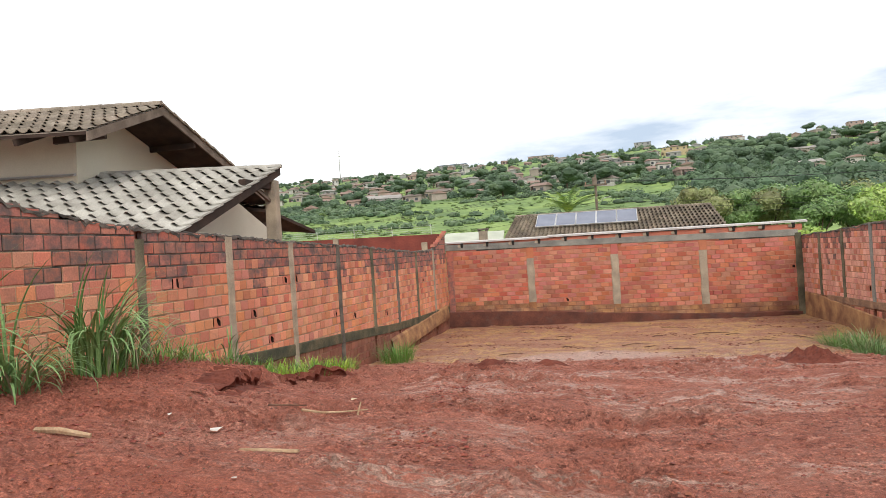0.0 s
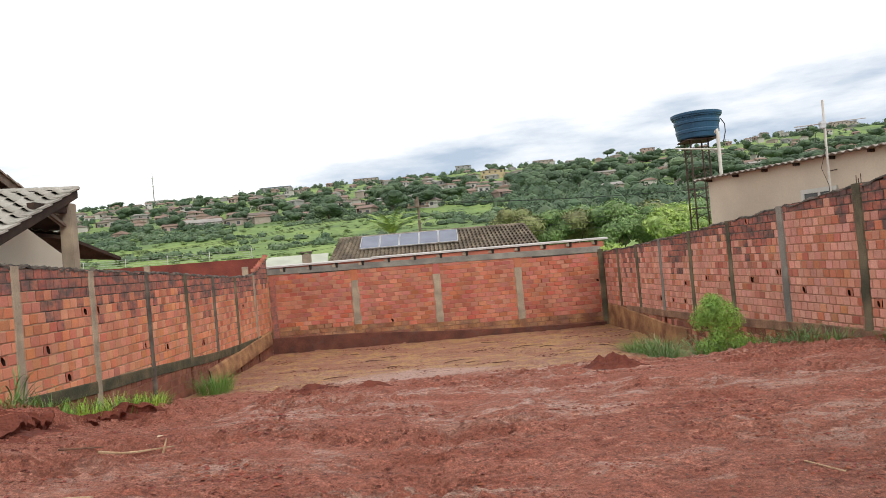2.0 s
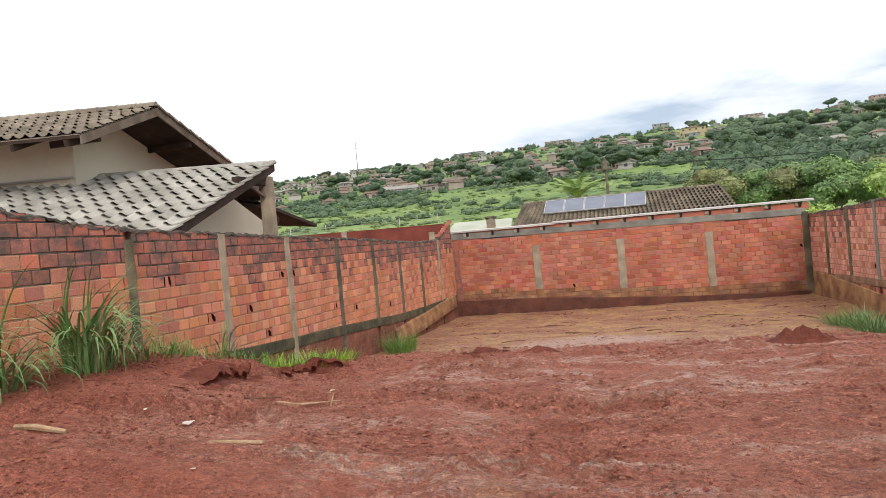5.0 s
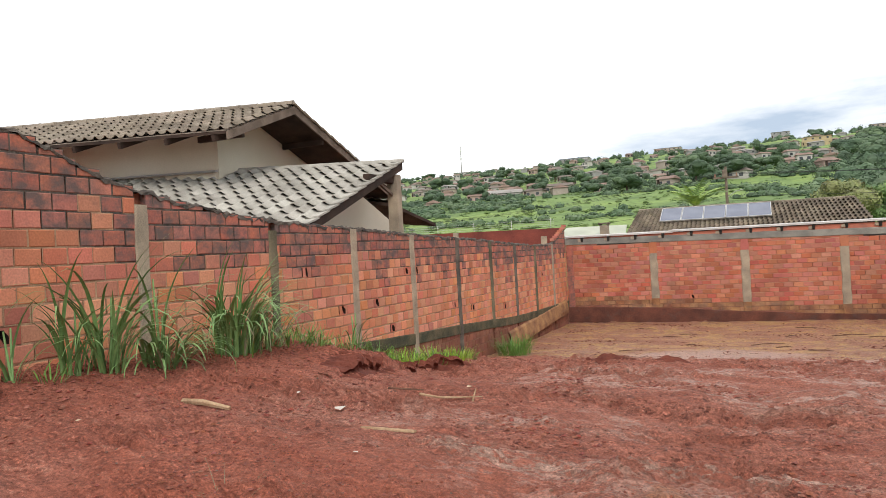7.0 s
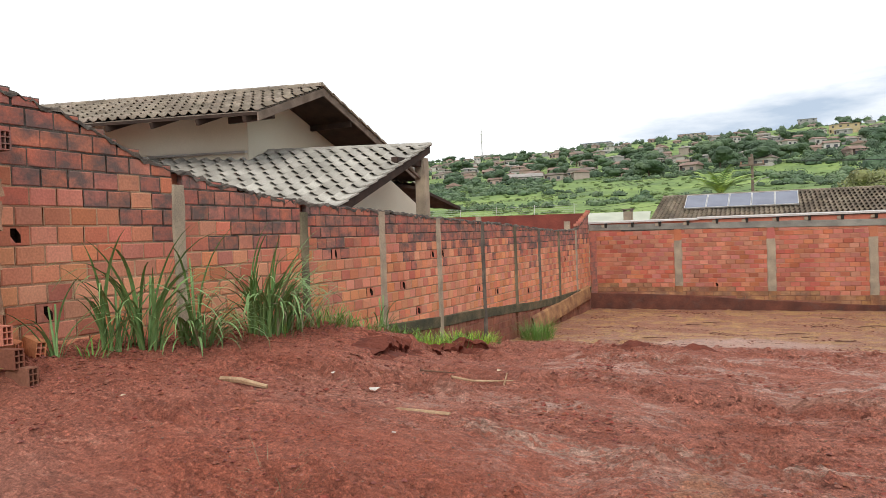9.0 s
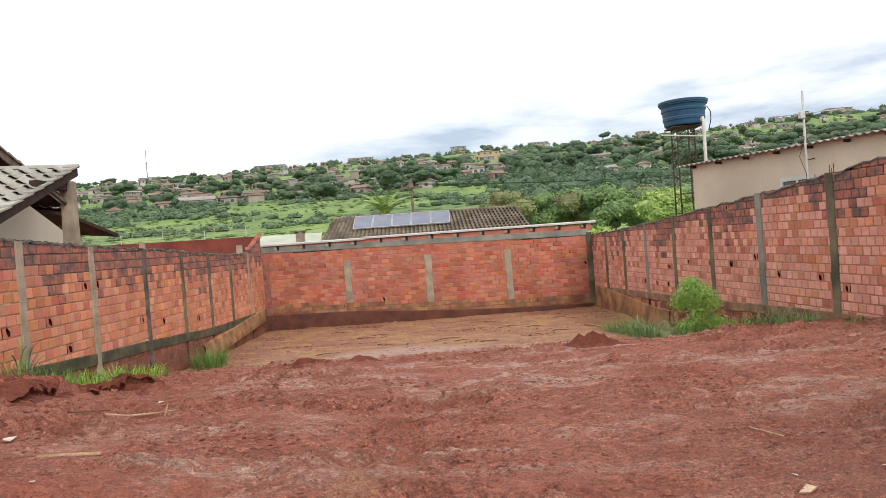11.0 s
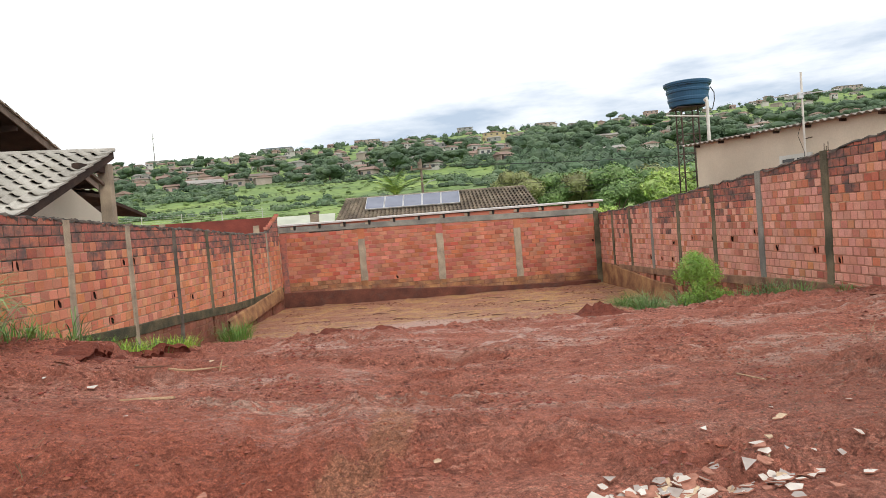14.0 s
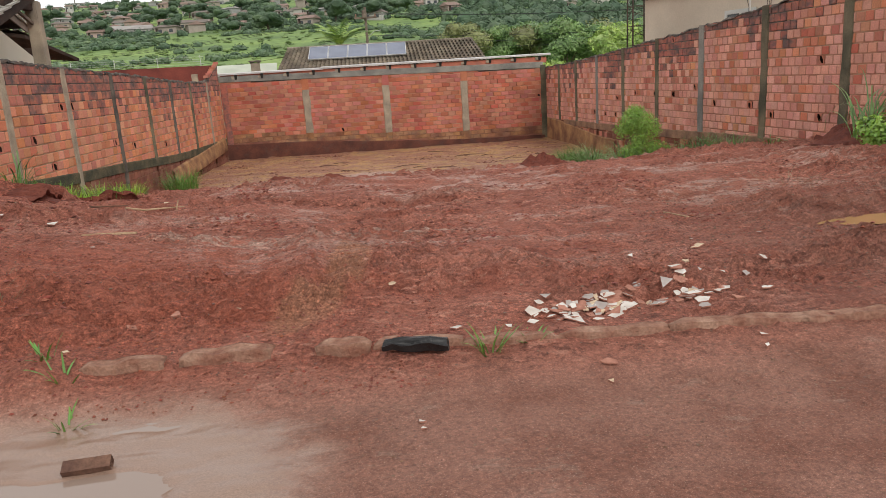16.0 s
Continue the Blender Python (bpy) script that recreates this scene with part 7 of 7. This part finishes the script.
scrub("ridge_trees", 240, ((-0.68, 0.9), (700, 735)), 3.0, "far_leaf_dark", "trees along the ridge between the buildings", 37, -0.1, 60, 1.0)


# ---------- loose things on the lot ----------
def lay(th, x, y, lift=0.0, turn=0.0, tilt=(0.0, 0.0)):
    e = 0.12
    z = ground_z(x, y)
    n = Vector((ground_z(x - e, y) - ground_z(x + e, y), ground_z(x, y - e) - ground_z(x, y + e), 2 * e)).normalized()
    q = Vector((0, 0, 1)).rotation_difference(n).to_matrix().to_4x4()
    th.matrix_basis = Matrix.Translation((x, y, z + lift)) @ q @ Matrix.Rotation(turn, 4, "Z") @ Matrix.Rotation(tilt[0], 4, "X") @ Matrix.Rotation(tilt[1], 4, "Y")
    return th


def shard(r, size, mat, edge, thick=0.008):
    """A broken ceramic tile piece with a glazed face on a clay body."""
    n = r.choice((3, 4, 4, 5, 5))
    pts, a0 = [], r.uniform(0, 6.28)
    for k in range(n):
        a = a0 + 2 * math.pi * (k + r.uniform(-0.3, 0.3)) / n
        q = size * r.uniform(0.6, 1.15)
        pts.append((q * math.cos(a), q * math.sin(a) * 0.75))
    bm = bmesh.new()
    lo, hi = [bm.verts.new((x, y, 0)) for x, y in pts], [bm.verts.new((x * 0.98, y * 0.98, thick)) for x, y in pts]
    bm.faces.new(lo[::-1])
    bm.faces.new(hi)
    for k in range(n):
        bm.faces.new((lo[k], lo[(k + 1) % n], hi[(k + 1) % n], hi[k]))
    ob = part("tile_shard", bm, [mat, edge])
    for p in ob.data.polygons:
        p.material_index = 0 if p.normal.z > 0.5 else 1
    return ob


rnd = random.Random(41)
SHARD = {"shard_white": "broken white glazed tile shard on red earth", "shard_clay": "broken red clay tile shard on red earth", "shard_beige": "broken beige tile shard on red earth", "shard_grey": "broken grey glazed tile shard on red earth"}
heaps = ((7.38, -22.88, 0.36, 0.16, 84), (8.10, -22.86, 0.22, 0.20, 40), (8.20, -22.55, 0.30, 0.24, 14))
for cx, cy, sx, sy, n in heaps:
    for k in range(n):
        mat = rnd.choices(("shard_white", "shard_clay", "shard_beige", "shard_grey"), (5, 4, 1, 3))[0]
        ob = shard(rnd, rnd.uniform(0.028, 0.078), mat, "shard_clay" if mat != "shard_beige" else "shard_beige")
        g = (rnd.gauss(0, 0.55), rnd.gauss(0, 0.55))
        lay(ob, cx + g[0] * sx, cy + g[1] * sy, 0.004 + 0.03 * math.exp(-(g[0] ** 2 + g[1] ** 2) * 2) * rnd.random(), rnd.uniform(0, 6.28), (rnd.uniform(-0.2, 0.2), rnd.uniform(-0.2, 0.2)))
        tagged(ob, SHARD[mat], "tile shard", "broken tiles near the kerb")
for x, y, s, mat in ((6.49, -23.03, 0.055, "shard_white"), (7.28, -23.10, 0.11, "shard_white"), (6.22, -24.00, 0.030, "shard_white"), (6.23, -24.08, 0.028, "shard_white"), (7.30, -23.73, 0.04, "shard_beige"), (7.33, -23.55, 0.05, "shard_clay"),
                     (8.30, -23.45, 0.03, "shard_white"), (8.28, -23.53, 0.03, "shard_white"), (8.52, -21.92, 0.10, "shard_beige"), (8.60, -21.63, 0.05, "shard_white"), (7.95, -22.05, 0.05, "shard_white"), (8.62, -22.85, 0.06, "shard_white"),
                     (8.85, -22.35, 0.05, "shard_white"), (9.2, -21.6, 0.03, "shard_white"), (12.25, -16.7, 0.09, "shard_white"), (12.0, -15.2, 0.06, "shard_white"), (10.5, -14.2, 0.14, "shard_beige"), (9.7, -17.5, 0.07, "shard_clay"),
                     (4.6, -22.5, 0.05, "shard_clay"), (4.35, -22.65, 0.05, "shard_clay"), (5.05, -22.55, 0.04, "shard_beige"), (4.05, -23.0, 0.04, "shard_beige"), (5.9, -21.9, 0.03, "shard_clay"), (6.1, -22.3, 0.04, "shard_beige"), (2.89, -20.41, 0.085, "shard_white"),
                     (3.36, -18.55, 0.10, "shard_beige"), (3.9, -17.2, 0.10, "shard_white"), (4.25, -13.47, 0.24, "shard_white"), (2.4, -20.3, 0.03, "shard_white"), (3.7, -21.5, 0.03, "shard_white"), (1.5, -21.9, 0.06, "shard_beige"), (5.2, -20.9, 0.05, "shard_clay")):
    ob = lay(shard(rnd, s, mat, "shard_clay"), x, y, 0.006, rnd.uniform(0, 6.28), (rnd.uniform(-0.12, 0.12), rnd.uniform(-0.12, 0.12)))
    tagged(ob, SHARD[mat], "tile shard")


def stick(points, r, mat, label, name="stick"):
    pts = [Vector((p[0], p[1], ground_z(p[0], p[1]) + p[2])) for p in points]
    o = pts[0].copy()
    ob = part(name, tube([p - o for p in pts], r, 6), mat)
    ob.matrix_basis = Matrix.Translation(o)
    tagged(ob, label, "stick")


slat = part("wood_slat", box((-0.24, -0.028, 0), (0.24, 0.028, 0.022), 0.004, cuts=2, rough=0.006), "wood_pale")
tagged(lay(slat, 3.52, -20.69, 0.01, 0.05), "pale split wooden slat lying on red earth", "wood")
stick([(3.3, -19.62, 0.02), (3.45, -19.5, 0.05), (3.6, -19.52, 0.04), (3.82, -19.3, 0.03)], [0.014, 0.012, 0.01, 0.005], "wood_pale", "pale dry branch half buried in red mud")
stick([(3.75, -19.4, 0.0), (3.78, -19.36, 0.14)], [0.012, 0.006], "wood_pale", "short pale twig standing in red mud")
stick([(2.9, -19.5, 0.02), (3.25, -19.4, 0.05)], [0.012, 0.006], "root", "thin brown twig on red mud")
stick([(1.6, -20.9, 0.02), (1.9, -21.0, 0.04), (2.15, -20.95, 0.02)], [0.03, 0.028, 0.02], "wood_pale", "pale piece of branch beside a small pit")
for k in range(16):
    x, y = rnd.uniform(1.5, 11), rnd.uniform(-7.5, -1.0)
    a = rnd.uniform(-0.6, 0.6)
    l = rnd.uniform(0.3, 0.9)
    stick([(x + l * t * math.cos(a), y + l * t * math.sin(a) + 0.05 * math.sin(5 * t + k), 0.01 + 0.02 * math.sin(3 * t)) for t in (0, 0.33, 0.66, 1)], [0.014, 0.012, 0.01, 0.005], "root", "dark root lying on ochre silt")
stick([(9.2, -18.0, 0.01), (9.35, -18.2, 0.03)], [0.01, 0.008], "wood_pale", "short pale twig on trampled earth")
stick([(8.75, -20.6, 0.01), (8.9, -20.85, 0.03)], [0.008, 0.006], "wood_pale", "short pale twig on trampled earth")


def earth_mound(x, y, rx, ry, h, seed, label, jag=0.5, mat="earth_heap"):
    """A crumbly mound of dug earth with a broken crest."""
    bm = bmesh.new()
    n = 26
    grid = []
    for j in range(n + 1):
        row = []
        for i in range(n + 1):
            u, w = 2 * i / n - 1, 2 * j / n - 1
            d = math.sqrt(u * u + w * w)
            q = Vector((u * 2.2 + seed, w * 2.2, seed))
            edge = 1.0 + 0.25 * noise.noise(q * 1.1)
            k = max(0.0, 1 - d / edge)
            z = h * (smooth(0, 0.85, k) * (1 - jag * 0.45) + jag * k * (0.6 + 1.0 * noise.noise(q * 1.5) + 0.6 * noise.noise(q * 3.6)))
            z += h * jag * min(1.0, 3 * k) * (0.5 * abs(noise.noise(q * 2.6 + Vector((3, 1, 0)))) + 0.22 * noise.noise(q * 6.5) + 0.10 * noise.noise(q * 13))
            px_, py_ = x + u * rx, y + w * ry
            row.append(bm.verts.new((u * rx, w * ry, ground_z(px_, py_) - ground_z(x, y) + z - (0.03 if k <= 0.02 else 0))))
        grid.append(row)
    for p, q in zip(grid, grid[1:]):
        for i in range(n):
            bm.faces.new((p[i], p[i + 1], q[i + 1], q[i]))
    ob = part("earth_mound", bm, mat, shade=False)
    ob.matrix_basis = Matrix.Translation((x, y, ground_z(x, y)))
    tagged(ob, label, "earth mound")


earth_mound(8.95, -13.8, 0.58, 0.36, 0.15, 3, "small heap of dark freshly dug earth", 0.9)
# two added low mounds whose dark colour stands in for pit shade
earth_mound(3.95, -13.5, 0.45, 0.2, 0.05, 7, "low dark mound standing in for the shade of a small pit")
earth_mound(4.95, -13.78, 0.4, 0.18, 0.04, 9, "low dark mound standing in for the shade of a small pit")


def cut_bank(ends, y0, y1, tall):
    """Broken edge of a cut bank: crumbled foot, undercut and a ragged overhanging lip, its shade painted by the dark
    earth colour; ends: (y, x) of the edge.
    """
    bm = bmesh.new()
    rows = []
    for y in np.arange(y0, y1, 0.045):
        q = Vector((0.0, y * 2.3, 4.0))
        x = profile(ends, y) + 0.17 * noise.noise(q) + 0.09 * noise.noise(q * 3.1) + 0.04 * noise.noise(q * 8.3)
        low = ground_z(x + 0.30, y)
        ease = float(smooth(y0, y0 + 0.9, y) * smooth(y1, y1 - 0.25, y))
        h = tall * ease * (0.75 + 0.45 * noise.noise(q * 1.7) + 0.35 * noise.noise(q * 5.0))
        bite = 0.05 + 0.06 * noise.noise(q * 4.0 + Vector((7, 0, 0)))
        back = max(ground_z(x - 0.5, y), low)
        spots = ((0.26, -0.03), (0.13, 0.03 + 0.05 * noise.noise(q * 6.0)), (0.04, 0.05), (-bite, 0.35 * h), (-0.4 * bite, 0.72 * h), (0.035, 0.86 * h), (0.02, h), (-0.08, h + 0.01 + 0.03 * noise.noise(q * 7.0)))
        row = []
        for k, (d, z) in enumerate(spots):
            w = noise.noise_vector(Vector((k * 0.9, y * 9.0, 2.0)))
            row.append(bm.verts.new((x + d + 0.025 * w.x, y + 0.02 * w.y, low + z + 0.02 * ease * w.z)))
        row.append(bm.verts.new((x - 0.30, y, 0.5 * (low + h + back) + 0.03 * noise.noise(q * 5.0))))
        row.append(bm.verts.new((x - 0.60, y, ground_z(x - 0.60, y) - 0.03)))
        rows.append(row)
    for p, q in zip(rows, rows[1:]):
        for k in range(len(p) - 1):
            bm.faces.new((p[k], p[k + 1], q[k + 1], q[k]))
    tagged(part("cut_bank", bm, "earth_heap"), "broken dark edge of the cut red earth bank", "earth bank")


cut_bank([(-19.2, 1.85), (-18.4, 1.95), (-17.2, 1.50), (-15.3, 0.92), (-14.3, 0.85), (-13.4, 1.1)], -19.2, -13.2, 0.29)
earth_mound(13.45, -16.8, 0.9, 1.1, 0.27, 11, "red earth bank slumped against the boundary wall", 0.3)


# kerb stones along the street edge
def kerb(x0, x1, seed, sunk=0.0):
    w = x1 - x0
    bm = box((-w / 2, -0.055, -0.22), (w / 2, 0.055, 0.042 - sunk), 0.0, cuts=7)
    for v in bm.verts:
        edge = abs(v.co.x) / (w / 2)
        d = noise.noise_vector(v.co * 6 + Vector((seed, 0, 0)))
        d2 = noise.noise_vector(v.co * 19 + Vector((0, seed, 0)))
        v.co += Vector((d.x * 0.03 + d2.x * 0.012, d.y * 0.03 + d2.y * 0.014, d.z * 0.028 + d2.z * 0.012))
        if v.co.z > 0 - sunk:
            v.co.y *= 0.82
            v.co.z -= 0.022 * smooth(0.85, 1.05, edge)
    ob = part("kerb_stone", bm, "stone", shade=True)
    x = (x0 + x1) / 2
    y = -23.15 - float(np.interp(x, [5.3, 9.1, 12.5], [0.0, 0.18, 0.29]))
    slope = math.atan2(float(np.interp(x1, [5.3, 9.1, 12.5], [0.0, 0.18, 0.29]) - np.interp(x0, [5.3, 9.1, 12.5], [0.0, 0.18, 0.29])), w)
    ob.matrix_basis = Matrix.Translation((x, y, 0.335)) @ Matrix.Rotation(-slope, 4, "Z")
    tagged(ob, "worn mud-caked kerb stone at the street edge", "kerb stone", "row of kerb stones")


for i, (a, b, s) in enumerate(((3.3, 3.80, 0.03), (4.20, 4.70, 0.0), (4.80, 5.36, -0.01), (5.63, 5.94, -0.005), (5.97, 6.52, 0.008), (6.50, 7.14, 0.03), (7.10, 7.84, 0.026), (7.80, 8.64, 0.014), (8.60, 9.44, 0.02), (9.40, 10.24, 0.025), (10.2, 11.04, 0.03), (11.0, 11.8, 0.03))):
    kerb(a, b, i * 3.1, s)
bag = box((-0.19, -0.05, -0.02), (0.19, 0.05, 0.035), 0.0, cuts=6)
for v in bag.verts:
    v.co += noise.noise_vector(v.co * 9) * 0.022 + Vector((0, 0, 0.012 * math.sin(v.co.y * 90)))
    v.co.z *= 1.0 - 0.5 * smooth(0.12, 0.22, abs(v.co.x))
tagged(lay(part("plastic_strip", bag, "rubber", shade=False), 6.23, -23.27, 0.045, -0.06), "crumpled black plastic strip beside the kerb", "plastic")
th = empty("hollow_brick")
hollow_end(Matrix.Rotation(radians(90), 4, "Z"), "shell", th, "root")
lay(th, 4.72, -24.13, 0.022, 0.12, (radians(20), 0))
th.matrix_basis = th.matrix_basis @ Matrix.Diagonal((0.82, 0.75, 0.30, 1))
tagged(th, "broken muddy hollow brick lying in the puddle", "brick")
for i, (x, y, t) in enumerate(((0.28, -21.9, 0.3), (0.36, -21.75, -0.2))):
    th = empty("hollow_brick")
    hollow_end(Matrix.Rotation(radians(90), 4, "Z"), "shell", th, "brick")
    tagged(lay(th, x, y, 0.06, t), "loose hollow brick lying at the wall end", "brick")


def scatter(name, count, region, sizes, mat, label, seed, mask=None, flat=0.6, category="gravel"):
    """Uncountable crumbs of earth or gravel lying on the ground."""
    r = np.random.RandomState(seed)
    pts = np.column_stack([r.uniform(region[0], region[1], count * 4), r.uniform(region[2], region[3], count * 4)])
    if mask is not None:
        pts = pts[mask(pts[:, 0], pts[:, 1]) > r.uniform(0, 1, len(pts))]
    pts = pts[:count]
    n = len(pts)
    z = ground_height(pts[:, 0], pts[:, 1])
    base = np.array([(1, 0, 0), (-1, 0, 0), (0, 1, 0), (0, -1, 0), (0, 0, 1), (0, 0, -0.6), (0.6, 0.6, 0.5), (-0.6, -0.6, 0.5)])
    tri = [(0, 6, 2), (0, 3, 4), (0, 4, 6), (6, 4, 2), (2, 4, 1), (1, 4, 7), (7, 4, 3), (1, 7, 3), (0, 2, 5), (2, 1, 5), (1, 3, 5), (3, 0, 5)]
    s = sizes[0] + (sizes[1] - sizes[0]) * r.uniform(0, 1, n) ** 3.5
    ang = r.uniform(0, 6.28, n)
    b = base[None] * (1 + r.uniform(-0.35, 0.35, (n, 8, 3))) * s[:, None, None] * np.array([1, 0.8, flat])
    c, sn = np.cos(ang)[:, None], np.sin(ang)[:, None]
    v = np.stack([b[:, :, 0] * c - b[:, :, 1] * sn + pts[:, :1], b[:, :, 0] * sn + b[:, :, 1] * c + pts[:, 1:], b[:, :, 2] + (z + s * flat * 0.25)[:, None]], -1).reshape(-1, 3)
    f = (np.array(tri)[None] + 8 * np.arange(n)[:, None, None]).reshape(-1, 3)
    ob = raw(name, v.tolist(), f.tolist(), mat)
    tagged(ob, label, category, kind="stuff")


def lumpy(x, y):
    return smooth(0.0, 0.6, value_noise(x * 0.9 + 3, y * 1.1, 31)) * (0.3 + 0.7 * smooth(-8, -12, y))


scatter("earth_clods", 17000, (0.5, 12.8, -22.9, -8), (0.005, 0.034), "clod", "crumbled red earth clods over the lot", 3, lumpy, flat=0.45)
scatter("bank_clods", 8000, (0.15, 2.8, -22.2, -11), (0.005, 0.030), "clod", "crumbled red earth on the bank beside the wall", 4, lambda x, y: np.exp(-x / 1.2))
scatter("street_gravel", 8000, (2.5, 11.5, -26.0, -23.2), (0.002, 0.012), "pebble", "brown gravel pressed into the street", 5,
        lambda x, y: (0.15 + 0.85 * smooth(-0.1, 0.5, value_noise(x * 0.8, y * 0.9, 33))) * smooth(1.0, 1.4, ((x - 4.5) / 1.3) ** 2 + ((y + 24.42) / 1.0) ** 2), flat=0.4)
scatter("lot_gravel", 10000, (2.0, 12.5, -23.0, -17.0), (0.003, 0.016), "pebble", "fine brown gravel on trampled earth", 6, lambda x, y: 0.2 + 0.8 * smooth(7, 10, x))
scatter("near_crumbs", 6000, (2.0, 11.5, -23.1, -18.5), (0.004, 0.018), "clod", "red earth crumbs on the trodden ground", 12, lambda x, y: 0.12 + 0.88 * smooth(0.05, 0.4, value_noise(x * 1.1, y * 2.1, 36)), flat=0.55)
scatter("kerb_rubble", 5000, (2.6, 6.4, -23.6, -21.6), (0.003, 0.016), "clod", "red rubble crumbs behind the kerb", 7)
scatter("silt_crumbs", 5000, (0.6, 12.0, -9.5, -0.4), (0.008, 0.05), "earth_heap", "dark mud crumbs strewn over the silt", 9, lambda x, y: 0.04 + smooth(0.35, 0.6, value_noise(x * 0.5 + 0.3 * y, y * 1.3, 35)), flat=0.3)


# ---------- single bricks of the walls ----------
for w, singles, place, a, n in SINGLES:
    lay_singles(w, singles, place, a, n)
